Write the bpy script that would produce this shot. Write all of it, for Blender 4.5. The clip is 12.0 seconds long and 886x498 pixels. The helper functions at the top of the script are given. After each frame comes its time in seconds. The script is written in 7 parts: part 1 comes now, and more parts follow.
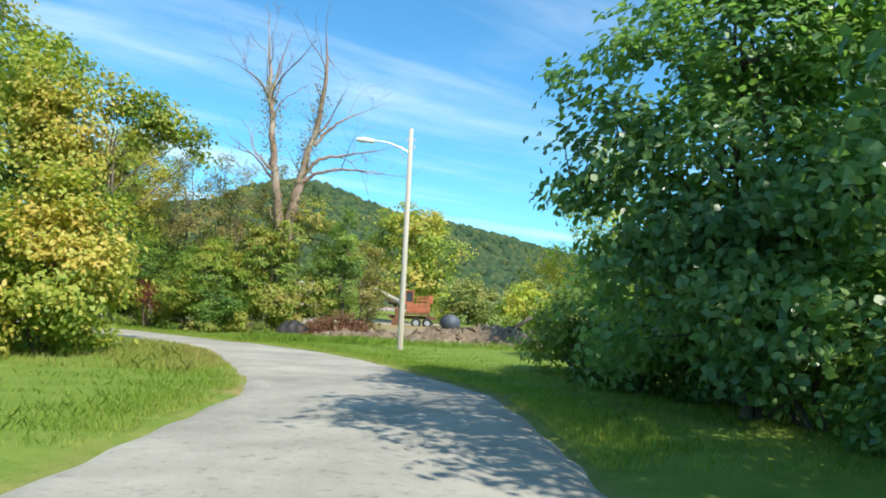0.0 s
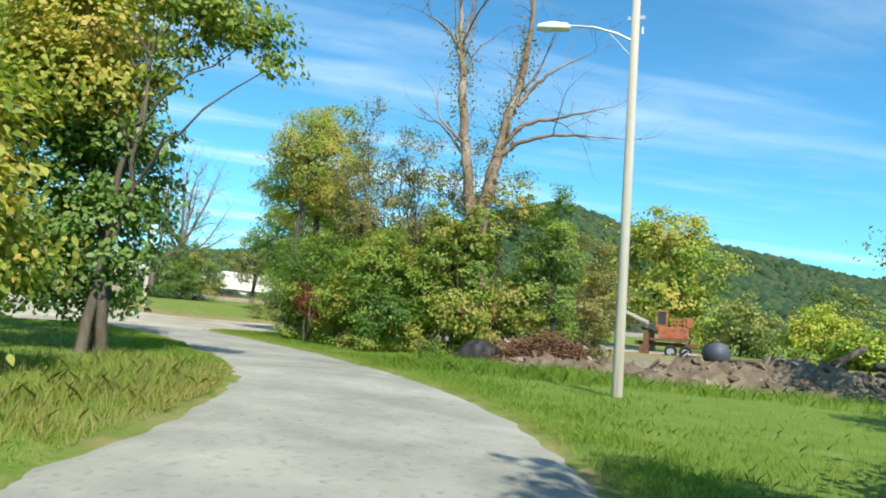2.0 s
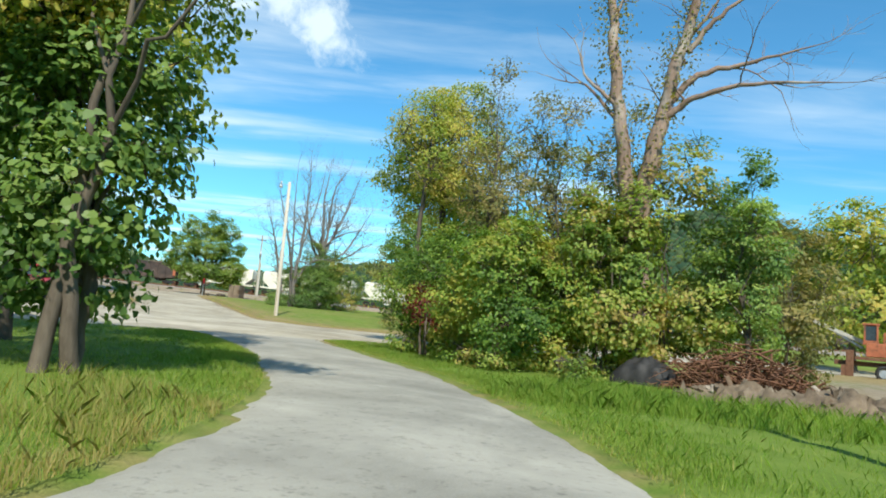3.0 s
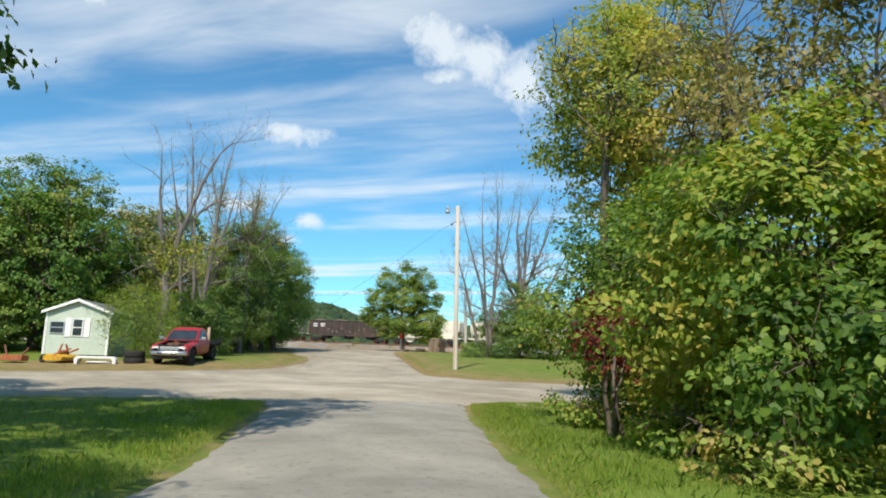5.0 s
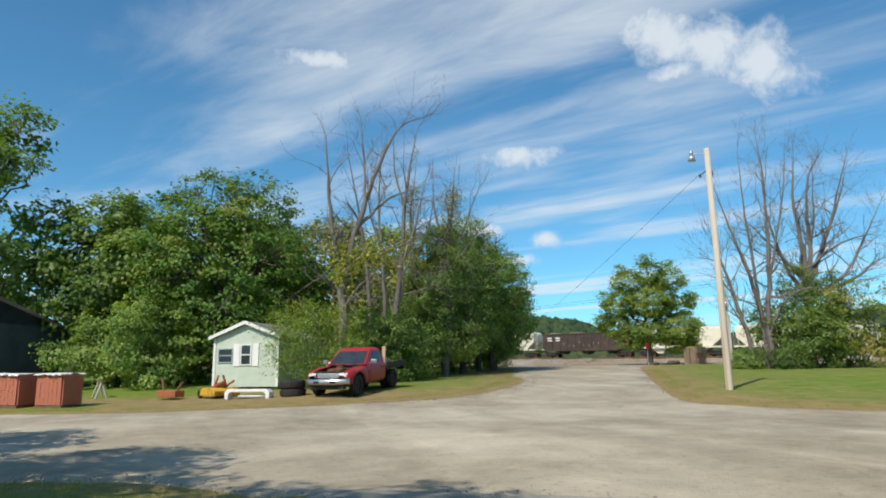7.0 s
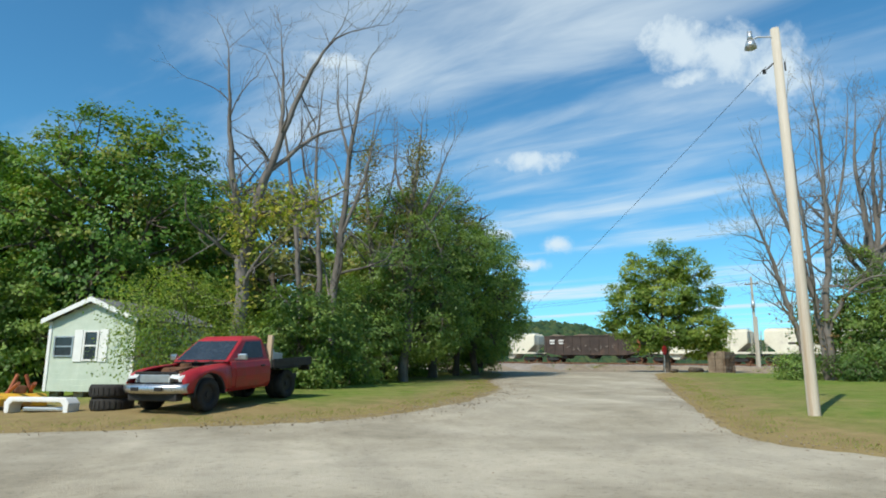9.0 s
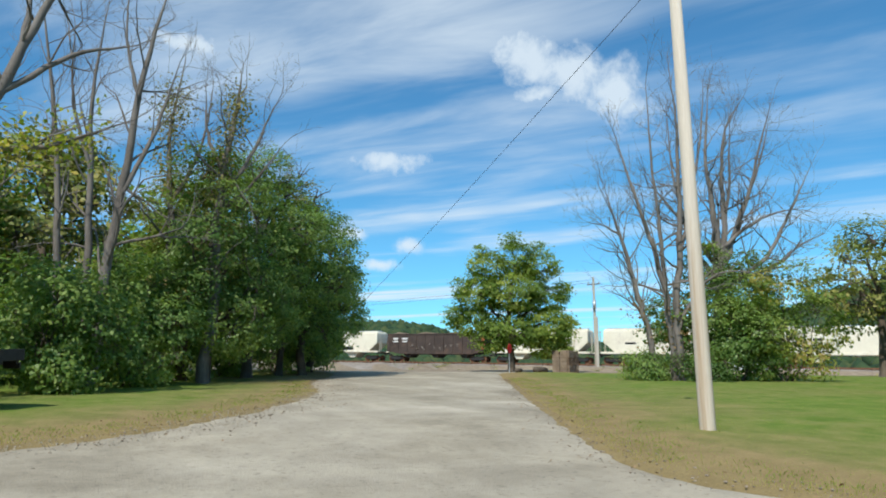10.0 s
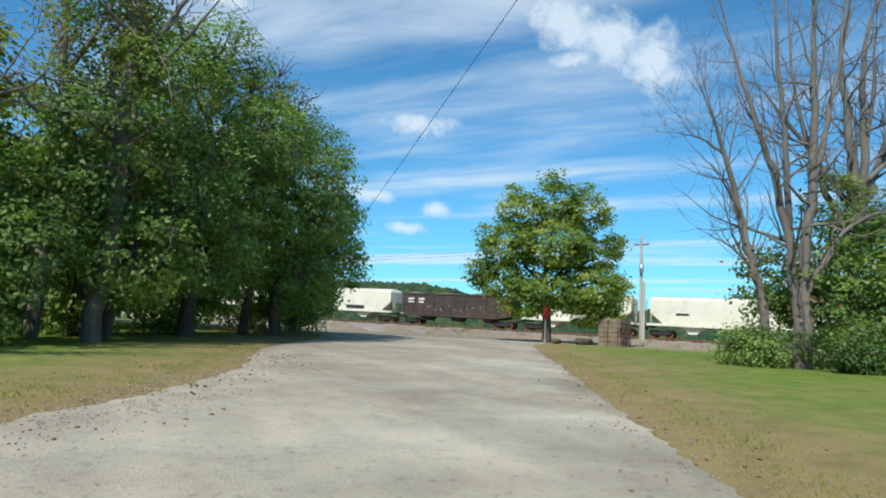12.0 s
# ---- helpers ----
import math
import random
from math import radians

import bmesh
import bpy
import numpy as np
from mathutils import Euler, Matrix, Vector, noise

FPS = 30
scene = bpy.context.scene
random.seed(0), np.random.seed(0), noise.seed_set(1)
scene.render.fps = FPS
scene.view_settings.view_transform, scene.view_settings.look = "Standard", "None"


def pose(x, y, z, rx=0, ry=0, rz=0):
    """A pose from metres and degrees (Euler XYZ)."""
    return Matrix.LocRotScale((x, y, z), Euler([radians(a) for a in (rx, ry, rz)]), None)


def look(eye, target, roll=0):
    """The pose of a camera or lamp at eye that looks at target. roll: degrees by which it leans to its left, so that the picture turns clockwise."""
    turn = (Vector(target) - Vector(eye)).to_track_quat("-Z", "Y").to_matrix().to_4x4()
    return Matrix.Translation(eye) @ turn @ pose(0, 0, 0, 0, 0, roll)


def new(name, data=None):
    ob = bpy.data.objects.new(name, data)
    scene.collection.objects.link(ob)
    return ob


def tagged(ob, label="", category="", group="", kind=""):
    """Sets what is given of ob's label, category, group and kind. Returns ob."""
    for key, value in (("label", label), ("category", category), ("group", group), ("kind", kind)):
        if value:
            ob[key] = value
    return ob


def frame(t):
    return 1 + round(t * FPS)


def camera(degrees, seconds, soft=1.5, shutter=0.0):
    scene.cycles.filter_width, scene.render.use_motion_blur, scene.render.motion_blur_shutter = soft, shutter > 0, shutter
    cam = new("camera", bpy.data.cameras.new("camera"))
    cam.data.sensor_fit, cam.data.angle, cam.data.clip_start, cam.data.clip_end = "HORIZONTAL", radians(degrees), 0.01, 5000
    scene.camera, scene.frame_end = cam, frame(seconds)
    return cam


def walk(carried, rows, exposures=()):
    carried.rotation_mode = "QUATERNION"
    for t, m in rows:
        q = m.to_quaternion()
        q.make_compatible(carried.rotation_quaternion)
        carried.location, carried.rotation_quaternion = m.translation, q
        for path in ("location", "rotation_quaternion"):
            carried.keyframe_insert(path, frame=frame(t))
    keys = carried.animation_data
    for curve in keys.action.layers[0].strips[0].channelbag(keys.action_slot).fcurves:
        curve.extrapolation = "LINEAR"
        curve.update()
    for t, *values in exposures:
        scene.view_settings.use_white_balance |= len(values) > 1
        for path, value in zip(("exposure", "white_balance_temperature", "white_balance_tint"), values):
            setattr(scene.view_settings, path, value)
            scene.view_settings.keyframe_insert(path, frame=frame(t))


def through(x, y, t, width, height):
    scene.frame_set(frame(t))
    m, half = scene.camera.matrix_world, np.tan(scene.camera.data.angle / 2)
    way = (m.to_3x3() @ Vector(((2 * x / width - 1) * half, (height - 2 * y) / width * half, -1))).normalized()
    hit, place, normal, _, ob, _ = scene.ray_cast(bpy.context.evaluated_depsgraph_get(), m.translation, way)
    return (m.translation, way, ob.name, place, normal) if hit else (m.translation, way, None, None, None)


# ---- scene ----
cam = camera(66.6, 12.0, 1.9)
METRES, EYE, TILT, LEAN, TURN = 65.0, 1.35, 0.0, 0.0, 0.0
ROWS = [
    (0.0, 0.0, 0.0, 0.0, -0.26, 5.61, -2.68),
    (0.5, 0.0065, 0.0418, -0.0008, 5.28, 5.43, -3.06),
    (1.0, 0.0087, 0.0808, -0.0014, 10.38, 5.38, -3.56),
    (1.5, 0.0072, 0.1234, -0.002, 15.92, 5.59, -4.06),
    (2.0, 0.0025, 0.1621, -0.0025, 21.07, 6.35, -4.55),
    (2.5, -0.0073, 0.2048, -0.0031, 28.39, 6.62, -5.1),
    (2.7, -0.0152, 0.2196, -0.0031, 30.65, 6.42, -5.3),
    (4.3, -0.0782, 0.3382, -0.003, 46.32, 8.8, -1.46),
    (4.5, -0.0861, 0.353, -0.003, 48.44, 9.05, -1.52),
    (5.0, -0.114, 0.3838, -0.0025, 52.91, 9.43, -1.53),
    (5.5, -0.1481, 0.4146, -0.0019, 57.3, 10.02, -0.64),
    (6.0, -0.1825, 0.4405, -0.0011, 60.56, 10.79, 0.55),
    (6.5, -0.2204, 0.465, -0.0007, 65.13, 11.06, 1.43),
    (7.0, -0.2545, 0.4858, 0.0004, 73.64, 10.68, 0.73),
    (7.2, -0.2689, 0.4943, 0.0005, 78.35, 10.28, 0.11),
    (8.0, -0.3263, 0.5285, 0.0012, 82.4, 10.1, -0.35),
    (8.8, -0.3838, 0.5627, 0.0018, 77.9, 9.91, -0.81),
    (9.0, -0.3982, 0.5712, 0.0019, 74.39, 10.97, -0.4),
    (9.2, -0.4125, 0.5802, 0.0019, 72.85, 11.0, 0.0),
    (9.5, -0.4339, 0.5938, 0.002, 64.46, 11.01, 0.64),
    (10.0, -0.4703, 0.6139, 0.003, 61.65, 11.01, -0.28),
    (10.5, -0.5026, 0.6335, 0.0037, 60.65, 10.51, 0.17),
    (11.0, -0.5376, 0.6527, 0.0049, 61.63, 9.71, -0.16),
    (11.5, -0.5709, 0.6717, 0.0058, 62.96, 8.82, -1.74),
    (12.0, -0.6077, 0.6918, 0.0072, 63.46, 7.98, -2.85),
]
EXPOSURES = [(0.0, 0.68, 6750, 8), (1.5, 0.62, 6650, 4), (2.7, 0.42, 6650, 4), (4.3, 0.20, 7000, 11), (6.0, 0.06, 7000, 12), (7.2, -0.06, 7000, 12), (8.8, 0.0, 6700, 6), (9.5, 0.0, 6600, 9), (11.0, -0.04, 6450, 9), (12.0, 0.0, 6400, 8)]
walk(cam, [(t, pose(0, 0, EYE, TILT, LEAN, TURN) @ pose(METRES * x, METRES * y, METRES * z, 90 + pitch, roll, yaw)) for t, x, y, z, yaw, pitch, roll in ROWS], EXPOSURES)

# ---- light ----
SUN_TO = Vector((0.64, -0.77, 1.08)).normalized()
sun_data = bpy.data.lights.new("sun", "SUN")
sun_data.energy, sun_data.angle, sun_data.color = 4.6, radians(0.53), (1.0, 0.95, 0.86)
sun_ob = new("sun", sun_data)
sun_ob.matrix_world = look((0, 0, 60), Vector((0, 0, 60)) - SUN_TO)

U, N = (-0.866, 0.5), (0.5, 0.866)      # along the straight gravel road, and to its right


def P(s, l):
    return (s * U[0] + l * N[0], s * U[1] + l * N[1])


class Nodes:
    """Short hand for building node trees."""

    def __init__(self, tree):
        self.t = tree
        self.t.nodes.clear()

    def n(self, kind, inputs=None, **settings):
        node = self.t.nodes.new(kind)
        for key, value in settings.items():
            setattr(node, key, value)
        for key, value in (inputs or {}).items():
            if isinstance(value, bpy.types.NodeSocket):
                self.t.links.new(value, node.inputs[key])
            else:
                node.inputs[key].default_value = value
        return node

    def math(self, op, a, b=0.0, clamp=False):
        return self.n("ShaderNodeMath", {0: a, 1: b}, operation=op, use_clamp=clamp).outputs[0]

    def vec(self, op, a, b=(0, 0, 0)):
        return self.n("ShaderNodeVectorMath", {0: a, 1: b}, operation=op)

    def mix(self, fac, a, b):
        m = self.n("ShaderNodeMix", {0: fac, 6: a, 7: b}, data_type="RGBA")
        return m.outputs[2]

    def ramp(self, fac, stops):
        r = self.n("ShaderNodeValToRGB", {0: fac})
        e = r.color_ramp.elements
        while len(e) < len(stops):
            e.new(0.5)
        for el, (at, c) in zip(e, stops):
            el.position = at
            el.color = (*c, 1) if len(c) == 3 else c
        return r.outputs[0]

    def noise(self, vector, scale, detail=4.0, rough=0.55, distort=0.0):
        return self.n("ShaderNodeTexNoise", {"Vector": vector, "Scale": scale, "Detail": detail, "Roughness": rough, "Distortion": distort})


def make_world():
    w = bpy.data.worlds.new("sky")
    scene.world = w
    w.use_nodes = True
    g = Nodes(w.node_tree)
    d = g.n("ShaderNodeTexCoord").outputs["Generated"]
    sky = g.n("ShaderNodeTexSky", sky_type="NISHITA", sun_disc=False, sun_elevation=math.asin(SUN_TO.z),
              sun_rotation=math.atan2(SUN_TO.x, SUN_TO.y), altitude=200.0, air_density=1.0, dust_density=0.35, ozone_density=2.2)
    xyz = g.n("ShaderNodeSeparateXYZ", {0: d})
    z = g.math("MAXIMUM", xyz.outputs[2], 0.03)
    flat = g.n("ShaderNodeCombineXYZ", {0: g.math("DIVIDE", xyz.outputs[0], z), 1: g.math("DIVIDE", xyz.outputs[1], z), 2: 0.0}).outputs[0]
    # long thin bands of high cloud, lying roughly east to west
    along = g.vec("DOT_PRODUCT", flat, (0.81, 0.585, 0)).outputs[1]
    across = g.vec("DOT_PRODUCT", flat, (-0.585, 0.81, 0)).outputs[1]
    turned = g.n("ShaderNodeCombineXYZ", {0: g.math("MULTIPLY", along, 0.13), 1: g.math("ADD", across, BAND_SHIFT), 2: 0.0}).outputs[0]
    bands = g.noise(turned, 0.95, 3.0, 0.45, 0.25).outputs[0]
    fine = g.noise(g.n("ShaderNodeCombineXYZ", {0: g.math("MULTIPLY", along, 0.4), 1: g.math("MULTIPLY", across, 1.3), 2: 3.0}).outputs[0], 2.6, 5.0, 0.6, 0.4).outputs[0]
    veil = g.noise(flat, 0.55, 3.0, 0.5, 0.2).outputs[0]
    high = g.math("ADD", g.math("MULTIPLY", bands, 0.62), g.math("ADD", g.math("MULTIPLY", fine, 0.20), g.math("MULTIPLY", veil, 0.30)))
    cirrus = g.n("ShaderNodeMapRange", {0: high, 1: 0.52, 2: 0.74, 3: 0.0, 4: 0.90}, interpolation_type="SMOOTHSTEP").outputs[0]
    # the high cloud is thicker in the west than in the north
    west = g.n("ShaderNodeMapRange", {0: xyz.outputs[0], 1: 0.15, 2: -0.98, 3: 0.42, 4: 1.2}).outputs[0]
    cover = g.math("MULTIPLY", cirrus, west)
    # a few small heaps of cumulus: azimuth to the left of +y, height, half width, half height, in degrees
    puff = g.noise(d, 22.0, 7.0, 0.62, 0.2).outputs[0]
    for az, el, wide, tall, lean in ((54.0, 26.6, 3.9, 1.9, -20), (50.4, 25.4, 4.4, 2.5, -28), (47.2, 23.6, 4.4, 2.5, -30), (52.8, 23.8, 2.2, 0.8, 10), (66.6, 18.4, 2.9, 1.0, 0), (64.8, 11.3, 1.3, 0.7, 0),
                                     (67.2, 9.6, 1.5, 0.5, 0), (84.0, 26.0, 3.5, 1.0, 0), (70.0, 12.2, 1.8, 0.6, 0)):
        a, e, k = radians(az), radians(el), radians(lean)
        c = Vector((-math.sin(a) * math.cos(e), math.cos(a) * math.cos(e), math.sin(e)))
        right = Vector((math.cos(a), math.sin(a), 0))
        up = right.cross(c)
        r2, u2 = right * math.cos(k) + up * math.sin(k), up * math.cos(k) - right * math.sin(k)
        gx = g.math("MULTIPLY", g.vec("DOT_PRODUCT", d, tuple(r2)).outputs[1], 1 / math.sin(radians(wide)))
        gy = g.math("MULTIPLY", g.vec("DOT_PRODUCT", d, tuple(u2)).outputs[1], 1 / math.sin(radians(tall)))
        ahead = g.math("GREATER_THAN", g.vec("DOT_PRODUCT", d, tuple(c)).outputs[1], 0.5)
        rad = g.math("SQRT", g.math("ADD", g.math("MULTIPLY", gx, gx), g.math("MULTIPLY", gy, gy)))
        v = g.math("SUBTRACT", g.math("ADD", -0.2, g.math("MULTIPLY", puff, 2.8)), rad)
        one = g.math("MULTIPLY", g.n("ShaderNodeMapRange", {0: v, 1: -0.25, 2: 1.05, 3: 0.0, 4: 0.85}, interpolation_type="SMOOTHSTEP").outputs[0], ahead)
        cover = g.math("MAXIMUM", cover, one)
    up_fade = g.n("ShaderNodeMapRange", {0: xyz.outputs[2], 1: 0.0, 2: 0.06}).outputs[0]
    cover = g.math("MULTIPLY", cover, up_fade)
    tinted = g.vec("MULTIPLY", sky.outputs[0], SKY_TINT).outputs[0]
    col = g.mix(cover, tinted, (*CLOUD, 1))
    bg = g.n("ShaderNodeBackground", {0: col, 1: SKY_STRENGTH})
    g.n("ShaderNodeOutputWorld", {0: bg.outputs[0]})


SKY_STRENGTH, SKY_TINT, CLOUD, BAND_SHIFT = 0.14, (0.44, 0.95, 1.13), (5.5, 6.3, 7.0), 0.35
make_world()


# ---- materials ----
def material(name, build, rough=0.8, metal=0.0, spec=0.3):
    m = bpy.data.materials.new(name)
    m.use_nodes = True
    g = Nodes(m.node_tree)
    bsdf = g.n("ShaderNodeBsdfPrincipled", {"Roughness": rough, "Metallic": metal, "Specular IOR Level": spec})
    g.n("ShaderNodeOutputMaterial", {0: bsdf.outputs[0]})
    build(g, bsdf)
    return m


def link(g, a, b):
    g.t.links.new(a, b)


def mottled(name, a, b, scale=3.0, fine=40.0, rough=0.8, metal=0.0, bump=0.15, spec=0.3, stain=None, stretch=(1, 1, 1)):
    """Two colours mixed by noise at two sizes, with some relief; stain: a third colour in patches."""
    def build(g, s):
        p = g.n("ShaderNodeMapping", {0: g.n("ShaderNodeTexCoord").outputs["Object"], 3: stretch}).outputs[0]
        big, small = g.noise(p, scale, 5.0, 0.6).outputs[0], g.noise(p, fine, 4.0, 0.6).outputs[0]
        f = g.math("ADD", g.math("MULTIPLY", big, 0.65), g.math("MULTIPLY", small, 0.35))
        c = g.ramp(f, [(0.32, a), (0.68, b)])
        if stain:
            k = g.n("ShaderNodeMapRange", {0: g.noise(p, scale * 0.7, 5.0, 0.65).outputs[0], 1: 0.53, 2: 0.68}).outputs[0]
            c = g.mix(k, c, (*stain, 1))
        link(g, c, s.inputs["Base Color"])
        link(g, g.n("ShaderNodeBump", {"Height": f, "Strength": bump, "Distance": 0.02}).outputs[0], s.inputs["Normal"])
        link(g, g.n("ShaderNodeMapRange", {0: small, 3: max(rough - 0.12, 0.03), 4: min(rough + 0.12, 1)}).outputs[0], s.inputs["Roughness"])
    return material(name, build, rough, metal, spec)


def leaf_material(name, colours, through=0.35, rough=0.5, gloss=0.25):
    """Leaves: the colour follows each leaf's own tone; part of the light passes through."""
    def build(g, s):
        tone = g.n("ShaderNodeAttribute", attribute_name="tone").outputs["Fac"]
        k = len(colours) - 1
        c = g.ramp(tone, [(i / k, col) for i, col in enumerate(colours)])
        link(g, c, s.inputs["Base Color"])
        s.inputs["Roughness"].default_value = rough
        s.inputs["Specular IOR Level"].default_value = gloss
        lit = g.vec("MULTIPLY", c, (1.25, 1.35, 0.6)).outputs[0]
        tr = g.n("ShaderNodeBsdfTranslucent", {0: lit})
        out = [n for n in g.t.nodes if n.type == "OUTPUT_MATERIAL"][0]
        link(g, g.n("ShaderNodeMixShader", {0: through, 1: s.outputs[0], 2: tr.outputs[0]}).outputs[0], out.inputs[0])
    return material(name, build)


def ground_build(g, s):
    p = g.n("ShaderNodeTexCoord").outputs["Object"]
    dry = g.n("ShaderNodeAttribute", attribute_name="dry").outputs["Fac"]
    bare = g.n("ShaderNodeAttribute", attribute_name="bare").outputs["Fac"]
    big, mid, fine = (g.noise(p, k, 5.0, 0.6).outputs[0] for k in (0.22, 1.6, 28.0))
    green = g.ramp(g.math("ADD", g.math("MULTIPLY", mid, 0.55), g.math("MULTIPLY", fine, 0.45)), [(0.3, (0.085, 0.14, 0.022)), (0.5, (0.14, 0.205, 0.036)), (0.7, (0.21, 0.25, 0.06))])
    straw = g.ramp(g.math("ADD", g.math("MULTIPLY", mid, 0.5), g.math("MULTIPLY", fine, 0.5)), [(0.3, (0.19, 0.14, 0.065)), (0.7, (0.34, 0.26, 0.12))])
    soil = g.ramp(g.math("ADD", g.math("MULTIPLY", mid, 0.5), g.math("MULTIPLY", fine, 0.5)), [(0.3, (0.16, 0.12, 0.085)), (0.7, (0.36, 0.30, 0.22))])
    k = g.math("ADD", dry, g.math("MULTIPLY", g.math("SUBTRACT", g.math("ADD", g.math("MULTIPLY", big, 0.6), g.math("MULTIPLY", mid, 0.4)), 0.5), 1.3))
    c = g.mix(g.n("ShaderNodeMapRange", {0: k, 1: 0.25, 2: 0.75}).outputs[0], green, straw)
    k = g.math("ADD", bare, g.math("MULTIPLY", g.math("SUBTRACT", mid, 0.5), 0.9))
    c = g.mix(g.n("ShaderNodeMapRange", {0: k, 1: 0.4, 2: 0.7}).outputs[0], c, soil)
    link(g, c, s.inputs["Base Color"])
    h = g.math("ADD", g.math("MULTIPLY", fine, 0.6), mid)
    link(g, g.n("ShaderNodeBump", {"Height": h, "Strength": 0.6, "Distance": 0.06}).outputs[0], s.inputs["Normal"])


def road_build(a, b, pale, grit):
    def build(g, s):
        p = g.n("ShaderNodeTexCoord").outputs["Object"]
        big, mid, fine = g.noise(p, 0.18, 4.0, 0.6).outputs[0], g.noise(p, 1.3, 5.0, 0.65).outputs[0], g.noise(p, 60.0, 3.0, 0.7).outputs[0]
        stones = g.n("ShaderNodeTexVoronoi", {"Vector": p, "Scale": 34.0}).outputs["Distance"]
        f = g.math("ADD", g.math("MULTIPLY", mid, 0.5), g.math("MULTIPLY", fine, 0.5))
        c = g.ramp(f, [(0.3, a), (0.7, b)])
        c = g.mix(g.n("ShaderNodeMapRange", {0: big, 1: 0.42, 2: 0.62}).outputs[0], c, g.mix(fine, (*pale, 1), (*[v * 0.75 for v in pale], 1)))
        # long faint wheel tracks, worn patches and scattered darker grit
        lay = g.n("ShaderNodeMapping", {0: p, 2: (0, 0, radians(30)), 3: (0.045, 0.62, 1)}).outputs[0]
        track = g.n("ShaderNodeMapRange", {0: g.noise(lay, 1.0, 3.0, 0.55, 0.4).outputs[0], 1: 0.38, 2: 0.62, 3: 0.91, 4: 1.06}).outputs[0]
        worn = g.n("ShaderNodeMapRange", {0: g.noise(p, 0.55, 6.0, 0.7, 0.6).outputs[0], 1: 0.35, 2: 0.65, 3: 0.82, 4: 1.10}).outputs[0]
        speck = g.n("ShaderNodeMapRange", {0: g.noise(p, 9.0, 3.0, 0.7).outputs[0], 1: 0.56, 2: 0.72, 3: 1.0, 4: 0.66}).outputs[0]
        k = g.math("MULTIPLY", g.math("MULTIPLY", track, worn), speck)
        c = g.vec("MULTIPLY", c, g.n("ShaderNodeCombineXYZ", {0: k, 1: k, 2: k}).outputs[0]).outputs[0]
        link(g, c, s.inputs["Base Color"])
        h = g.math("ADD", g.math("MULTIPLY", stones, grit), g.math("ADD", g.math("MULTIPLY", fine, 0.5), g.math("MULTIPLY", worn, 2.0)))
        link(g, g.n("ShaderNodeBump", {"Height": h, "Strength": 0.45, "Distance": 0.02}).outputs[0], s.inputs["Normal"])
    return build


def lap_siding_build(g, s):
    p = g.n("ShaderNodeTexCoord").outputs["Object"]
    f = g.noise(p, 1.7, 5.0, 0.65).outputs[0]
    streak = g.noise(g.n("ShaderNodeMapping", {0: p, 3: (6, 6, 0.6)}).outputs[0], 2.0, 4.0, 0.6).outputs[0]
    c = g.ramp(g.math("ADD", g.math("MULTIPLY", f, 0.82), g.math("MULTIPLY", streak, 0.18)), [(0.3, (0.45, 0.52, 0.43)), (0.65, (0.57, 0.63, 0.54))])
    link(g, c, s.inputs["Base Color"])


GROUND = material("grass_ground", ground_build, 0.95, 0, 0.1)
ASPHALT = material("worn_asphalt", road_build((0.23, 0.218, 0.185), (0.37, 0.35, 0.30), (0.42, 0.395, 0.335), 0.3), 0.9, 0, 0.2)
GRAVEL = material("pale_gravel", road_build((0.26, 0.226, 0.168), (0.45, 0.395, 0.30), (0.54, 0.48, 0.375), 0.8), 0.95, 0, 0.15)
BALLAST = mottled("ballast", (0.16, 0.135, 0.115), (0.34, 0.30, 0.26), 0.8, 14.0, 0.95, 0, 0.8)
BARK = mottled("bark", (0.055, 0.042, 0.03), (0.17, 0.14, 0.11), 2.0, 22.0, 0.95, 0, 0.7, stretch=(1, 1, 0.25))
PALE_BARK = mottled("weathered_dead_wood", (0.095, 0.08, 0.07), (0.26, 0.235, 0.21), 1.2, 18.0, 0.9, 0, 0.5, stain=(0.10, 0.08, 0.065), stretch=(1, 1, 0.2))
POLE_WOOD = mottled("weathered_pole_wood", (0.42, 0.36, 0.28), (0.68, 0.62, 0.53), 1.0, 30.0, 0.85, 0, 0.3, stain=(0.36, 0.25, 0.15), stretch=(3, 3, 0.10))
PALE_POLE = mottled("silvery_pole_wood", (0.30, 0.27, 0.22), (0.58, 0.54, 0.46), 1.0, 30.0, 0.85, 0, 0.35, stain=(0.26, 0.20, 0.14), stretch=(3, 3, 0.12))
RED_BARK = mottled("peeling_brown_dead_wood", (0.10, 0.062, 0.045), (0.34, 0.235, 0.18), 1.4, 16.0, 0.95, 0, 0.6, stain=(0.40, 0.34, 0.29), stretch=(1, 1, 0.25))
SILVER = mottled("dusty_silver_car_paint", (0.52, 0.53, 0.54), (0.66, 0.67, 0.68), 1.5, 20, 0.3, 0.35, 0.02, 0.5)
STRAW = mottled("dry_fallen_leaves", (0.16, 0.10, 0.055), (0.36, 0.25, 0.14), 3.0, 30, 0.95, 0, 0.2)
WIRE = mottled("black_cable", (0.015, 0.015, 0.016), (0.03, 0.03, 0.03), 3, 30, 0.6)
GALV = mottled("galvanised_steel", (0.42, 0.44, 0.45), (0.62, 0.63, 0.64), 3, 30, 0.45, 0.8, 0.05)
SIDING = material("pale_green_siding", lap_siding_build, 0.6)
WHITE = mottled("white_paint", (0.68, 0.68, 0.66), (0.82, 0.82, 0.80), 2, 20, 0.5, 0, 0.05)
SHINGLE = mottled("grey_shingles", (0.10, 0.10, 0.105), (0.24, 0.24, 0.24), 3, 40, 0.9, 0, 0.4)
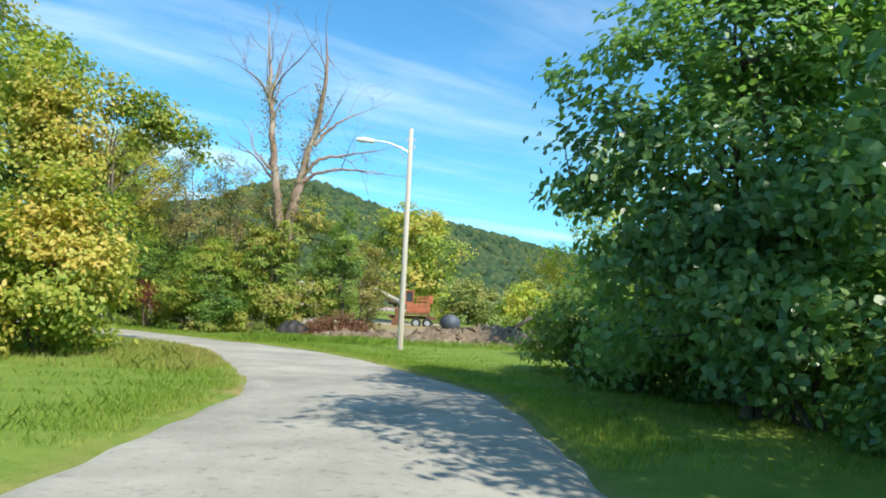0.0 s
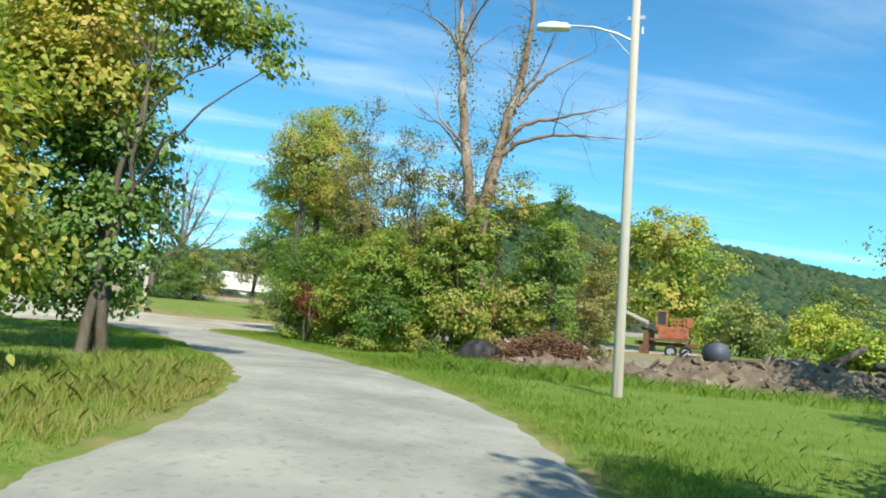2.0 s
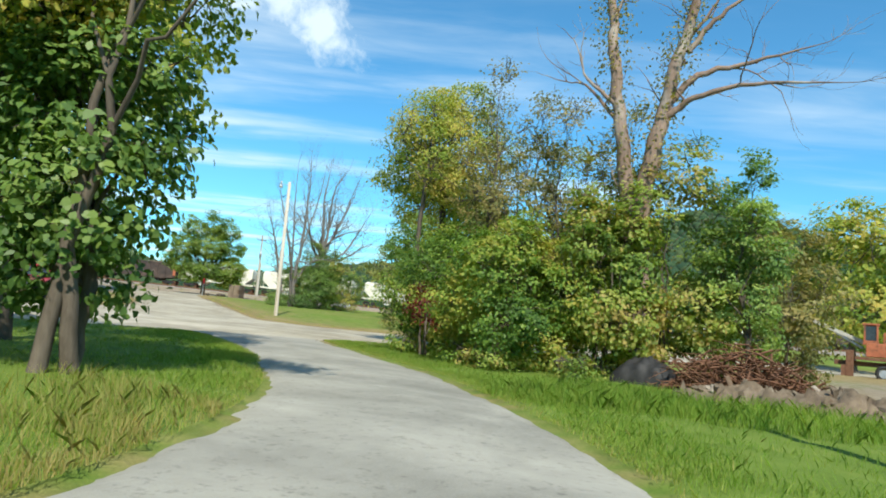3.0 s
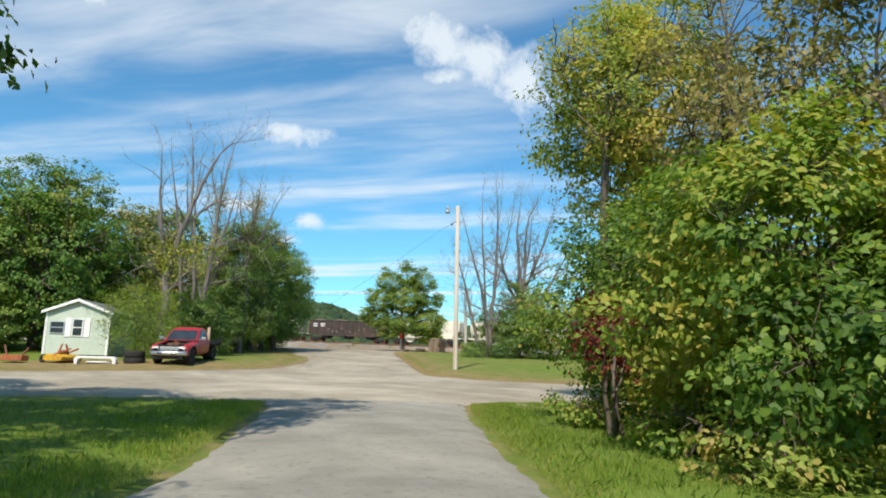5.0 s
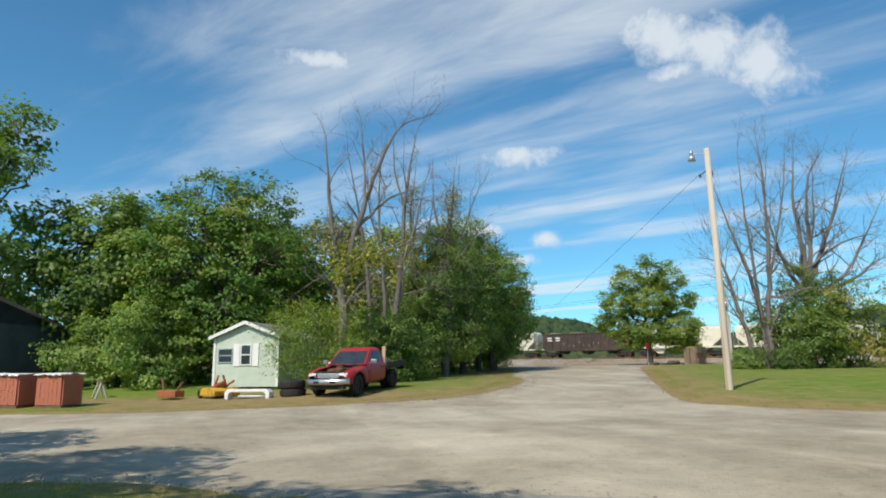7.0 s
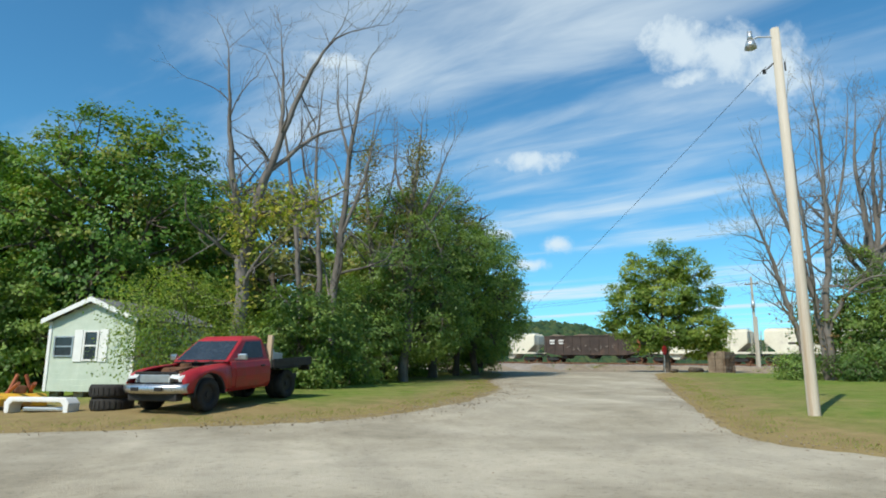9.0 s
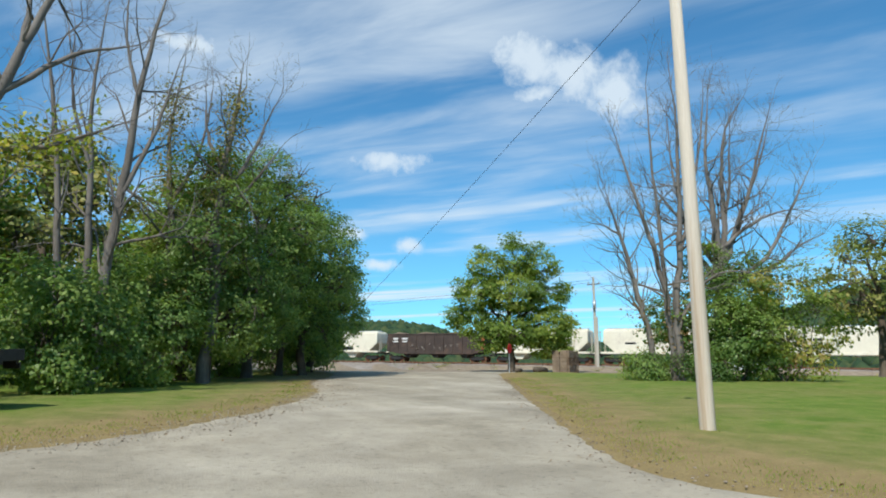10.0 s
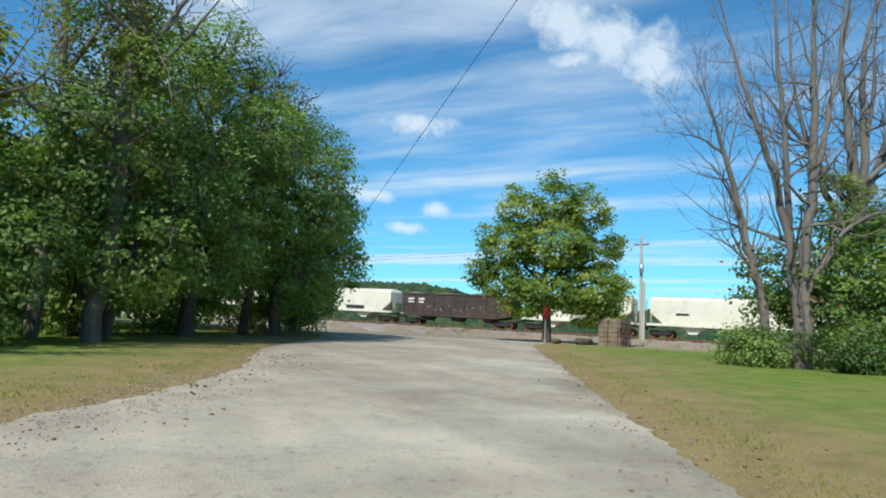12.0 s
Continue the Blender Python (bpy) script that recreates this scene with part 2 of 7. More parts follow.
GLASS = mottled("dark_window_glass", (0.02, 0.025, 0.03), (0.05, 0.06, 0.07), 1, 8, 0.08, 0, 0.0, 0.6)
RED = mottled("faded_red_paint", (0.30, 0.012, 0.018), (0.42, 0.028, 0.032), 2.0, 25, 0.32, 0, 0.03, 0.5, stain=(0.24, 0.03, 0.025))
BLACK = mottled("black_paint", (0.012, 0.012, 0.013), (0.045, 0.042, 0.04), 4, 30, 0.6, 0, 0.1)
RUBBER = mottled("rubber", (0.014, 0.014, 0.014), (0.05, 0.046, 0.042), 4, 40, 0.85, 0, 0.2)
CHROME = mottled("dull_chrome", (0.45, 0.45, 0.46), (0.70, 0.70, 0.71), 4, 30, 0.3, 0.9, 0.05)
CLEAR = mottled("lamp_lens", (0.55, 0.56, 0.55), (0.75, 0.75, 0.72), 4, 30, 0.15, 0, 0.02)
ORANGE = mottled("rusty_orange_paint", (0.27, 0.075, 0.035), (0.48, 0.16, 0.075), 2.5, 20, 0.65, 0, 0.2, stain=(0.16, 0.07, 0.04))
YELLOW = mottled("yellow_paint", (0.55, 0.30, 0.02), (0.72, 0.42, 0.05), 3, 25, 0.6, 0, 0.1, stain=(0.25, 0.13, 0.05))
RUST = mottled("rust", (0.10, 0.045, 0.025), (0.24, 0.12, 0.07), 4, 30, 0.9, 0.1, 0.3)
CREAM = mottled("cream_car_paint", (0.66, 0.61, 0.48), (0.80, 0.76, 0.63), 0.5, 8, 0.6, 0, 0.05, stain=(0.55, 0.49, 0.40))
COALCAR = mottled("dark_brown_car_paint", (0.035, 0.026, 0.023), (0.085, 0.062, 0.052), 0.6, 8, 0.75, 0, 0.1, stain=(0.12, 0.075, 0.055))
BRICK = mottled("red_brick", (0.33, 0.10, 0.065), (0.52, 0.19, 0.12), 5, 40, 0.9, 0, 0.3)
CONCRETE = mottled("broken_concrete", (0.19, 0.15, 0.115), (0.42, 0.355, 0.28), 2, 25, 0.95, 0, 0.5, stain=(0.12, 0.085, 0.06))
RUBBLE = mottled("dark_rubble", (0.10, 0.075, 0.053), (0.31, 0.24, 0.175), 1.5, 18, 0.95, 0, 0.6)
EARTH = mottled("heaped_earth", (0.075, 0.053, 0.036), (0.25, 0.19, 0.13), 1.2, 14, 1.0, 0, 0.8, stain=(0.30, 0.24, 0.17))
DARKWALL = mottled("dark_blue_grey_metal_siding", (0.055, 0.065, 0.085), (0.10, 0.115, 0.14), 1, 10, 0.6, 0.2, 0.05)
TINROOF = mottled("pale_metal_roof", (0.30, 0.31, 0.31), (0.46, 0.46, 0.45), 1, 12, 0.45, 0.5, 0.05, stain=(0.24, 0.18, 0.14))
SIGNRED = mottled("red_sign_sheet", (0.45, 0.015, 0.02), (0.55, 0.03, 0.03), 4, 30, 0.5)
BROWN = mottled("brown_boards", (0.10, 0.065, 0.04), (0.20, 0.135, 0.09), 3, 25, 0.9, 0, 0.3)
HILLWOOD = mottled("hill_woods", (0.020, 0.040, 0.014), (0.070, 0.095, 0.030), 0.02, 0.12, 1.0, 0, 0.0, 0.0, stain=(0.085, 0.085, 0.03))
L_DARK = leaf_material("dark_green_leaves", [(0.105, 0.182, 0.056), (0.205, 0.315, 0.086), (0.350, 0.440, 0.120)], 0.42, 0.5, 0.25)
L_GREEN = leaf_material("green_leaves", [(0.072, 0.142, 0.035), (0.150, 0.245, 0.055), (0.250, 0.332, 0.085)], 0.38, 0.45, 0.3)
L_MAPLE = leaf_material("maple_leaves", [(0.048, 0.112, 0.021), (0.094, 0.200, 0.031), (0.165, 0.268, 0.044), (0.262, 0.272, 0.062)], 0.3)
L_YELLOW = leaf_material("yellowing_leaves", [(0.140, 0.215, 0.038), (0.285, 0.350, 0.058), (0.450, 0.440, 0.095), (0.560, 0.425, 0.110)], 0.42)
L_MIX = leaf_material("autumn_mixed_leaves", [(0.139, 0.227, 0.038), (0.290, 0.394, 0.056), (0.506, 0.531, 0.085), (0.500, 0.410, 0.100)], 0.38)
L_OLIVE = leaf_material("olive_leaves", [(0.135, 0.178, 0.046), (0.246, 0.284, 0.074), (0.381, 0.329, 0.115)], 0.3)
L_RUSSET = leaf_material("russet_vine_leaves", [(0.173, 0.143, 0.054), (0.323, 0.213, 0.086), (0.439, 0.225, 0.097)], 0.3)
L_HEDGE = leaf_material("hedgerow_leaves", [(0.090, 0.190, 0.077), (0.160, 0.295, 0.112), (0.245, 0.385, 0.140)], 0.52, 0.3, 0.6)
L_THICK = leaf_material("thicket_leaves", [(0.066, 0.135, 0.026), (0.155, 0.262, 0.044), (0.275, 0.365, 0.066), (0.42, 0.365, 0.08)], 0.42)
L_ROUND = leaf_material("fresh_green_leaves", [(0.118, 0.196, 0.042), (0.232, 0.325, 0.064), (0.385, 0.42, 0.095)], 0.45)
L_BRAMBLE = leaf_material("bramble_leaves", [(0.10, 0.165, 0.036), (0.205, 0.29, 0.058), (0.345, 0.40, 0.085), (0.46, 0.345, 0.12)], 0.42)
L_RUSTY = leaf_material("browning_thicket_leaves", [(0.155, 0.165, 0.056), (0.275, 0.25, 0.085), (0.41, 0.31, 0.125)], 0.4)
L_RED = leaf_material("burgundy_leaves", [(0.10, 0.02, 0.02), (0.20, 0.035, 0.03), (0.30, 0.07, 0.04)], 0.35)
L_GRASS = leaf_material("grass_blades", [(0.12, 0.22, 0.03), (0.20, 0.32, 0.045), (0.31, 0.38, 0.08), (0.46, 0.37, 0.15)], 0.52, 0.6)


# ---- mesh helpers ----
def raw_mesh(name, verts, loops, sizes, attrs=None, smooth=False):
    """A mesh straight from arrays: verts n x 3, the corner indices, and the corners of each face."""
    me = bpy.data.meshes.new(name)
    verts, loops, sizes = np.asarray(verts, np.float32), np.asarray(loops, np.int32), np.asarray(sizes, np.int32)
    me.vertices.add(len(verts))
    me.vertices.foreach_set("co", verts.ravel())
    me.loops.add(len(loops))
    me.loops.foreach_set("vertex_index", loops.ravel())
    me.polygons.add(len(sizes))
    me.polygons.foreach_set("loop_start", np.r_[0, np.cumsum(sizes)[:-1]].astype(np.int32))
    if smooth:
        me.polygons.foreach_set("use_smooth", np.ones(len(sizes), bool))
    for key, values in (attrs or {}).items():
        me.attributes.new(key, "FLOAT", "POINT").data.foreach_set("value", np.asarray(values, np.float32))
    me.update(calc_edges=True)
    return me


def hang(ob, parent):
    if parent:
        ob.parent = parent
    return ob


def part(name, bm, mat, parent=None, label="", smooth=False):
    """Links a bmesh as one mesh object under a thing or a part."""
    me = bpy.data.meshes.new(name)
    if smooth:
        for fc in bm.faces:
            fc.smooth = True
    bm.to_mesh(me)
    bm.free()
    me.materials.append(mat)
    return tagged(hang(new(name, me), parent), label)


def box(bm, c, size, turn=0.0, bevel=0.0, tilt=None):
    m = Matrix.Translation(c) @ Matrix.Rotation(radians(turn), 4, "Z")
    if tilt:
        m = m @ Euler([radians(v) for v in tilt]).to_matrix().to_4x4()
    r = bmesh.ops.create_cube(bm, size=1.0, matrix=m @ Matrix.Diagonal((*size, 1)))
    if bevel:
        es = list({e for v in r["verts"] for e in v.link_edges})
        bmesh.ops.bevel(bm, geom=es, offset=bevel, segments=2, affect="EDGES", profile=0.6)
    return bm


def rod(bm, a, b, r, r2=None, seg=10):
    a, b = Vector(a), Vector(b)
    d = b - a
    m = Matrix.Translation((a + b) / 2) @ d.to_track_quat("Z", "Y").to_matrix().to_4x4()
    bmesh.ops.create_cone(bm, cap_ends=True, segments=seg, radius1=r, radius2=r if r2 is None else r2, depth=d.length, matrix=m)
    return bm


def prism(bm, outline, y0, y1, bevel=0.0):
    """An outline in x and z, drawn out along y."""
    a = [bm.verts.new((x, y0, z)) for x, z in outline]
    b = [bm.verts.new((x, y1, z)) for x, z in outline]
    fs = [bm.faces.new(a), bm.faces.new(b[::-1])]
    for i in range(len(a)):
        j = (i + 1) % len(a)
        fs.append(bm.faces.new((a[j], a[i], b[i], b[j])))
    bmesh.ops.recalc_face_normals(bm, faces=fs)
    if bevel:
        bmesh.ops.bevel(bm, geom=list({e for fc in fs for e in fc.edges}), offset=bevel, segments=2, affect="EDGES", profile=0.6)
    return bm


def ring_wheel(bm, c, r, rin, w, axis="y", seg=22):
    """A tyre: a ring with rounded shoulders round an axis."""
    prof = [(rin, -w * 0.42), (r * 0.93, -w * 0.5), (r, -w * 0.34), (r, w * 0.34), (r * 0.93, w * 0.5), (rin, w * 0.42)]
    rows = []
    for k in range(seg):
        a = 2 * math.pi * k / seg
        row = []
        for rr, o in prof:
            x, y = rr * math.cos(a), rr * math.sin(a)
            v = {"y": (x, o, y), "x": (o, x, y), "z": (x, y, o)}[axis]
            row.append(bm.verts.new((c[0] + v[0], c[1] + v[1], c[2] + v[2])))
        rows.append(row)
    fs = []
    for k in range(seg):
        p, q = rows[k], rows[(k + 1) % seg]
        for i in range(len(prof)):
            j = (i + 1) % len(prof)
            fs.append(bm.faces.new((p[i], p[j], q[j], q[i])))
    bmesh.ops.recalc_face_normals(bm, faces=fs)
    return bm


def empty(name, m, label, category, group="", kind=""):
    ob = new(name)
    ob.empty_display_size = 0.3
    ob.matrix_world = m
    return tagged(ob, label, category, group, kind)


def tubes(lines, sides=7):
    """Arrays for a mesh of tapered tubes; each line is a list of (point, radius)."""
    vs, ls, sz, base = [], [], [], 0
    ang = np.arange(sides) * 2 * np.pi / sides
    for line in lines:
        pts = np.array([p for p, _ in line], float)
        rad = np.array([r for _, r in line], float)
        tan = np.gradient(pts, axis=0)
        tan /= np.linalg.norm(tan, axis=1, keepdims=True) + 1e-9
        ref = np.array([0.3, 0.9, 0.1]) if abs(tan[0, 2]) > 0.7 else np.array([0, 0, 1.0])
        a = np.cross(tan, ref)
        a /= np.linalg.norm(a, axis=1, keepdims=True) + 1e-9
        b = np.cross(tan, a)
        ring = pts[:, None] + rad[:, None, None] * (np.cos(ang)[None, :, None] * a[:, None] + np.sin(ang)[None, :, None] * b[:, None])
        n = len(pts)
        vs.append(ring.reshape(-1, 3))
        i, k = np.meshgrid(np.arange(n - 1), np.arange(sides), indexing="ij")
        k2 = (k + 1) % sides
        quad = np.stack([i * sides + k, i * sides + k2, (i + 1) * sides + k2, (i + 1) * sides + k], -1).reshape(-1) + base
        ls.append(quad)
        sz.append(np.full((n - 1) * sides, 4))
        base += n * sides
    return np.concatenate(vs), np.concatenate(ls), np.concatenate(sz)


def tube_part(name, lines, mat, parent, label="", sides=7):
    me = raw_mesh(name, *tubes(lines, sides), smooth=True)
    me.materials.append(mat)
    return tagged(hang(new(name, me), parent), label)


def leaf_mesh(name, centres, sizes, rng, up=0.35, tone=None, droop=0.0, slim=0.62, out=None, fine=False):
    """One folded, pointed blade for each centre, leaning to the sky and away from the crown's middle."""
    n = len(centres)
    nor = rng.normal(size=(n, 3)) * 0.62
    nor[:, 2] = np.abs(nor[:, 2]) + up
    if out is not None:
        nor += out
    nor /= np.linalg.norm(nor, axis=1, keepdims=True)
    along = rng.normal(size=(n, 3))
    along[:, 2] -= droop
    along -= nor * (along * nor).sum(1, keepdims=True)
    along /= np.linalg.norm(along, axis=1, keepdims=True) + 1e-9
    side = np.cross(nor, along)
    s = sizes[:, None]
    v = np.stack([centres - along * s * 0.5, centres + side * s * slim * 0.5 - along * s * 0.08 + nor * s * 0.10,
                  centres + along * s * 0.55 - nor * s * 0.05, centres - side * s * slim * 0.5 - along * s * 0.08 + nor * s * 0.10], 1)
    t = rng.random(n) if tone is None else tone
    if fine:        # near leaves: an oval blade with a pointed tip, curled a little
        w, curl = side * s * slim * 0.5, nor * s
        k = (0.8 + 0.5 * rng.random(n))[:, None]
        v = np.stack([centres - along * s * 0.5, centres + w * k - along * s * 0.22 + curl * 0.07, centres + w * k * 0.86 + along * s * 0.14 + curl * 0.08,
                      centres + along * s * 0.58 - curl * 0.12, centres - w * k * 0.86 + along * s * 0.14 + curl * 0.08, centres - w * k - along * s * 0.22 + curl * 0.07], 1)
        return raw_mesh(name, v.reshape(-1, 3), np.arange(6 * n, dtype=np.int32), np.full(n, 6), {"tone": np.repeat(t, 6)})
    loops = np.arange(4 * n, dtype=np.int32)
    return raw_mesh(name, v.reshape(-1, 3), loops, np.full(n, 4), {"tone": np.repeat(t, 4)})


def crown_points(rng, lobes, clumps, per, spread, shell=0.55):
    """Leaf places in clumps spread through rounded lobes (x, y, z, rx, ry, rz), and each clump's tone and centre."""
    lob = np.array(lobes, float)
    vol = (lob[:, 3] * lob[:, 4] * lob[:, 5]) ** 0.75
    which = rng.choice(len(lob), clumps, p=vol / vol.sum())
    d = rng.normal(size=(clumps, 3))
    d /= np.linalg.norm(d, axis=1, keepdims=True)
    r = shell + (1.0 - shell) * rng.random(clumps) ** 0.6
    c = lob[which, :3] + d * r[:, None] * lob[which, 3:]
    tone = np.clip(rng.normal(0.5, 0.17, clumps) + rng.normal(0, 0.2, len(lob))[which], 0, 1)
    ph = rng.random(3) * 6.283
    tone = np.clip(tone + 0.20 * np.sin(c[:, 0] * 1.7 + ph[0]) * np.sin(c[:, 1] * 1.5 + ph[1]) + 0.14 * np.sin(c[:, 2] * 1.9 + ph[2] + c[:, 0]), 0, 1)
    k = rng.poisson(per, clumps) + 2
    idx = np.repeat(np.arange(clumps), k)
    sp = spread * (0.6 + 0.8 * rng.random(clumps))
    ball = rng.normal(size=(len(idx), 3))
    ball *= (rng.random(len(idx)) ** 0.45 / np.linalg.norm(ball, axis=1))[:, None]
    pts = c[idx] + ball * sp[idx, None] * np.array([1.5, 1.5, 0.8])
    t = np.clip(tone[idx] + rng.normal(0, 0.16, len(idx)), 0, 1)
    away = c - (lob[which, :3] * 0.7 + lob[:, :3].mean(0) * 0.3)
    away /= np.linalg.norm(away, axis=1, keepdims=True) + 1e-9
    return pts, t, c, away[idx]


def limb(rng, a, b, r0, r1, n=6, wander=0.12, sag=0.0):
    a, b = np.array(a, float), np.array(b, float)
    ln = np.linalg.norm(b - a)
    out = []
    off = np.zeros(3)
    for i in range(n + 1):
        f = i / n
        if 0 < i < n:
            off = off + rng.normal(size=3) * ln * wander / n
        p = a + (b - a) * f + off * math.sin(math.pi * min(f * 1.15, 1.0)) + np.array([0, 0, sag * ln * math.sin(math.pi * f)])
        out.append((p, r0 + (r1 - r0) * f ** 0.8))
    return out


def auto_lobes(rng, width, z0, z1, n, flat=0.8, narrow_top=0.55):
    """Rounded lobes that together make an uneven crown of that width between two heights."""
    out = []
    for i in range(n):
        f = (i + 0.5) / n
        z = z0 + (z1 - z0) * (0.12 + 0.78 * f)
        reach = width / 2 * (0.62 * math.sin(math.pi * min(0.18 + 0.75 * f, 1)) + 0.05) * (1 - (1 - narrow_top) * max(0, f - 0.6))
        a = rng.random() * 0.9 + i * 2.4
        r = width / 2 * (0.36 + 0.22 * rng.random()) * (1.0 - 0.3 * f)
        out.append((reach * math.cos(a), reach * math.sin(a), z, r, r, r * flat))
    for i in range(n):      # smaller sprays that break the outline
        x, y, z, r, _, rz = out[int(rng.integers(n))]
        a, e = rng.random() * 6.283, rng.uniform(-0.2, 1.2)
        k = r * (0.85 + 0.35 * rng.random())
        q = r * (0.28 + 0.2 * rng.random())
        out.append((x + k * math.cos(a) * math.cos(e), y + k * math.sin(a) * math.cos(e), z + k * math.sin(e) * flat, q, q, q * 0.7))
    return out


def tree(name, label, category, xy, seed, lobes, leaves, leaf, mat, bark=None, trunk_r=0.2, trunk_h=2.0, spread=0.36, per=26, lean=(0, 0), stems=1,
         droop=0.3, shell=0.55, bare=0, group="", twigs=True, trunk_label="", clear=None, fine=False):
    """A tapered trunk with limbs to every lobe, twigs to the clumps, and a crown of single leaves."""
    rng = np.random.default_rng(seed)
    z = float(height(*xy))
    top = empty(name, Matrix.Translation((xy[0], xy[1], z)), label, category, group)
    clumps = max(6, int(leaves / (per + 2)))
    pts, tone, cent, away = crown_points(rng, lobes, clumps, per, spread, shell)
    keep = pts[:, 2] > 0.04
    if clear:       # cut back over the lane: x limit and the height below which it is cut
        keep &= (pts[:, 0] + xy[0] > clear[0]) | (pts[:, 2] > clear[1])
    pts, tone, away = pts[keep], tone[keep], away[keep]
    size = leaf * (0.7 + 0.6 * rng.random(len(pts)))
    lines = []
    lob = np.array(lobes, float)
    peak = lob[:, 2].max()
    for k in range(stems):
        mine = np.array([lb for i, lb in enumerate(lob) if i % stems == k])
        a = np.array([rng.normal() * 0.12 * (stems > 1), rng.normal() * 0.12 * (stems > 1), -0.15])
        b = np.array([lean[0] + rng.normal() * 0.15 * stems, lean[1] + rng.normal() * 0.15 * stems, trunk_h])
        mid = mine[:, :2].mean(0) * 0.6
        c = np.array([mid[0], mid[1], max(trunk_h * 1.3, peak * 0.86)])
        r = trunk_r / stems ** 0.5
        flare = [(a, r * 1.5), (a + (b - a) * 0.12, r * 1.1)]
        lead = limb(rng, b, c, r * 0.8, r * 0.14, 8, 0.14)
        lines.append(flare + limb(rng, a + (b - a) * 0.2, b, r, r * 0.8, 4, 0.1)[:-1] + lead)
        for lb in mine:
            flat_d = np.hypot(lb[0] - mid[0] * 0.5, lb[1] - mid[1] * 0.5)
            z0 = min(max(lb[2] - 0.75 * flat_d - 0.3, trunk_h * 0.9), c[2])
            near = min(lead, key=lambda q: abs(q[0][2] - z0))
            tip = lb[:3] + np.array([0, 0, lb[5] * 0.3])
            lines.append(limb(rng, near[0], tip, min(near[1] * 0.7, r * 0.45), r * 0.07, 7, 0.3, 0.08))
    if twigs:
        step = max(1, len(cent) // 160)
        for c in cent[::step]:
            j = np.argmin(((lob[:, :3] - c) ** 2).sum(1))
            if c[2] > 0.3:
                lines.append(limb(rng, lob[j, :3] * np.array([1, 1, 0.96]), c, trunk_r * 0.11, trunk_r * 0.02 + 0.003, 4, 0.25))
    for k in range(bare):
        j = rng.integers(len(lob))
        d = rng.normal(size=3)
        d[2] = abs(d[2]) * 0.9 + 0.5
        d /= np.linalg.norm(d)
        lines.append(limb(rng, lob[j, :3], lob[j, :3] + d * (lob[j, 3:].mean() * 1.5), trunk_r * 0.2, 0.006, 7, 0.3))
    tube_part("trunk", lines, bark or BARK, top, trunk_label, 6)
    me = leaf_mesh("crown", pts, size, rng, 0.35, tone, droop, 0.62, away, fine)
    me.materials.append(mat)
    hang(new("crown", me), top)
    return top


def branching(rng, start, way, length, radius, depth, out, spread=0.6, up=0.15, taper=0.62, kids=(2, 4)):
    """Bare branches, each splitting into thinner ones."""
    start, way = np.array(start, float), np.array(way, float)
    way = way / np.linalg.norm(way)
    n = 6
    line, p, d = [], start.copy(), way.copy()
    for i in range(n + 1):
        line.append((p.copy(), max(radius * (1 - 0.55 * i / n) if depth else radius * (1 - 0.85 * i / n), 0.004)))
        d = d + rng.normal(size=3) * 0.13 + np.array([0, 0, up * 0.12])
        d /= np.linalg.norm(d)
        p = p + d * length / n
    out.append(line)
    if depth:
        for k in range(int(rng.integers(kids[0], kids[1] + 1))):
            i = int(rng.integers(2, n + 1))
            q, r = line[i]
            nd = d + rng.normal(size=3) * spread + np.array([0, 0, up])
            branching(rng, q, nd, length * (0.45 + 0.3 * rng.random()), r * taper, depth - 1, out, spread, up, taper, kids)
        branching(rng, line[-1][0], d + rng.normal(size=3) * spread * 0.4, length * 0.7, line[-1][1] * 0.9, depth - 1, out, spread, up, taper, kids)
    return out


# ---- ground, roads, railway bed ----
TRACK_A = np.array(P(142.0, 0.0))
TRACK_T = np.array((0.834, 0.551))
TRACK_N = np.array((-0.551, 0.834))
RAIL_Z = 4.15


def smooth(a, b, x):
    t = np.clip((x - a) / (b - a), 0, 1)
    return t * t * (3 - 2 * t)


def rail_fall(q):
    """How far the railway has come down, q metres along it."""
    return 0.02 * np.clip(np.asarray(q, float) - 2.0, -22, 75)


def height(x, y):
    """The lie of the land: level at first, rising gently to the railway."""
    x, y = np.asarray(x, float), np.asarray(y, float)
    s = x * U[0] + y * U[1]
    z = np.interp(s, [30, 40, 50, 57, 60, 70, 96, 105, 126], [0, 0.03, 0.15, 0.48, 0.68, 1.15, 2.1, 2.3, 2.6])
    z = z + 0.18 * np.exp(-(((x + 47.2) / 4.6) ** 2 + ((y - 35.4) / 4.6) ** 2))
    l = x * N[0] + y * N[1]
    z = z - 0.014 * np.clip(l - 27, 0, 50) * smooth(88, 104, s)
    fall = rail_fall((x - TRACK_A[0]) * TRACK_T[0] + (y - TRACK_A[1]) * TRACK_T[1])
    d = np.abs((x - TRACK_A[0]) * TRACK_N[0] + (y - TRACK_A[1]) * TRACK_N[1])
    bank = (RAIL_Z - fall - 0.45) * (1 - smooth(3.2, 7.5, d))
    z = np.where(d < 7.5, np.minimum(np.maximum(z, bank), RAIL_Z - fall - 0.4), z)
    z = z + 0.05 * np.sin(x * 0.31 + 1.2) * np.sin(y * 0.27)
    return z


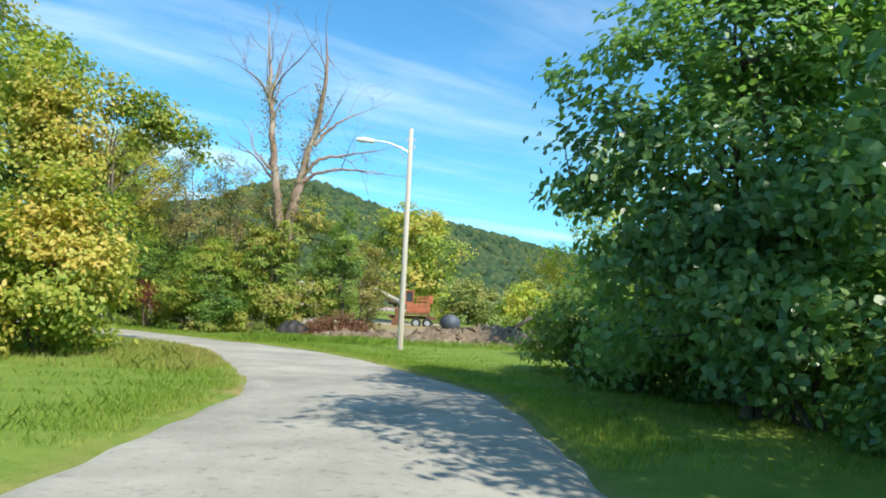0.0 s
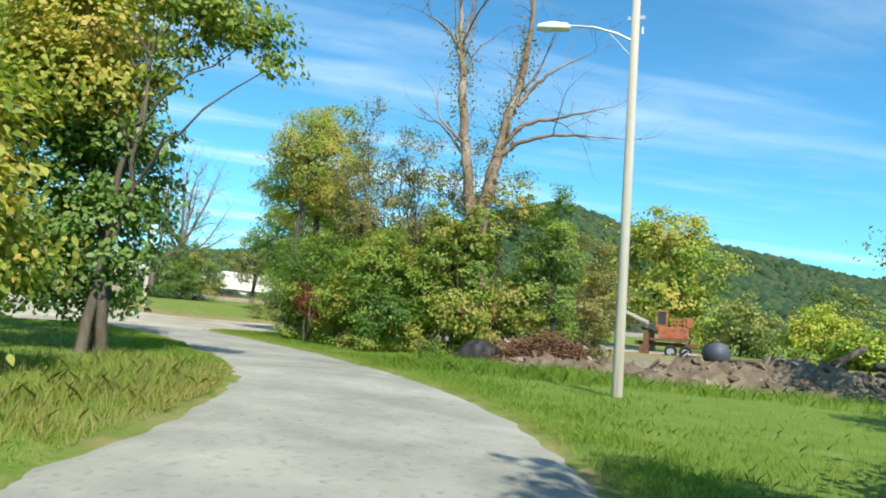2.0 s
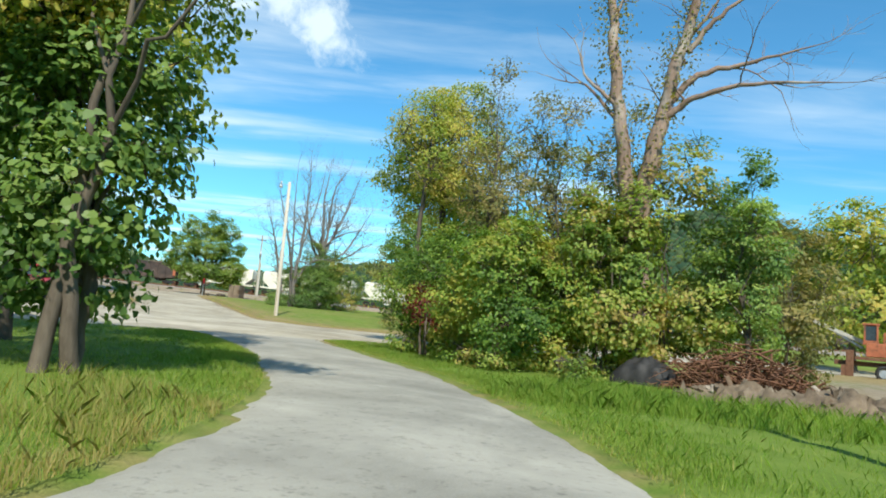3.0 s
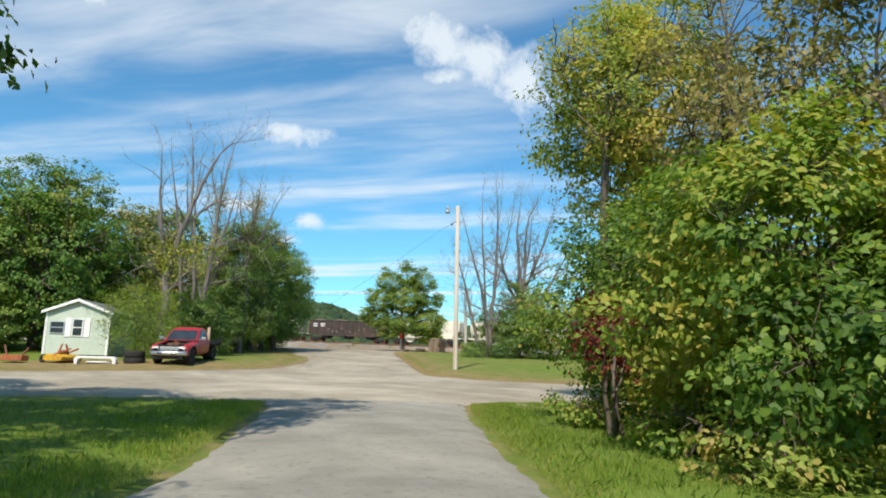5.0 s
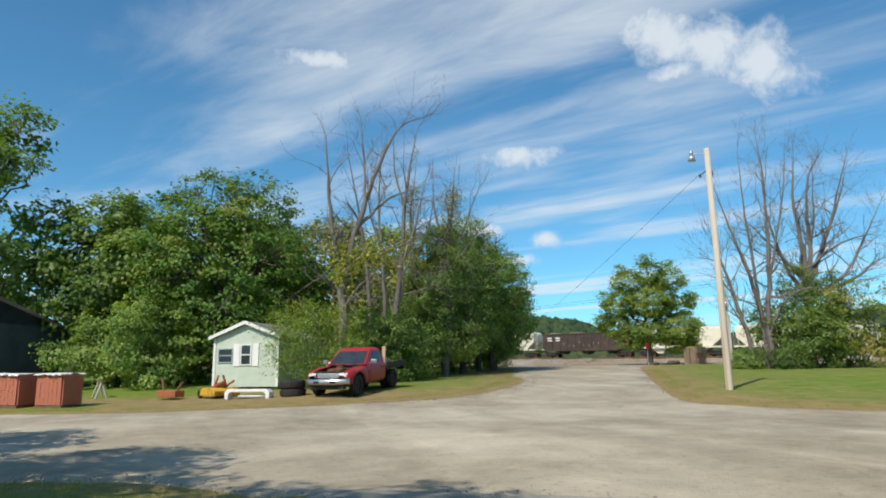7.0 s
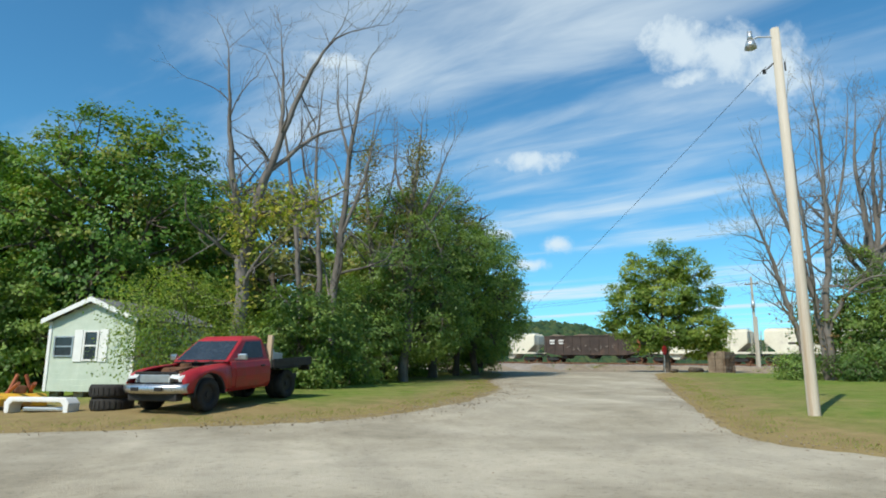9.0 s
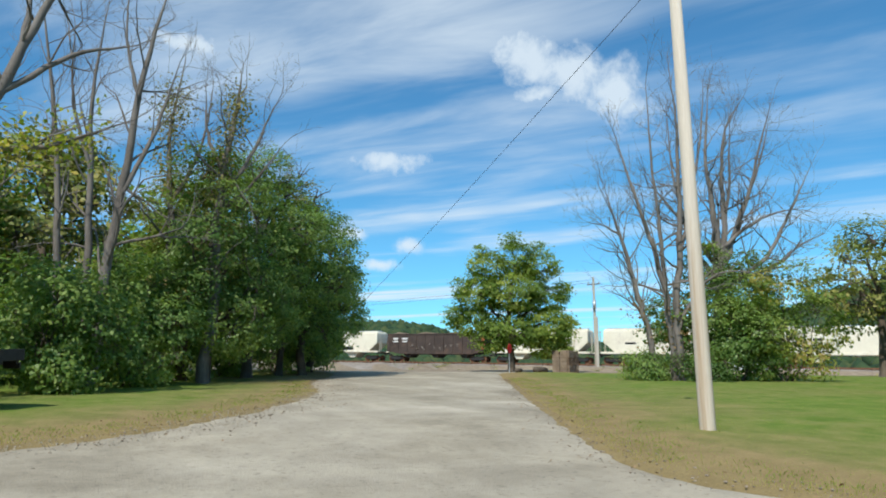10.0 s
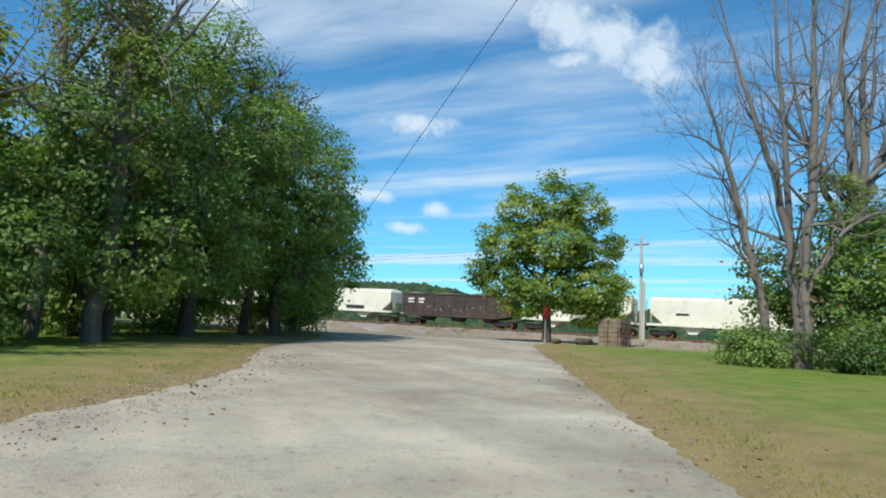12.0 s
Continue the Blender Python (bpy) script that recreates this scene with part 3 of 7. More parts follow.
def road_profile(pts, n=4):
    """A smooth line through the points."""
    p = np.array(pts, float)
    q = np.vstack([2 * p[0] - p[1], p, 2 * p[-1] - p[-2]])
    out = []
    for i in range(1, len(q) - 2):
        for t in np.linspace(0, 1, n, endpoint=False):
            a, b, c, d = q[i - 1], q[i], q[i + 1], q[i + 2]
            out.append(0.5 * (2 * b + (c - a) * t + (2 * a - 5 * b + 4 * c - d) * t * t + (3 * b - a - 3 * c + d) * t ** 3))
    out.append(p[-1])
    return np.array(out)


# edges of the asphalt lane, in world metres
LANE_L = road_profile([(-4.6, -40), (-3.6, -15), (-3.1, 0), (-3.1, 7), (-3.25, 11.1), (-4.4, 14.6), (-6.6, 19.1), (-9.7, 22.8), (-13.2, 25.7), P(26, 16.0), P(30, 16.0), P(35, 15.8), P(38.5, 15.2)])
LANE_R = road_profile([(0.6, -40), (1.4, -15), (1.5, 0), (1.4, 7), (1.1, 11.7), (0.3, 14.4), (-2.0, 19.4), (-5.2, 23.5), (-9.6, 28.0), P(24.5, 19.8), P(30, 20.1), P(35, 20.6), P(38.5, 21.2)])
# gravel: the side street and the straight road to the railway, as an outline in (s, l)
GRAVEL_SL = [(37.6, -70), (37.8, -20), (37.8, 0), (37.9, 8), (38.6, 12.5), (37.6, 15.0), (38.0, 18), (37.4, 20.8), (38.3, 22.0), (39.0, 24.4), (39.8, 28.4), (40.4, 33), (41.0, 45), (41.4, 75),
             (52.5, 75), (52.4, 45), (52.0, 33), (52.2, 28), (53.2, 24.2), (55.4, 21.9), (59, 21.4), (66, 21.4), (76, 21.5), (88, 21.7), (94, 22.2), (96.5, 25.0), (98.0, 40), (96.5, 75),
             (101.0, 75), (102.5, 40), (103, 20), (104, 0), (108, -34), (103, -34), (100, -6), (98.5, 4), (96, 8.5), (92, 10.5), (84, 11.5), (76, 12.6), (70, 14.2), (64, 14.4), (60, 13.9), (56.8, 12.2),
             (53.8, 8.6), (52.2, 5), (51.3, 0), (51.0, -20), (50.8, -70)]


def inside(px, py, poly):
    """Whether points lie in an outline."""
    r = np.zeros(np.shape(px), bool)
    x0, y0 = poly[-1]
    for x1, y1 in poly:
        hit = ((y1 > py) != (y0 > py)) & (px < (x0 - x1) * (py - y1) / (y0 - y1 + 1e-12) + x1)
        r ^= hit
        x0, y0 = x1, y1
    return r


def from_edge(px, py, poly):
    """The distance of points from an outline."""
    shape = np.shape(px)
    px, py = np.asarray(px, np.float32).ravel(), np.asarray(py, np.float32).ravel()
    best = np.full(px.shape, 1e9, np.float32)
    x0, y0 = poly[-1]
    for x1, y1 in poly:
        dx, dy = np.float32(x1 - x0), np.float32(y1 - y0)
        ax, ay = px - np.float32(x0), py - np.float32(y0)
        t = np.clip((ax * dx + ay * dy) / (dx * dx + dy * dy + np.float32(1e-9)), 0, 1)
        ax -= t * dx
        ay -= t * dy
        np.minimum(best, ax * ax + ay * ay, out=best)
        x0, y0 = x1, y1
    return np.sqrt(best).reshape(shape).astype(float)


def sl_of(x, y):
    return x * U[0] + y * U[1], x * N[0] + y * N[1]


def ripple(x, y, k=1.0):
    return np.sin(x * 1.9 * k + 2.1 * np.sin(y * 0.8 * k)) * 0.5 + np.sin(y * 2.7 * k + 1.3 * np.sin(x * 1.4 * k)) * 0.5


LANE_POLY = [tuple(p) for p in LANE_L] + [tuple(p) for p in LANE_R[::-1]]
GRAVEL_LINE = road_profile(GRAVEL_SL + GRAVEL_SL[:1], 3)[:-1]
GRAVEL_POLY = [tuple(p) for p in GRAVEL_LINE]


def grid_lines(lo, hi, step, far):
    mid = np.arange(lo, hi + step / 2, step)
    out, g, v = [], step, hi
    while v < far:
        g *= 1.35
        v += g
        out.append(v)
    low, g, v = [], step, lo
    while v > -far:
        g *= 1.35
        v -= g
        low.append(v)
    return np.r_[low[::-1], mid, out]


def make_ground():
    xs, ys = grid_lines(-95, 25, 0.6, 3000), grid_lines(-12, 105, 0.6, 3000)
    X, Y = np.meshgrid(xs, ys, indexing="ij")
    Z = height(X, Y)
    rng = np.random.default_rng(3)
    S, L = sl_of(X, Y)
    near = (np.abs(X) < 140) & (np.abs(Y) < 160)
    d_lane, d_grav = from_edge(X, Y, LANE_POLY), from_edge(S, L, GRAVEL_POLY)
    on = inside(X, Y, LANE_POLY) | inside(S, L, GRAVEL_POLY)
    # the made surfaces lie in shallow beds; the verge rises a hand's width beside them
    d = np.minimum(d_lane, d_grav)
    Z = Z + np.where(on, -0.14 * smooth(0.0, 0.7, d), 0.07 * smooth(0.25, 1.6, d)) * near
    Z = Z + near * (~on) * (rng.random(X.shape) - 0.5) * 0.035
    dry = np.where(on, 0.6, 0.85 * np.exp(-d_grav / 1.7) + 0.35 * np.exp(-d_lane / 0.5))
    dry = np.maximum(dry, 0.75 * np.exp(-((S - 55.5) / 3.2) ** 2) * (L < 12.5))
    dry = np.maximum(dry, 0.5 * np.exp(-((X + 3.6) ** 2 + (Y - 17) ** 2) / 9.0))
    dry = dry + 0.30 * smooth(40, 50, S) * (L > 0)
    dry = np.maximum(dry, 0.95 * np.exp(-((X / 11) ** 2 + ((Y - 42) / 9.5) ** 2)))
    dry = np.maximum(dry, 0.95 * np.exp(-(((X + 1) / 15) ** 2 + ((Y - 64) / 16) ** 2)))
    yard = np.exp(-(((X - 2) / 14) ** 2 + ((Y - 47) / 17) ** 2))
    bare = 0.75 * yard + 0.25 * np.exp(-d_grav / 0.5) + 0.8 * smooth(101, 106, S + 0.1 * L) * (S < 150)
    nx, ny = X.shape
    i, j = np.meshgrid(np.arange(nx - 1), np.arange(ny - 1), indexing="ij")
    q = np.stack([i * ny + j, (i + 1) * ny + j, (i + 1) * ny + j + 1, i * ny + j + 1], -1).reshape(-1)
    me = raw_mesh("ground", np.stack([X, Y, Z], -1).reshape(-1, 3), q, np.full(len(q) // 4, 4), {"dry": dry.ravel(), "bare": bare.ravel()}, True)
    me.materials.append(GROUND)
    tagged(new("ground", me), "rough green grass verges and lawns with dry straw-brown patches", "grass", kind="structure")


def surface(name, label, edge, xs, ys, mat, lift, crown, category):
    """A made road surface: a sheet just over the ground, with a ragged edge that dips into the grass."""
    X, Y = np.meshgrid(xs, ys, indexing="ij")
    Z = height(X, Y)
    e = edge(X, Y) + 0.05 * ripple(X, Y) + 0.04 * ripple(Y, X, 2.7)
    Z = Z + lift + crown * smooth(0, 1.6, e) - 0.10 * (1 - smooth(-0.1, 0.30, e)) + 0.008 * ripple(X, Y, 0.8)
    nx, ny = X.shape
    ok = e > -0.5
    i, j = np.meshgrid(np.arange(nx - 1), np.arange(ny - 1), indexing="ij")
    q = np.stack([i * ny + j, (i + 1) * ny + j, (i + 1) * ny + j + 1, i * ny + j + 1], -1).reshape(-1, 4)
    okf = ok.ravel()
    q = q[okf[q].all(1)]
    used = np.unique(q)
    remap = np.zeros(nx * ny, np.int64)
    remap[used] = np.arange(len(used))
    V = np.stack([X, Y, Z], -1).reshape(-1, 3)[used]
    me = raw_mesh(name, V, remap[q].ravel(), np.full(len(q), 4), None, True)
    me.materials.append(mat)
    return tagged(new(name, me), label, category, kind="structure")


def lane_edge(X, Y):
    d = from_edge(X, Y, LANE_POLY)
    return np.where(inside(X, Y, LANE_POLY), d, -d)


def gravel_edge(X, Y):
    S, L = sl_of(X, Y)
    d = from_edge(S, L, GRAVEL_POLY)
    return np.where(inside(S, L, GRAVEL_POLY), d, -d)


make_ground()
surface("road", "narrow worn grey asphalt lane bending to the left", lane_edge, np.arange(-31, 3, 0.14), np.arange(-40, 40, 0.16), ASPHALT, 0.012, 0.03, "road")
surface("gravel_road", "pale dusty gravel street leading straight to the railway", gravel_edge, np.arange(-95, 20, 0.26), np.arange(-12, 110, 0.26), GRAVEL, 0.004, 0.025, "road")


def make_hills():
    """Wooded hills all round the horizon; the long ridge stands ahead of the first camera."""
    az = np.array([-180, -120, -80, -50, -30, -18, -10.3, -4.6, 1.4, 4.1, 8.1, 11.7, 16, 19, 25, 32, 39, 48, 56, 59.5, 62, 65, 67.5, 72, 85, 110, 140, 180])
    el = np.array([3, 3, 3.4, 4, 4.8, 5.3, 5.9, 6.9, 8.5, 9.2, 9.9, 10.5, 10.1, 8.9, 7.4, 6.0, 4.4, 2.9, 2.6, 3.2, 4.2, 4.8, 4.7, 4.2, 3.6, 3.4, 3, 3])
    A = np.radians(np.arange(-180, 180, 0.5))
    E = np.interp(np.degrees(A), az, el)
    R = np.array([330, 420, 520, 620, 720, 820, 900, 980, 1200, 1700])
    rise = np.array([0, 0.14, 0.30, 0.47, 0.68, 0.88, 0.985, 0.99, 0.8, 0.4])
    AA, RR = np.meshgrid(A, R, indexing="ij")
    H = (np.tan(np.radians(E)) * 900)[:, None] * rise[None] * (1 + 0.05 * np.sin(AA * 23 + RR * 0.011))
    X, Y = -np.sin(AA) * RR - 10, np.cos(AA) * RR + 15
    na, nr = AA.shape
    i, j = np.meshgrid(np.arange(na), np.arange(nr - 1), indexing="ij")
    i2 = (i + 1) % na
    q = np.stack([i * nr + j, i * nr + j + 1, i2 * nr + j + 1, i2 * nr + j], -1).reshape(-1)
    me = raw_mesh("hill", np.stack([X, Y, H - 1.0], -1).reshape(-1, 3), q, np.full(len(q) // 4, 4), None, True)
    me.materials.append(HILLWOOD)
    tagged(new("hill", me), "long wooded hills along the horizon", "hill", kind="structure")
    # crowns of the woods on the slopes that face the valley
    rng = np.random.default_rng(11)
    n = 15000
    a = np.radians(rng.uniform(-24, 80, n))
    r = 330 + 640 * rng.random(n) ** 0.8
    e = np.interp(np.degrees(a), az, el)
    h = np.tan(np.radians(e)) * 900 * np.interp(r, R, rise) * (1 + 0.05 * np.sin(a * 23 + r * 0.011))
    c = np.stack([-np.sin(a) * r - 10, np.cos(a) * r + 15, h], 1)
    size = rng.uniform(3.2, 6.4, n)
    ico = bmesh.new()
    bmesh.ops.create_icosphere(ico, subdivisions=1, radius=1.0)
    bv = np.array([v.co for v in ico.verts])
    bf = np.array([[v.index for v in fc.verts] for fc in ico.faces])
    ico.free()
    v = c[:, None] + bv[None] * size[:, None, None] * (0.75 + 0.5 * rng.random((n, len(bv), 1))) * np.array([1, 1, 1.1])
    fcs = bf[None] + (np.arange(n) * len(bv))[:, None, None]
    me = raw_mesh("hill_trees", v.reshape(-1, 3), fcs.reshape(-1), np.full(n * len(bf), 3), {"tone": np.repeat(rng.random(n), len(bv))}, True)
    me.materials.append(L_HILL)
    tagged(new("hill_trees", me), "far woods with a trace of autumn colour on the hills", "woods", kind="stuff")


L_HILL = leaf_material("far_woods", [(0.022, 0.050, 0.024), (0.040, 0.075, 0.030), (0.075, 0.095, 0.034)], 0.05, 0.95)
make_hills()


# ---- trees and bushes ----
def bush(name, label, xy, seed, width, tall, leaves, leaf, mat, n=7, z0=0.0, category="bush", spread=0.36, per=24, stems=3, trunk_r=0.09, shell=0.5, bare=0, flat=0.9, **more):
    rng = np.random.default_rng(seed + 500)
    lobes = auto_lobes(rng, width, z0, tall, n, flat, 0.7)
    return tree(name, label, category, xy, seed, lobes, leaves, leaf, mat, None, trunk_r, max(0.5, 0.22 * tall), spread, per, (0, 0), stems, 0.25, shell, bare, **more)


def crown_tree(name, label, xy, seed, width, z0, z1, leaves, leaf, mat, n=10, trunk_r=0.22, spread=0.46, per=26, flat=0.8, narrow=0.6, **more):
    rng = np.random.default_rng(seed + 900)
    return tree(name, label, "tree", xy, seed, auto_lobes(rng, width, z0, z1, n, flat, narrow), leaves, leaf, mat, None, trunk_r, z0 + (z1 - z0) * 0.15, spread, per, **more)


# the hedgerow on the right of the lane
hedge_lobes = [(-2.75, 0.0, 4.9, 0.5, 0.5, 0.38), (-2.55, 0.1, 3.4, 0.55, 0.6, 0.4), (-2.1, 0.0, 4.2, 0.8, 0.9, 0.7), (-1.7, 0.0, 5.6, 0.75, 0.9, 0.6), (-1.2, 0.2, 6.6, 0.8, 0.9, 0.6),
               (-1.4, 0.0, 3.0, 0.9, 1.0, 0.7), (-1.3, -0.1, 1.9, 0.7, 0.9, 0.6), (0.0, 0.0, 2.2, 1.2, 1.3, 0.9), (-0.3, 0.0, 3.9, 1.5, 1.5, 1.1), (0.0, 0.0, 5.6, 1.5, 1.5, 1.1),
               (0.3, 0.0, 7.4, 1.4, 1.4, 1.0), (0.5, 0.2, 9.0, 1.1, 1.1, 0.9), (1.5, -0.5, 3.0, 1.4, 1.4, 1.1), (1.8, -0.4, 5.0, 1.5, 1.5, 1.2), (1.8, -0.3, 7.0, 1.5, 1.5, 1.1),
               (2.6, 0.4, 4.0, 1.4, 1.4, 1.2), (2.6, 0.6, 6.0, 1.4, 1.4, 1.1), (1.2, 1.5, 3.2, 1.2, 1.2, 1.0), (0.6, 1.6, 5.4, 1.3, 1.3, 1.0), (-0.9, -0.6, 2.6, 1.0, 0.9, 0.8), (-0.6, -1.2, 1.7, 1.0, 0.9, 0.7), (0.6, -1.5, 3.2, 1.2, 1.1, 1.0), (-2.0, 0.0, 2.3, 0.5, 0.6, 0.6), (-2.0, 0.1, 1.4, 0.55, 0.6, 0.5), (-1.8, 0.6, 0.8, 0.5, 0.6, 0.45)]
tree("hedgerow_tree", "dark green broadleaf tree close beside the lane", "tree", (4.6, 10.0), 21, hedge_lobes, 33000, 0.138, L_HEDGE, None, 0.16, 1.6, 0.34, 24, stems=3, shell=0.4, fine=True)
# three trees added beside and behind the start, to throw shade over the lane
crown_tree("hedgerow_tree", "dense dark green hedgerow tree added to shade the lane", (6.9, 3.4), 22, 8.2, 0.8, 12.0, 15000, 0.15, L_HEDGE, 12, 0.2, fine=True)
crown_tree("hedgerow_tree", "tall unseen hedgerow tree added for shade", (8.6, -1.6), 23, 8.0, 1.0, 11.0, 8000, 0.22, L_DARK, 12, 0.24)
crown_tree("hedgerow_tree", "tall unseen hedgerow tree added for shade", (10.5, -12), 24, 8.0, 1.0, 11.0, 9000, 0.26, L_DARK, 12, 0.26)
bush("undergrowth_bush", "low leafy bush in the shaded verge", (3.7, 17.0), 25, 3.4, 2.3, 9000, 0.11, L_GREEN, fine=True)
bush("undergrowth_bush", "low dark bush in the shaded verge", (4.2, 13.2), 26, 2.8, 1.6, 6000, 0.11, L_GREEN, fine=True)
bush("undergrowth_bush", "low dark bush in the shaded verge", (5.6, 6.6), 27, 2.6, 1.8, 5000, 0.12, L_HEDGE, fine=True)
for x, y, w, h, sd in ((5.0, 8.8, 3.0, 2.7, 273), (6.9, 9.6, 3.4, 3.2, 274), (5.0, 11.6, 2.8, 2.3, 275), (7.6, 13.2, 3.4, 2.8, 276)):
    bush("undergrowth_bush", "open leafy undergrowth below the hedgerow tree", (x, y), sd, w, h, 3600, 0.14, L_HEDGE, 9, shell=0.35, fine=True)
bush("field_bush", "sunlit yellow-green bush in the field behind the hedgerow", (12.5, 21.0), 271, 6.0, 4.2, 6000, 0.2, L_YELLOW)
bush("field_bush", "sunlit yellow-green bush in the field behind the hedgerow", (14.5, 13.0), 272, 6.5, 4.0, 6000, 0.2, L_YELLOW)
crown_tree("thin_tree", "thin half-bare tree with wispy leaves", (7.0, 28.2), 28, 5.4, 1.2, 10.0, 9000, 0.13, L_MIX, 10, 0.1, 0.4, bare=18)
bush("vine_bush", "bush draped with green vines", (6.4, 22.5), 29, 4.4, 4.6, 10000, 0.13, L_GREEN)

# left of the lane
left_lobes = [(-0.9, -0.5, 5.2, 1.4, 1.4, 1.1), (-0.9, -0.5, 6.5, 1.3, 1.3, 1.0), (-1.5, -0.6, 7.6, 1.2, 1.2, 0.8), (0.5, 0.2, 7.6, 0.8, 0.8, 0.6), (1.4, 0.4, 7.2, 0.8, 0.8, 0.6),
              (2.0, 0.6, 6.9, 0.75, 0.7, 0.55), (2.6, 0.8, 6.5, 0.5, 0.5, 0.4), (1.2, 0.4, 6.2, 0.45, 0.45, 0.35), (2.9, 0.9, 5.9, 0.32, 0.32, 0.25), (0.6, 0.3, 5.7, 0.4, 0.4, 0.3)]
low_lobes = [(-0.5, 0.1, 1.5, 1.15, 1.1, 0.8), (-0.2, 0.2, 2.5, 1.3, 1.2, 0.95), (-0.3, 0.1, 3.6, 1.35, 1.3, 1.0), (-0.6, 0.0, 4.6, 1.3, 1.2, 0.9), (-1.5, -0.6, 2.4, 1.3, 1.2, 1.0),
             (-1.6, -0.8, 4.2, 1.3, 1.2, 1.0), (0.55, 0.3, 3.1, 0.6, 0.6, 0.45), (0.5, 0.4, 4.4, 0.6, 0.6, 0.45), (-1.8, -1.2, 1.2, 1.1, 1.1, 0.8), (-2.8, -1.6, 3.3, 1.3, 1.2, 1.0), (-2.7, -1.3, 5.0, 1.3, 1.3, 1.0), (-1.0, -0.3, 5.8, 1.1, 1.1, 0.9)]
tree("roadside_sapling", "dense green young tree leafy down to the verge", "tree", (-10.9, 20.5), 311, low_lobes, 17000, 0.125, L_GREEN, None, 0.13, 1.2, 0.3, 22, stems=1, fine=True)
tree("roadside_tree", "roadside tree with a yellowing branch over the lane", "tree", (-10.7, 20.2), 31, left_lobes, 13000, 0.12, L_YELLOW, None, 0.17, 1.7, 0.32, 22, stems=2, fine=True)
bush("yellow_bush", "bushy sapling turning yellow beside the lane", (-8.9, 15.3), 32, 3.7, 4.1, 13000, 0.12, L_YELLOW, 11, shell=0.4, fine=True)
bush("yellow_bush", "yellow-green bush at the lane's edge", (-10.2, 12.6), 33, 4.0, 4.6, 8000, 0.14, L_YELLOW, fine=True)
crown_tree("woodland_tree", "leafy woodland tree with yellow tips", (-17.0, 22.2), 34, 8.4, 4.6, 13.5, 16000, 0.2, L_YELLOW, 12)
crown_tree("woodland_tree", "green woodland tree beyond the lane", (-23.0, 21.8), 35, 8.0, 3.6, 11.2, 12000, 0.24, L_GREEN, 10)
crown_tree("woodland_tree", "green woodland tree beyond the lane", (-29.2, 20.2), 36, 7.6, 1.8, 9.4, 11000, 0.26, L_GREEN, 10)
crown_tree("woodland_tree", "green woodland tree beyond the lane", (-13, 10), 37, 8.0, 1.5, 11, 7000, 0.28, L_GREEN, 10)

# the thicket between the lane and the yard
bush("thicket_bush", "dense thicket bush with mixed autumn leaves", (-7.9, 37.6), 41, 6.2, 7.6, 17000, 0.14, L_BRAMBLE, 11, spread=0.28, per=30, bare=26)
bush("thicket_bush", "thicket bush in front of the dead tree", (-9.0, 35.0), 411, 4.4, 5.4, 13000, 0.125, L_BRAMBLE, 10, spread=0.27, per=30, bare=14, fine=True)
bush("thicket_bush", "brown-tinged bush in the thicket", (-5.2, 40.0), 42, 4.6, 6.0, 9000, 0.14, L_RUSTY, 10, spread=0.28, bare=30)
crown_tree("cedar", "narrow dark cedar rising from the thicket", (-5.3, 36.4), 43, 2.1, 0.3, 7.5, 9000, 0.11, L_DARK, 12, 0.1, 0.2, flat=1.5, narrow=0.2)
bush("thicket_bush", "leafy green thicket bush at the lane's edge", (-11.6, 33.9), 44, 5.4, 4.7, 30000, 0.10, L_THICK, 12, shell=0.4, bare=14, spread=0.27, per=32, fine=True)
bush("thicket_bush", "tall thicket bush with mixed leaves", (-13.4, 37.6), 45, 6.2, 9.4, 7000, 0.13, L_RUSTY, 14, bare=60, spread=0.30)
bush("thicket_bush", "green thicket bush beside the lane", (-16.0, 37.2), 46, 5.2, 5.2, 36000, 0.086, L_THICK, 12, shell=0.4, bare=14, spread=0.27, per=32, fine=True)
crown_tree("box_elder", "tall yellow-green tree hanging over the junction", (-19.4, 41.6), 47, 6.6, 5.6, 12.4, 24000, 0.115, L_YELLOW, 14, 0.2, 0.4, fine=True)
crown_tree("box_elder", "slender yellow-green tree with leafy sprays over the junction", (-18.9, 38.9), 471, 4.0, 6.4, 11.4, 6500, 0.10, L_YELLOW, 12, 0.12, 0.34, bare=10, fine=True)
bush("thicket_bush", "thicket bush below the tall tree", (-17.3, 39.4), 48, 3.6, 4.6, 14000, 0.095, L_GREEN, 8, fine=True)
bush("thicket_bush", "mixed thicket bush of brown and green leaves", (-13, 42.5), 49, 7.5, 9.6, 4200, 0.17, L_BRAMBLE, 12, bare=60)
bush("thicket_bush", "mixed thicket bush of brown and green leaves", (-15.0, 48.0), 50, 7.5, 8.0, 8000, 0.22, L_OLIVE, 10, bare=6)

bush("red_vine_bush", "small spray of burgundy-red vine leaves in the thicket", (-14.75, 33.95), 52, 1.1, 2.5, 900, 0.10, L_RED, 5, 1.0)
for x, y, w, h, sd in ((-8.6, 32.4, 1.5, 0.6, 521), (-11.1, 31.9, 1.7, 0.7, 523), (-12.9, 32.9, 1.3, 0.55, 524), (-15.9, 34.7, 1.6, 0.7, 526)):
    bush("low_weeds", "low vines and weeds at the foot of the thicket", (x, y), sd, w, h, 1000, 0.08, L_BRAMBLE if sd % 2 else L_THICK, 6, spread=0.2, bare=20, trunk_r=0.04, fine=True)

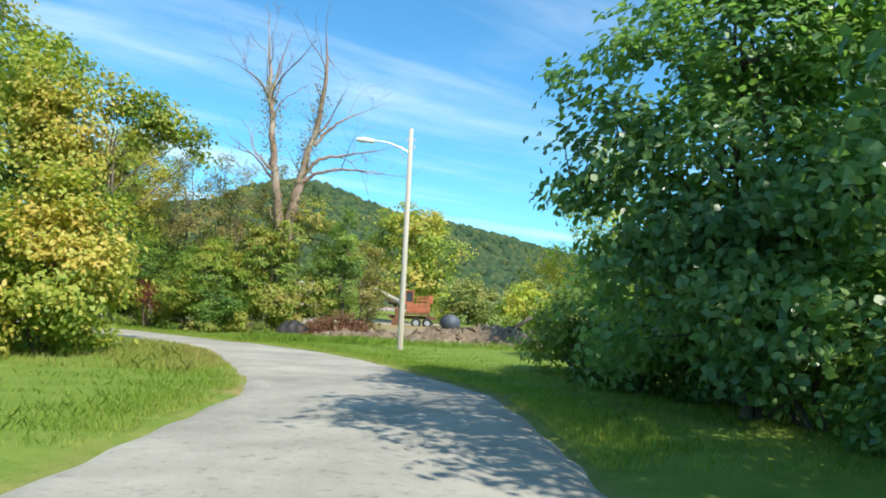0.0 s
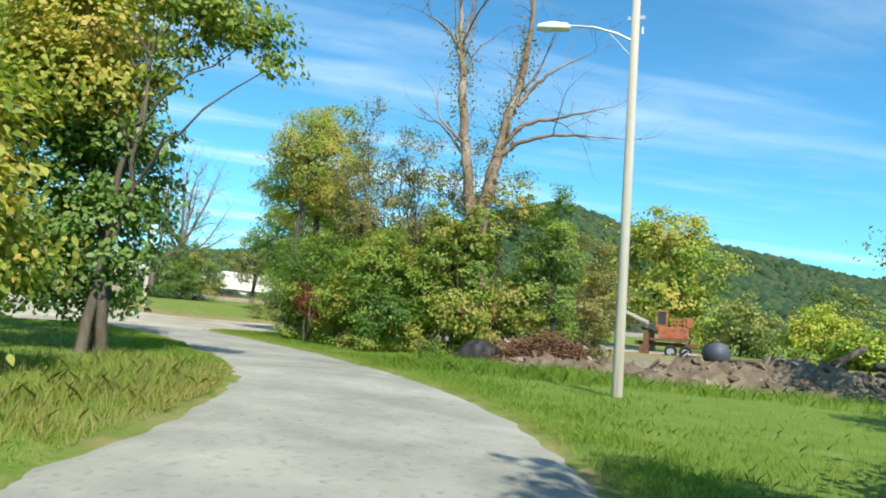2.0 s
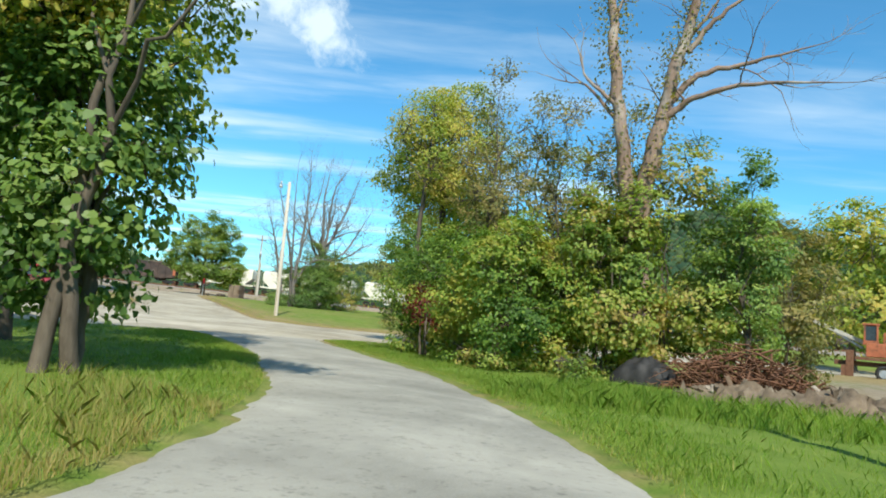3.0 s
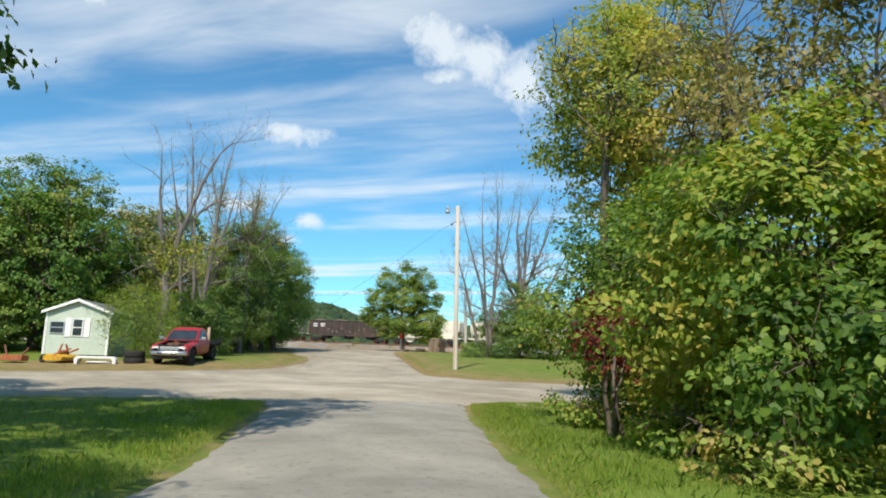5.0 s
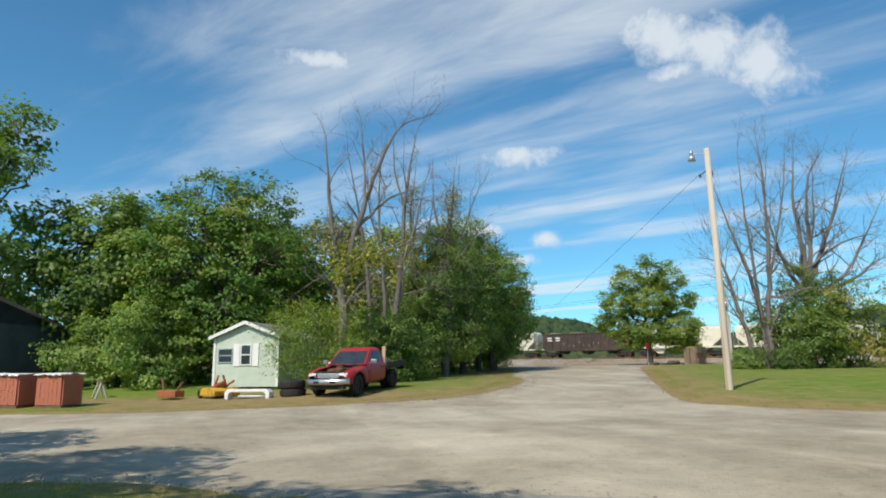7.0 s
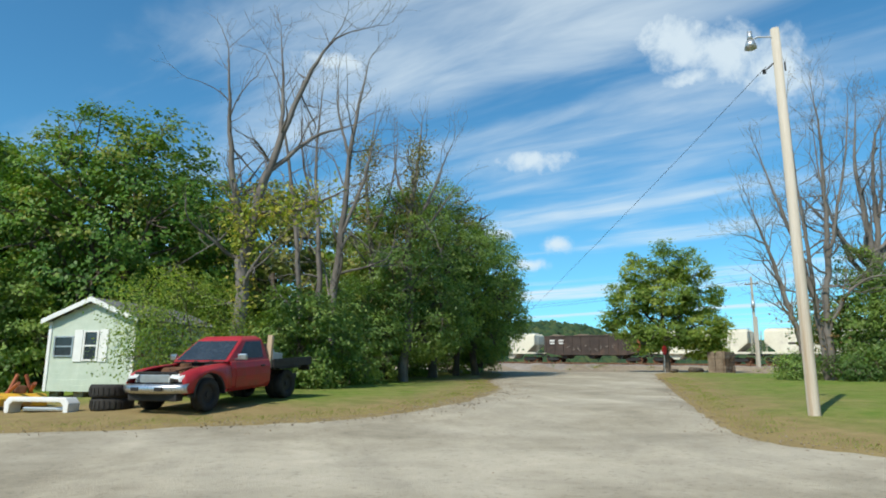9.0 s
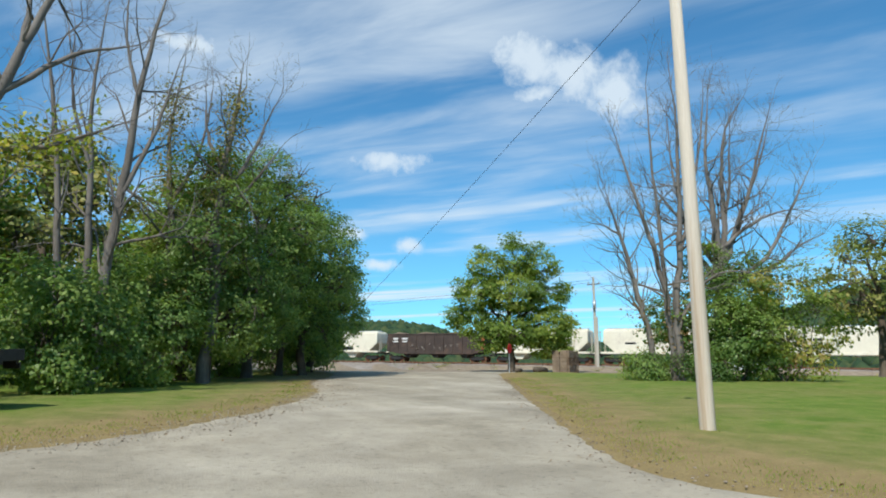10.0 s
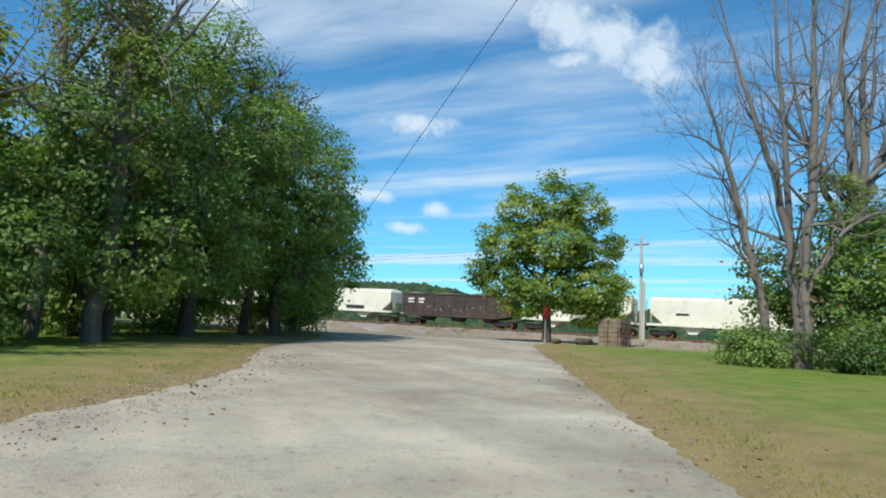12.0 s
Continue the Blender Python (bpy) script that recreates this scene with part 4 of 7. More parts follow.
for x, y, h, sd in ((-12.2, 36.6, 10.5, 53), (-15.2, 38.8, 11.5, 54), (-10.2, 37.4, 9.0, 55), (-16.6, 41.0, 11.0, 56), (-11.0, 35.8, 9.6, 57), (-13.8, 36.0, 11.8, 58), (-9.6, 38.8, 10.6, 59)):
    crown_tree("sapling", "tall thin sapling with sparse brownish leaves", (x, y), sd, 2.6, 2.5, h, 1700, 0.12, L_RUSTY, 9, 0.07, 0.34, 16, bare=34, narrow=0.9)

# trees behind the yard
crown_tree("yellow_tree", "rounded yellow-green tree behind the yard", (-4.8, 84), 61, 13, 1.0, 15.6, 11000, 0.42, L_YELLOW, 12, 0.3, 0.9)
k = 0
for x, y, w, h, mt in ((4, 96, 9, 6.5, L_OLIVE), (12, 92, 8, 6.0, L_MIX), (20, 88, 10, 7.5, L_BRAMBLE), (28, 84, 9, 7.5, L_MIX), (36, 78, 11, 9, L_OLIVE), (15, 108, 10, 10, L_OLIVE), (-2, 112, 11, 9, L_MIX),
                       (27, 68, 9, 8, L_OLIVE), (24, 55, 8, 7, L_MIX), (17, 62, 5, 3.5, L_OLIVE), (13, 79, 5, 3.2, L_MIX), (-18, 110, 12, 10, L_GREEN), (-30, 118, 12, 9, L_GREEN)):
    k += 1
    bush("field_tree", "yellowing scrub tree on the far side of the yard", (x, y), 70 + k, w, h, 4200, 0.40, mt, 8, 0.2, "tree", 0.8, 14, 2, 0.2, twigs=False)

# along the side street and the straight road
crown_tree("maple", "big rounded maple behind the shed", (-61.0, 30.6), 81, 12.0, 1.2, 13.0, 44000, 0.22, L_MAPLE, 26, 0.4, 0.40, 20, narrow=0.9, shell=0.76, flat=0.95)
crown_tree("tall_tree", "tall dark green tree at the wood's edge", (-64.5, 23.0), 82, 9.5, 1.2, 12.6, 13000, 0.32, L_GREEN, 14, 0.35, 0.6)
crown_tree("tall_tree", "tall green tree in the wood behind", (-68, 25), 83, 11, 1.5, 14, 9000, 0.36, L_GREEN, 12, 0.35, 0.7)
crown_tree("tall_tree", "tall green tree in the wood behind", (-65, 15.5), 84, 11, 1.5, 19.5, 12000, 0.36, L_GREEN, 12, 0.35, 0.7)
crown_tree("tall_tree", "olive tree in the wood behind", (-68, 38), 85, 9, 1.0, 12.5, 8000, 0.34, L_OLIVE, 12, 0.3, 0.7)
crown_tree("tall_tree", "tall green tree in the wood behind", (-76, 32), 86, 12, 1.0, 14, 7000, 0.42, L_GREEN, 12, 0.3, 0.8)
crown_tree("tall_tree", "olive tree in the wood behind", (-76, 44), 87, 10, 1.0, 12, 7000, 0.4, L_OLIVE, 12, 0.3, 0.8)
for x, y, w, h, sd in ((-57.5, 26.6, 6.0, 5.0, 181), (-62.5, 27.5, 6.0, 6.0, 182), (-60.5, 24.0, 5.5, 4.6, 183), (-66.5, 34.0, 6.5, 6.0, 184), (-64.0, 38.6, 6.0, 5.0, 185), (-70.5, 41.0, 6.5, 5.0, 186)):
    bush("understory_bush", "dark understory bush at the wood's edge", (x, y), sd, w, h, 8500, 0.19, L_DARK, 8)
for x, y, sd in ((-84, 8, 171), (-88, 21, 172), (-89, 34, 173), (-88, 47, 174), (-80, -4, 175)):
    crown_tree("tall_tree", "tall tree deep in the wood behind", (x, y), sd, 15, 0.5, 15, 5500, 0.6, L_GREEN, 12, 0.35, 1.1, twigs=False)
bush("willow_bush", "feathery pale green bush beside the shed", (-49.9, 34.7), 88, 4.8, 4.3, 15000, 0.085, L_ROUND, 10, spread=0.55)
bush("roadside_bush", "dense bush at the foot of the dead trees", (-55.2, 39.0), 89, 5.2, 4.4, 12000, 0.15, L_GREEN, 8)
bush("roadside_bush", "dense bush at the foot of the dead trees", (-59.0, 41.6), 90, 5.0, 5.6, 12000, 0.15, L_DARK, 8)
crown_tree("vine_tree", "tree smothered in dark green vines", (-61.6, 44.9), 91, 6.4, 0.8, 11.4, 22000, 0.15, L_GREEN, 12, 0.25, 0.4, bare=8)
crown_tree("vine_tree", "olive and russet vine-hung tree", (-63.5, 44.2), 92, 3.8, 1.5, 9.8, 4000, 0.17, L_RUSTY, 12, 0.25, 0.4, bare=10)
crown_tree("road_tree", "dark dense tree beside the gravel road", (-65.7, 47.6), 93, 8.0, 1.0, 12.4, 32000, 0.155, L_DARK, 14, 0.3, 0.42, bare=16, shell=0.62)
crown_tree("road_tree", "dark dense tree beside the gravel road", (-70.8, 52.0), 94, 8.4, 1.0, 11.2, 32000, 0.155, L_DARK, 14, 0.3, 0.42, bare=16, shell=0.62)
crown_tree("road_tree", "dark dense tree beside the gravel road", (-76.0, 54.0), 95, 7.2, 0.9, 9.2, 18000, 0.165, L_DARK, 12, 0.3, 0.45, bare=16, shell=0.62)
crown_tree("road_tree", "thin brownish tree-top rising over the dark trees", (-70.2, 50.4), 951, 6.4, 6.2, 13.0, 5000, 0.14, L_RUSTY, 12, 0.2, 0.4, 20, bare=60)
for x, y, w, h, sd in ((-64.5, 43.4, 5.0, 4.6, 191), (-68.5, 47.0, 5.0, 4.4, 192), (-73.6, 51.0, 5.6, 4.6, 193), (-79, 54.5, 5.0, 4.0, 194)):
    bush("understory_bush", "dark understory bush in the shade of the trees", (x, y), sd, w, h, 9000, 0.16, L_DARK, 8)
round_lobes = [(1.2, 2.3, 2.05, 1.3, 1.3, 0.9), (-0.6, -1.6, 2.35, 1.3, 1.3, 0.8), (2.0, 3.2, 1.85, 0.8, 0.8, 0.6), (0.18, 0.0, 3.05, 2.18, 2.18, 1.26), (-1.76, -2.24, 3.77, 1.68, 1.68, 1.18), (1.41, 2.24, 3.41, 1.85, 1.85, 1.43),
               (1.76, 2.92, 2.33, 1.26, 1.26, 1.01), (-1.06, -2.41, 5.99, 1.76, 1.76, 1.34), (0.35, 0.0, 5.99, 2.27, 2.27, 1.6), (1.23, 2.49, 5.57, 1.68, 1.68, 1.34), (-0.79, -1.63, 8.06, 1.51, 1.51, 1.18), (0.26, 0.17, 8.7, 1.43, 1.43, 1.34),
               (1.14, 1.98, 8.06, 1.43, 1.43, 1.18), (0.18, 0.09, 10.13, 0.67, 0.67, 0.76), (1.14, 2.06, 9.5, 0.67, 0.67, 0.59), (-0.97, -1.72, 9.41, 0.67, 0.67, 0.59), (-2.11, -3.7, 4.22, 0.92, 0.92, 0.76), (1.94, 3.61, 3.77, 0.84, 0.84, 0.67),
               (1.67, 3.44, 6.26, 0.76, 0.76, 0.67), (-1.67, -3.35, 6.62, 0.76, 0.76, 0.67)]
tree("round_tree", "rounded green tree standing alone by the railway", "tree", (-74.0, 69.3), 96, round_lobes, 34000, 0.21, L_ROUND, None, 0.3, 2.4, 0.42, 30, shell=0.7)
bush("street_bush", "green bush below the bare trees", (-54.8, 69.4), 97, 7.4, 6.9, 16000, 0.18, L_GREEN, 10)
bush("street_bush", "leafy green bush round the bare trees", (-52.2, 67.6), 971, 3.8, 4.4, 7000, 0.15, L_GREEN, 10)
bush("street_bush", "yellow-green bush behind the bare trees", (-51.8, 70.2), 972, 5.2, 6.4, 6500, 0.16, L_BRAMBLE, 10)
bush("street_bush", "low scrub below the bare trees", (-55.3, 64.6), 99, 2.4, 1.5, 4500, 0.11, L_DARK, 8)
bush("street_bush", "low scrub below the bare trees", (-52.6, 65.4), 991, 2.8, 1.4, 4500, 0.11, L_GREEN, 7)
bush("street_bush", "scrubby bush at the lawn's corner", (-31.5, 55.5), 992, 4.0, 1.6, 5000, 0.10, L_OLIVE, 7, bare=12)
crown_tree("street_tree", "sparse olive-green tree by the far lawn", (-54.0, 82.4), 101, 8.4, 2.6, 9.8, 6000, 0.24, L_OLIVE, 12, 0.26, 0.55, bare=8)
crown_tree("street_tree", "green and yellow tree by the far lawn", (-44.5, 79), 102, 8.5, 1.0, 9.5, 9000, 0.3, L_MIX, 12, 0.3, 0.6)
crown_tree("street_tree", "big spreading green tree over the far lawn", (-36.4, 66.6), 103, 10.4, 2.2, 16.4, 26000, 0.24, L_DARK, 16, 0.34, 0.55, bare=8)
crown_tree("street_tree", "tree at the end of the side street", (-30, 67), 104, 9.0, 1.0, 10.0, 9000, 0.3, L_MIX, 12, 0.3, 0.6)


# ---- poles ----
def plain_pole(name, label, xy, tall, r0, r1, mat, lean=(0, 0)):
    z = float(height(*xy))
    top = empty(name, Matrix.Translation((xy[0], xy[1], z)), label, "utility pole")
    tube_part("pole", [[((0, 0, -0.3), r0), ((lean[0] * 0.3, lean[1] * 0.3, tall * 0.3), r0 * 0.92), ((lean[0], lean[1], tall), r1), ((lean[0], lean[1], tall + 0.01), 0.005)]], mat, top, "", 14)
    return top


lamp_pole = plain_pole("street_lamp", "pale weathered wooden pole with a cobra-head street lamp", (-1.35, 23.9), 8.0, 0.105, 0.08, PALE_POLE)
wood_pole = plain_pole("utility_pole", "bare weathered wooden utility pole with a small lamp", (-39.2, 49.9), 9.95, 0.145, 0.11, POLE_WOOD, (-0.07, -0.04))


# ---- dead trees ----
def stem_tree(name, label, xy, seed, right, stems, twig=1.0, bark=None, vines=(), depth=2, kids=(1, 3), thin=1.0, vined=None):
    """A bare tree. Each stem is a list of (aside, deep, z, radius) with the side twigs that grow from it."""
    rng = np.random.default_rng(seed)
    z = float(height(*xy))
    top = empty(name, Matrix.Translation((xy[0], xy[1], z)), label, "dead tree")
    rx, ry = right
    fx, fy = -ry, rx
    trunks, twigs = [], []
    for stem in stems:
        pts = road_profile([(a * rx + d * fx, a * ry + d * fy, h, r) for a, d, h, r in stem], 5)
        pts[:, 3] *= thin
        line = [(p[:3] + rng.normal(size=3) * p[3] * 0.3, max(p[3], 0.006)) for p in pts]
        trunks.append(line)
        for i in range(3, len(line)):
            q, r = line[i]
            if q[2] < 3.0 or rng.random() > 0.62 * twig:
                continue
            t = line[i][0] - line[i - 1][0]
            t = t / (np.linalg.norm(t) + 1e-9)
            w = t * 0.55 + rng.normal(size=3) * 0.75 + np.array([0, 0, 0.35])
            branching(rng, q, w, (0.9 + 1.5 * rng.random()) * (0.6 + min(r, 0.12) * 4), max(r * 0.42, 0.012), depth, twigs, 0.65, 0.22, 0.6, kids)
        branching(rng, line[-1][0], line[-1][0] - line[-3][0], 1.3, line[-1][1], 1, twigs, 0.5, 0.2)
    tube_part("trunk", trunks, bark or PALE_BARK, top, "", 9)
    tagged(tube_part("branchwork", twigs, bark or PALE_BARK, top, "", 5), kind="stuff")
    if vines:
        mat, lo, hi, n, spread, leaf = vines
        cs = []
        for line in trunks if vined is None else [trunks[k] for k in vined]:
            arr = np.array([p for p, _ in line])
            m = arr[(arr[:, 2] > lo) & (arr[:, 2] < hi)]
            if len(m):
                k = rng.integers(0, len(m) - 1, n // (len(vined) if vined else len(trunks)))
                cs.append(m[k] + (m[k + 1] - m[k]) * rng.random((len(k), 1)) + rng.normal(size=(len(k), 3)) * np.array([spread, spread, 0.45]))
        c = np.concatenate(cs)
        me = leaf_mesh("vines", c, leaf * (0.7 + 0.6 * rng.random(len(c))), rng, 0.2, None, 0.6)
        me.materials.append(mat)
        tagged(hang(new("vines", me), top), "climbing vine leaves")
    return top


stem_tree("dead_tree", "tall bare dead tree with two pale peeling stems above the thicket", (-8.6, 36.3), 5, (0.96, 0.275), [
    [(0.0, 0, -0.2, 0.34), (-0.2, 0, 3.5, 0.27), (-0.4, 0, 6.7, 0.23), (-0.85, 0, 9.6, 0.19), (-1.15, 0.1, 11.8, 0.15), (-1.3, 0.2, 13.7, 0.11), (-1.6, 0.3, 16.6, 0.03)],
    [(-1.2, 0.1, 12.4, 0.08), (-1.9, 0.0, 13.6, 0.06), (-3.0, -0.2, 14.2, 0.015)],
    [(-1.25, 0.1, 12.8, 0.08), (-0.9, 0.3, 14.6, 0.05), (-0.5, 0.4, 16.2, 0.015)],
    [(0.1, 0, -0.2, 0.34), (0.2, 0, 3.6, 0.30), (0.3, 0, 6.8, 0.27), (0.8, 0, 9.4, 0.20), (1.4, 0, 11.8, 0.15), (1.65, 0, 14.7, 0.09), (1.5, 0.1, 17.0, 0.02)],
    [(0.75, 0, 8.2, 0.12), (1.5, -0.2, 8.75, 0.09), (3.2, -0.4, 9.1, 0.06), (5.5, -0.6, 9.0, 0.015)],
    [(0.8, 0, 8.6, 0.12), (1.6, 0.2, 9.6, 0.10), (3.2, 0.4, 10.1, 0.06), (5.3, 0.5, 10.7, 0.012)],
    [(1.3, 0, 10.3, 0.10), (1.9, 0, 11.2, 0.08), (2.8, 0, 12.0, 0.05), (4.3, 0, 12.8, 0.012)]], 0.5, RED_BARK, (L_RUSTY, 4.0, 14.0, 3200, 0.32, 0.12), thin=1.0, vined=(0, 3))
stem_tree("dead_tree", "bare dead tree with green vines climbing its trunk", (-52.2, 36.4), 6, (0.0, 1.0), [
    [(0, 0, -0.2, 0.30), (0.1, 0, 3.0, 0.26), (0.35, 0, 6.2, 0.21), (1.2, 0, 9.4, 0.14), (2.2, -0.2, 12.4, 0.09), (3.3, -0.3, 14.4, 0.04), (5.0, -0.4, 15.2, 0.012)],
    [(0.3, 0, 5.6, 0.17), (-0.3, 0.2, 7.6, 0.14), (-0.6, 0.2, 10.0, 0.09), (-0.9, 0, 13.5, 0.02)],
    [(0.95, 0, 8.5, 0.10), (2.6, 0.3, 10.2, 0.07), (4.2, 0.5, 11.0, 0.02)],
    [(1.3, 0, 9.7, 0.10), (1.3, 0.4, 12.2, 0.06), (1.1, 0.5, 14.8, 0.015)],
    [(0.6, 0, 6.8, 0.10), (2.2, -0.5, 7.0, 0.07), (4.2, -0.8, 8.0, 0.02)]], 1.3, None, (L_YELLOW, 0.5, 7.6, 3600, 0.34, 0.17))
stem_tree("dead_tree", "pale slender dead tree with forked bare stems", (-57.2, 40.4), 7, (0.1, 0.99), [
    [(0, 0, -0.2, 0.20), (0.2, 0, 3.6, 0.18), (0.45, 0, 7.4, 0.15), (0.8, 0, 12.0, 0.10), (1.5, 0, 16.0, 0.02)],
    [(0.4, 0, 7.0, 0.10), (1.4, 0.1, 9.8, 0.07), (2.0, 0.1, 12.4, 0.02)],
    [(-0.3, 0.5, -0.2, 0.15), (-0.5, 0.5, 5.0, 0.13), (-0.9, 0.6, 10.8, 0.07), (-0.7, 0.6, 14.8, 0.015)],
    [(-1.1, 0.3, -0.2, 0.15), (-1.5, 0.4, 5.5, 0.12), (-2.1, 0.5, 10.0, 0.08), (-2.9, 0.5, 14.4, 0.02)],
    [(-0.7, 0.5, 8.0, 0.08), (-1.5, 0.2, 10.6, 0.05), (-1.7, 0.2, 13.4, 0.015)],
    [(0.7, 0, 10.8, 0.08), (0.1, 0.2, 13.2, 0.05), (0.0, 0.2, 15.4, 0.015)]], 1.5)
stem_tree("dead_tree", "dead tree wound round with russet vines", (-60.4, 44.8), 8, (0.3, 0.95), [
    [(0, 0, -0.2, 0.28), (0.0, 0, 5.0, 0.22), (0.2, 0, 9.6, 0.15), (0.5, 0.1, 12.2, 0.09), (0.6, 0.1, 14.0, 0.02)],
    [(0.2, 0, 9.0, 0.12), (-0.7, 0.2, 11.0, 0.07), (-0.9, 0.2, 12.8, 0.02)],
    [(0.2, 0, 8.4, 0.12), (1.2, 0.2, 10.0, 0.08), (1.9, 0.3, 12.0, 0.04), (2.4, 0.4, 13.2, 0.012)],
    [(0.3, 0, 7.6, 0.09), (1.5, -0.3, 8.8, 0.06), (2.6, -0.5, 10.4, 0.015)]], 1.3, None, (L_RUSTY, 6.5, 13.2, 1700, 0.40, 0.14), vined=(0,))
stem_tree("dead_tree", "slim grey dead tree among the vines", (-62.5, 43.0), 9, (0.3, 0.95), [
    [(0, 0, -0.2, 0.22), (0.2, 0, 6.0, 0.17), (-0.2, 0, 11.0, 0.09), (0.2, 0, 15.0, 0.02)],
    [(0.1, 0, 8.0, 0.1), (1.2, 0.2, 11.0, 0.06), (1.5, 0.2, 14.0, 0.015)]], 0.9, None, (L_RUSTY, 7.5, 13.8, 1900, 0.42, 0.14), vined=(0,))
stem_tree("dead_tree", "wide bare dead tree with many grey stems", (-54.2, 65.5), 10, (0.446, 0.895), [
    [(-0.91, 0.3, -0.2, 0.22), (-1.19, 0.3, 2.4, 0.20), (-1.65, 0.3, 4.0, 0.18), (-2.24, 0.2, 6.4, 0.13), (-2.87, 0, 8.4, 0.07), (-3.22, 0, 9.6, 0.015)],
    [(-2.52, 0.1, 7.2, 0.08), (-3.36, -0.2, 7.6, 0.05), (-4.2, -0.4, 7.7, 0.012)],
    [(-1.4, 0.3, 3.2, 0.08), (-2.24, 0, 3.9, 0.05), (-3.08, -0.2, 4.3, 0.012)],
    [(-0.14, 0, -0.2, 0.25), (-0.35, 0, 4.0, 0.20), (-1.05, 0.1, 7.2, 0.15), (-1.82, 0.2, 10.0, 0.09), (-2.59, 0.2, 12.8, 0.02)],
    [(-0.39, 0, 4.4, 0.16), (-0.63, -0.3, 7.4, 0.13), (-0.88, -0.4, 11.0, 0.08), (-0.98, -0.5, 15.0, 0.02)],
    [(0.1, 0, -0.2, 0.30), (0.1, 0, 3.4, 0.25), (0.5, 0, 6.9, 0.20), (0.6, 0.1, 10.4, 0.14), (0.7, 0.1, 13.4, 0.08), (0.5, 0.1, 16.4, 0.02)],
    [(0.5, 0, 6.4, 0.15), (1.3, 0.2, 9.2, 0.11), (2.1, 0.3, 13.0, 0.06), (2.4, 0.3, 15.8, 0.015)],
    [(0.2, 0, 2.6, 0.13), (1.2, -0.4, 4.6, 0.10), (2.6, -0.6, 5.3, 0.06), (4.4, -0.8, 5.1, 0.015)]], 2.2, None, (L_RUSSET, 1.0, 4.0, 500, 0.25, 0.15), thin=0.72, kids=(2, 3))
stem_tree("dead_tree", "bare dead tree standing behind another", (-55.6, 70.2), 12, (0.446, 0.895), [
    [(0, 0, -0.2, 0.30), (0.1, 0, 4.0, 0.26), (0.3, 0, 8.0, 0.18), (0.0, 0.1, 12.0, 0.10), (0.4, 0.1, 16.0, 0.02)],
    [(0.2, 0, 5.5, 0.16), (1.8, 0.3, 9.0, 0.11), (3.2, 0.4, 12.0, 0.06), (4.0, 0.5, 14.5, 0.015)],
    [(0.2, 0, 5.0, 0.15), (-1.2, 0.2, 8.0, 0.11), (-1.9, 0.2, 12.0, 0.05), (-2.0, 0.2, 15.0, 0.015)],
    [(0.3, 0, 7.0, 0.12), (2.8, -0.2, 8.8, 0.07), (5.0, -0.4, 9.4, 0.015)],
    [(0.25, 0, 6.0, 0.14), (-1.8, -0.3, 8.6, 0.09), (-3.4, -0.4, 10.6, 0.02)],
    [(0.3, 0, 6.5, 0.14), (1.2, 0.2, 10.0, 0.09), (1.6, 0.2, 14.2, 0.02)],
    [(0.3, 0, 5.0, 0.18), (0.7, 0, 7.7, 0.16), (0.9, 0.1, 11.5, 0.10), (1.3, 0.1, 14.1, 0.06), (2.5, 0.1, 16.1, 0.015)],
    [(0.4, 0, 5.8, 0.16), (1.7, 0.3, 8.4, 0.12), (2.5, 0.3, 10.5, 0.09), (3.5, 0.4, 13.6, 0.05), (4.3, 0.4, 15.9, 0.015)],
    [(0.5, 0, 4.8, 0.15), (2.9, -0.2, 6.6, 0.11), (4.1, -0.2, 8.6, 0.08), (5.1, -0.3, 10.5, 0.04), (5.9, -0.3, 12.0, 0.012)],
    [(0.9, 0, 5.2, 0.13), (3.5, 0.2, 6.2, 0.09), (5.1, 0.3, 7.4, 0.05), (6.6, 0.3, 8.1, 0.012)]], 1.8, thin=1.0, kids=(2, 3))


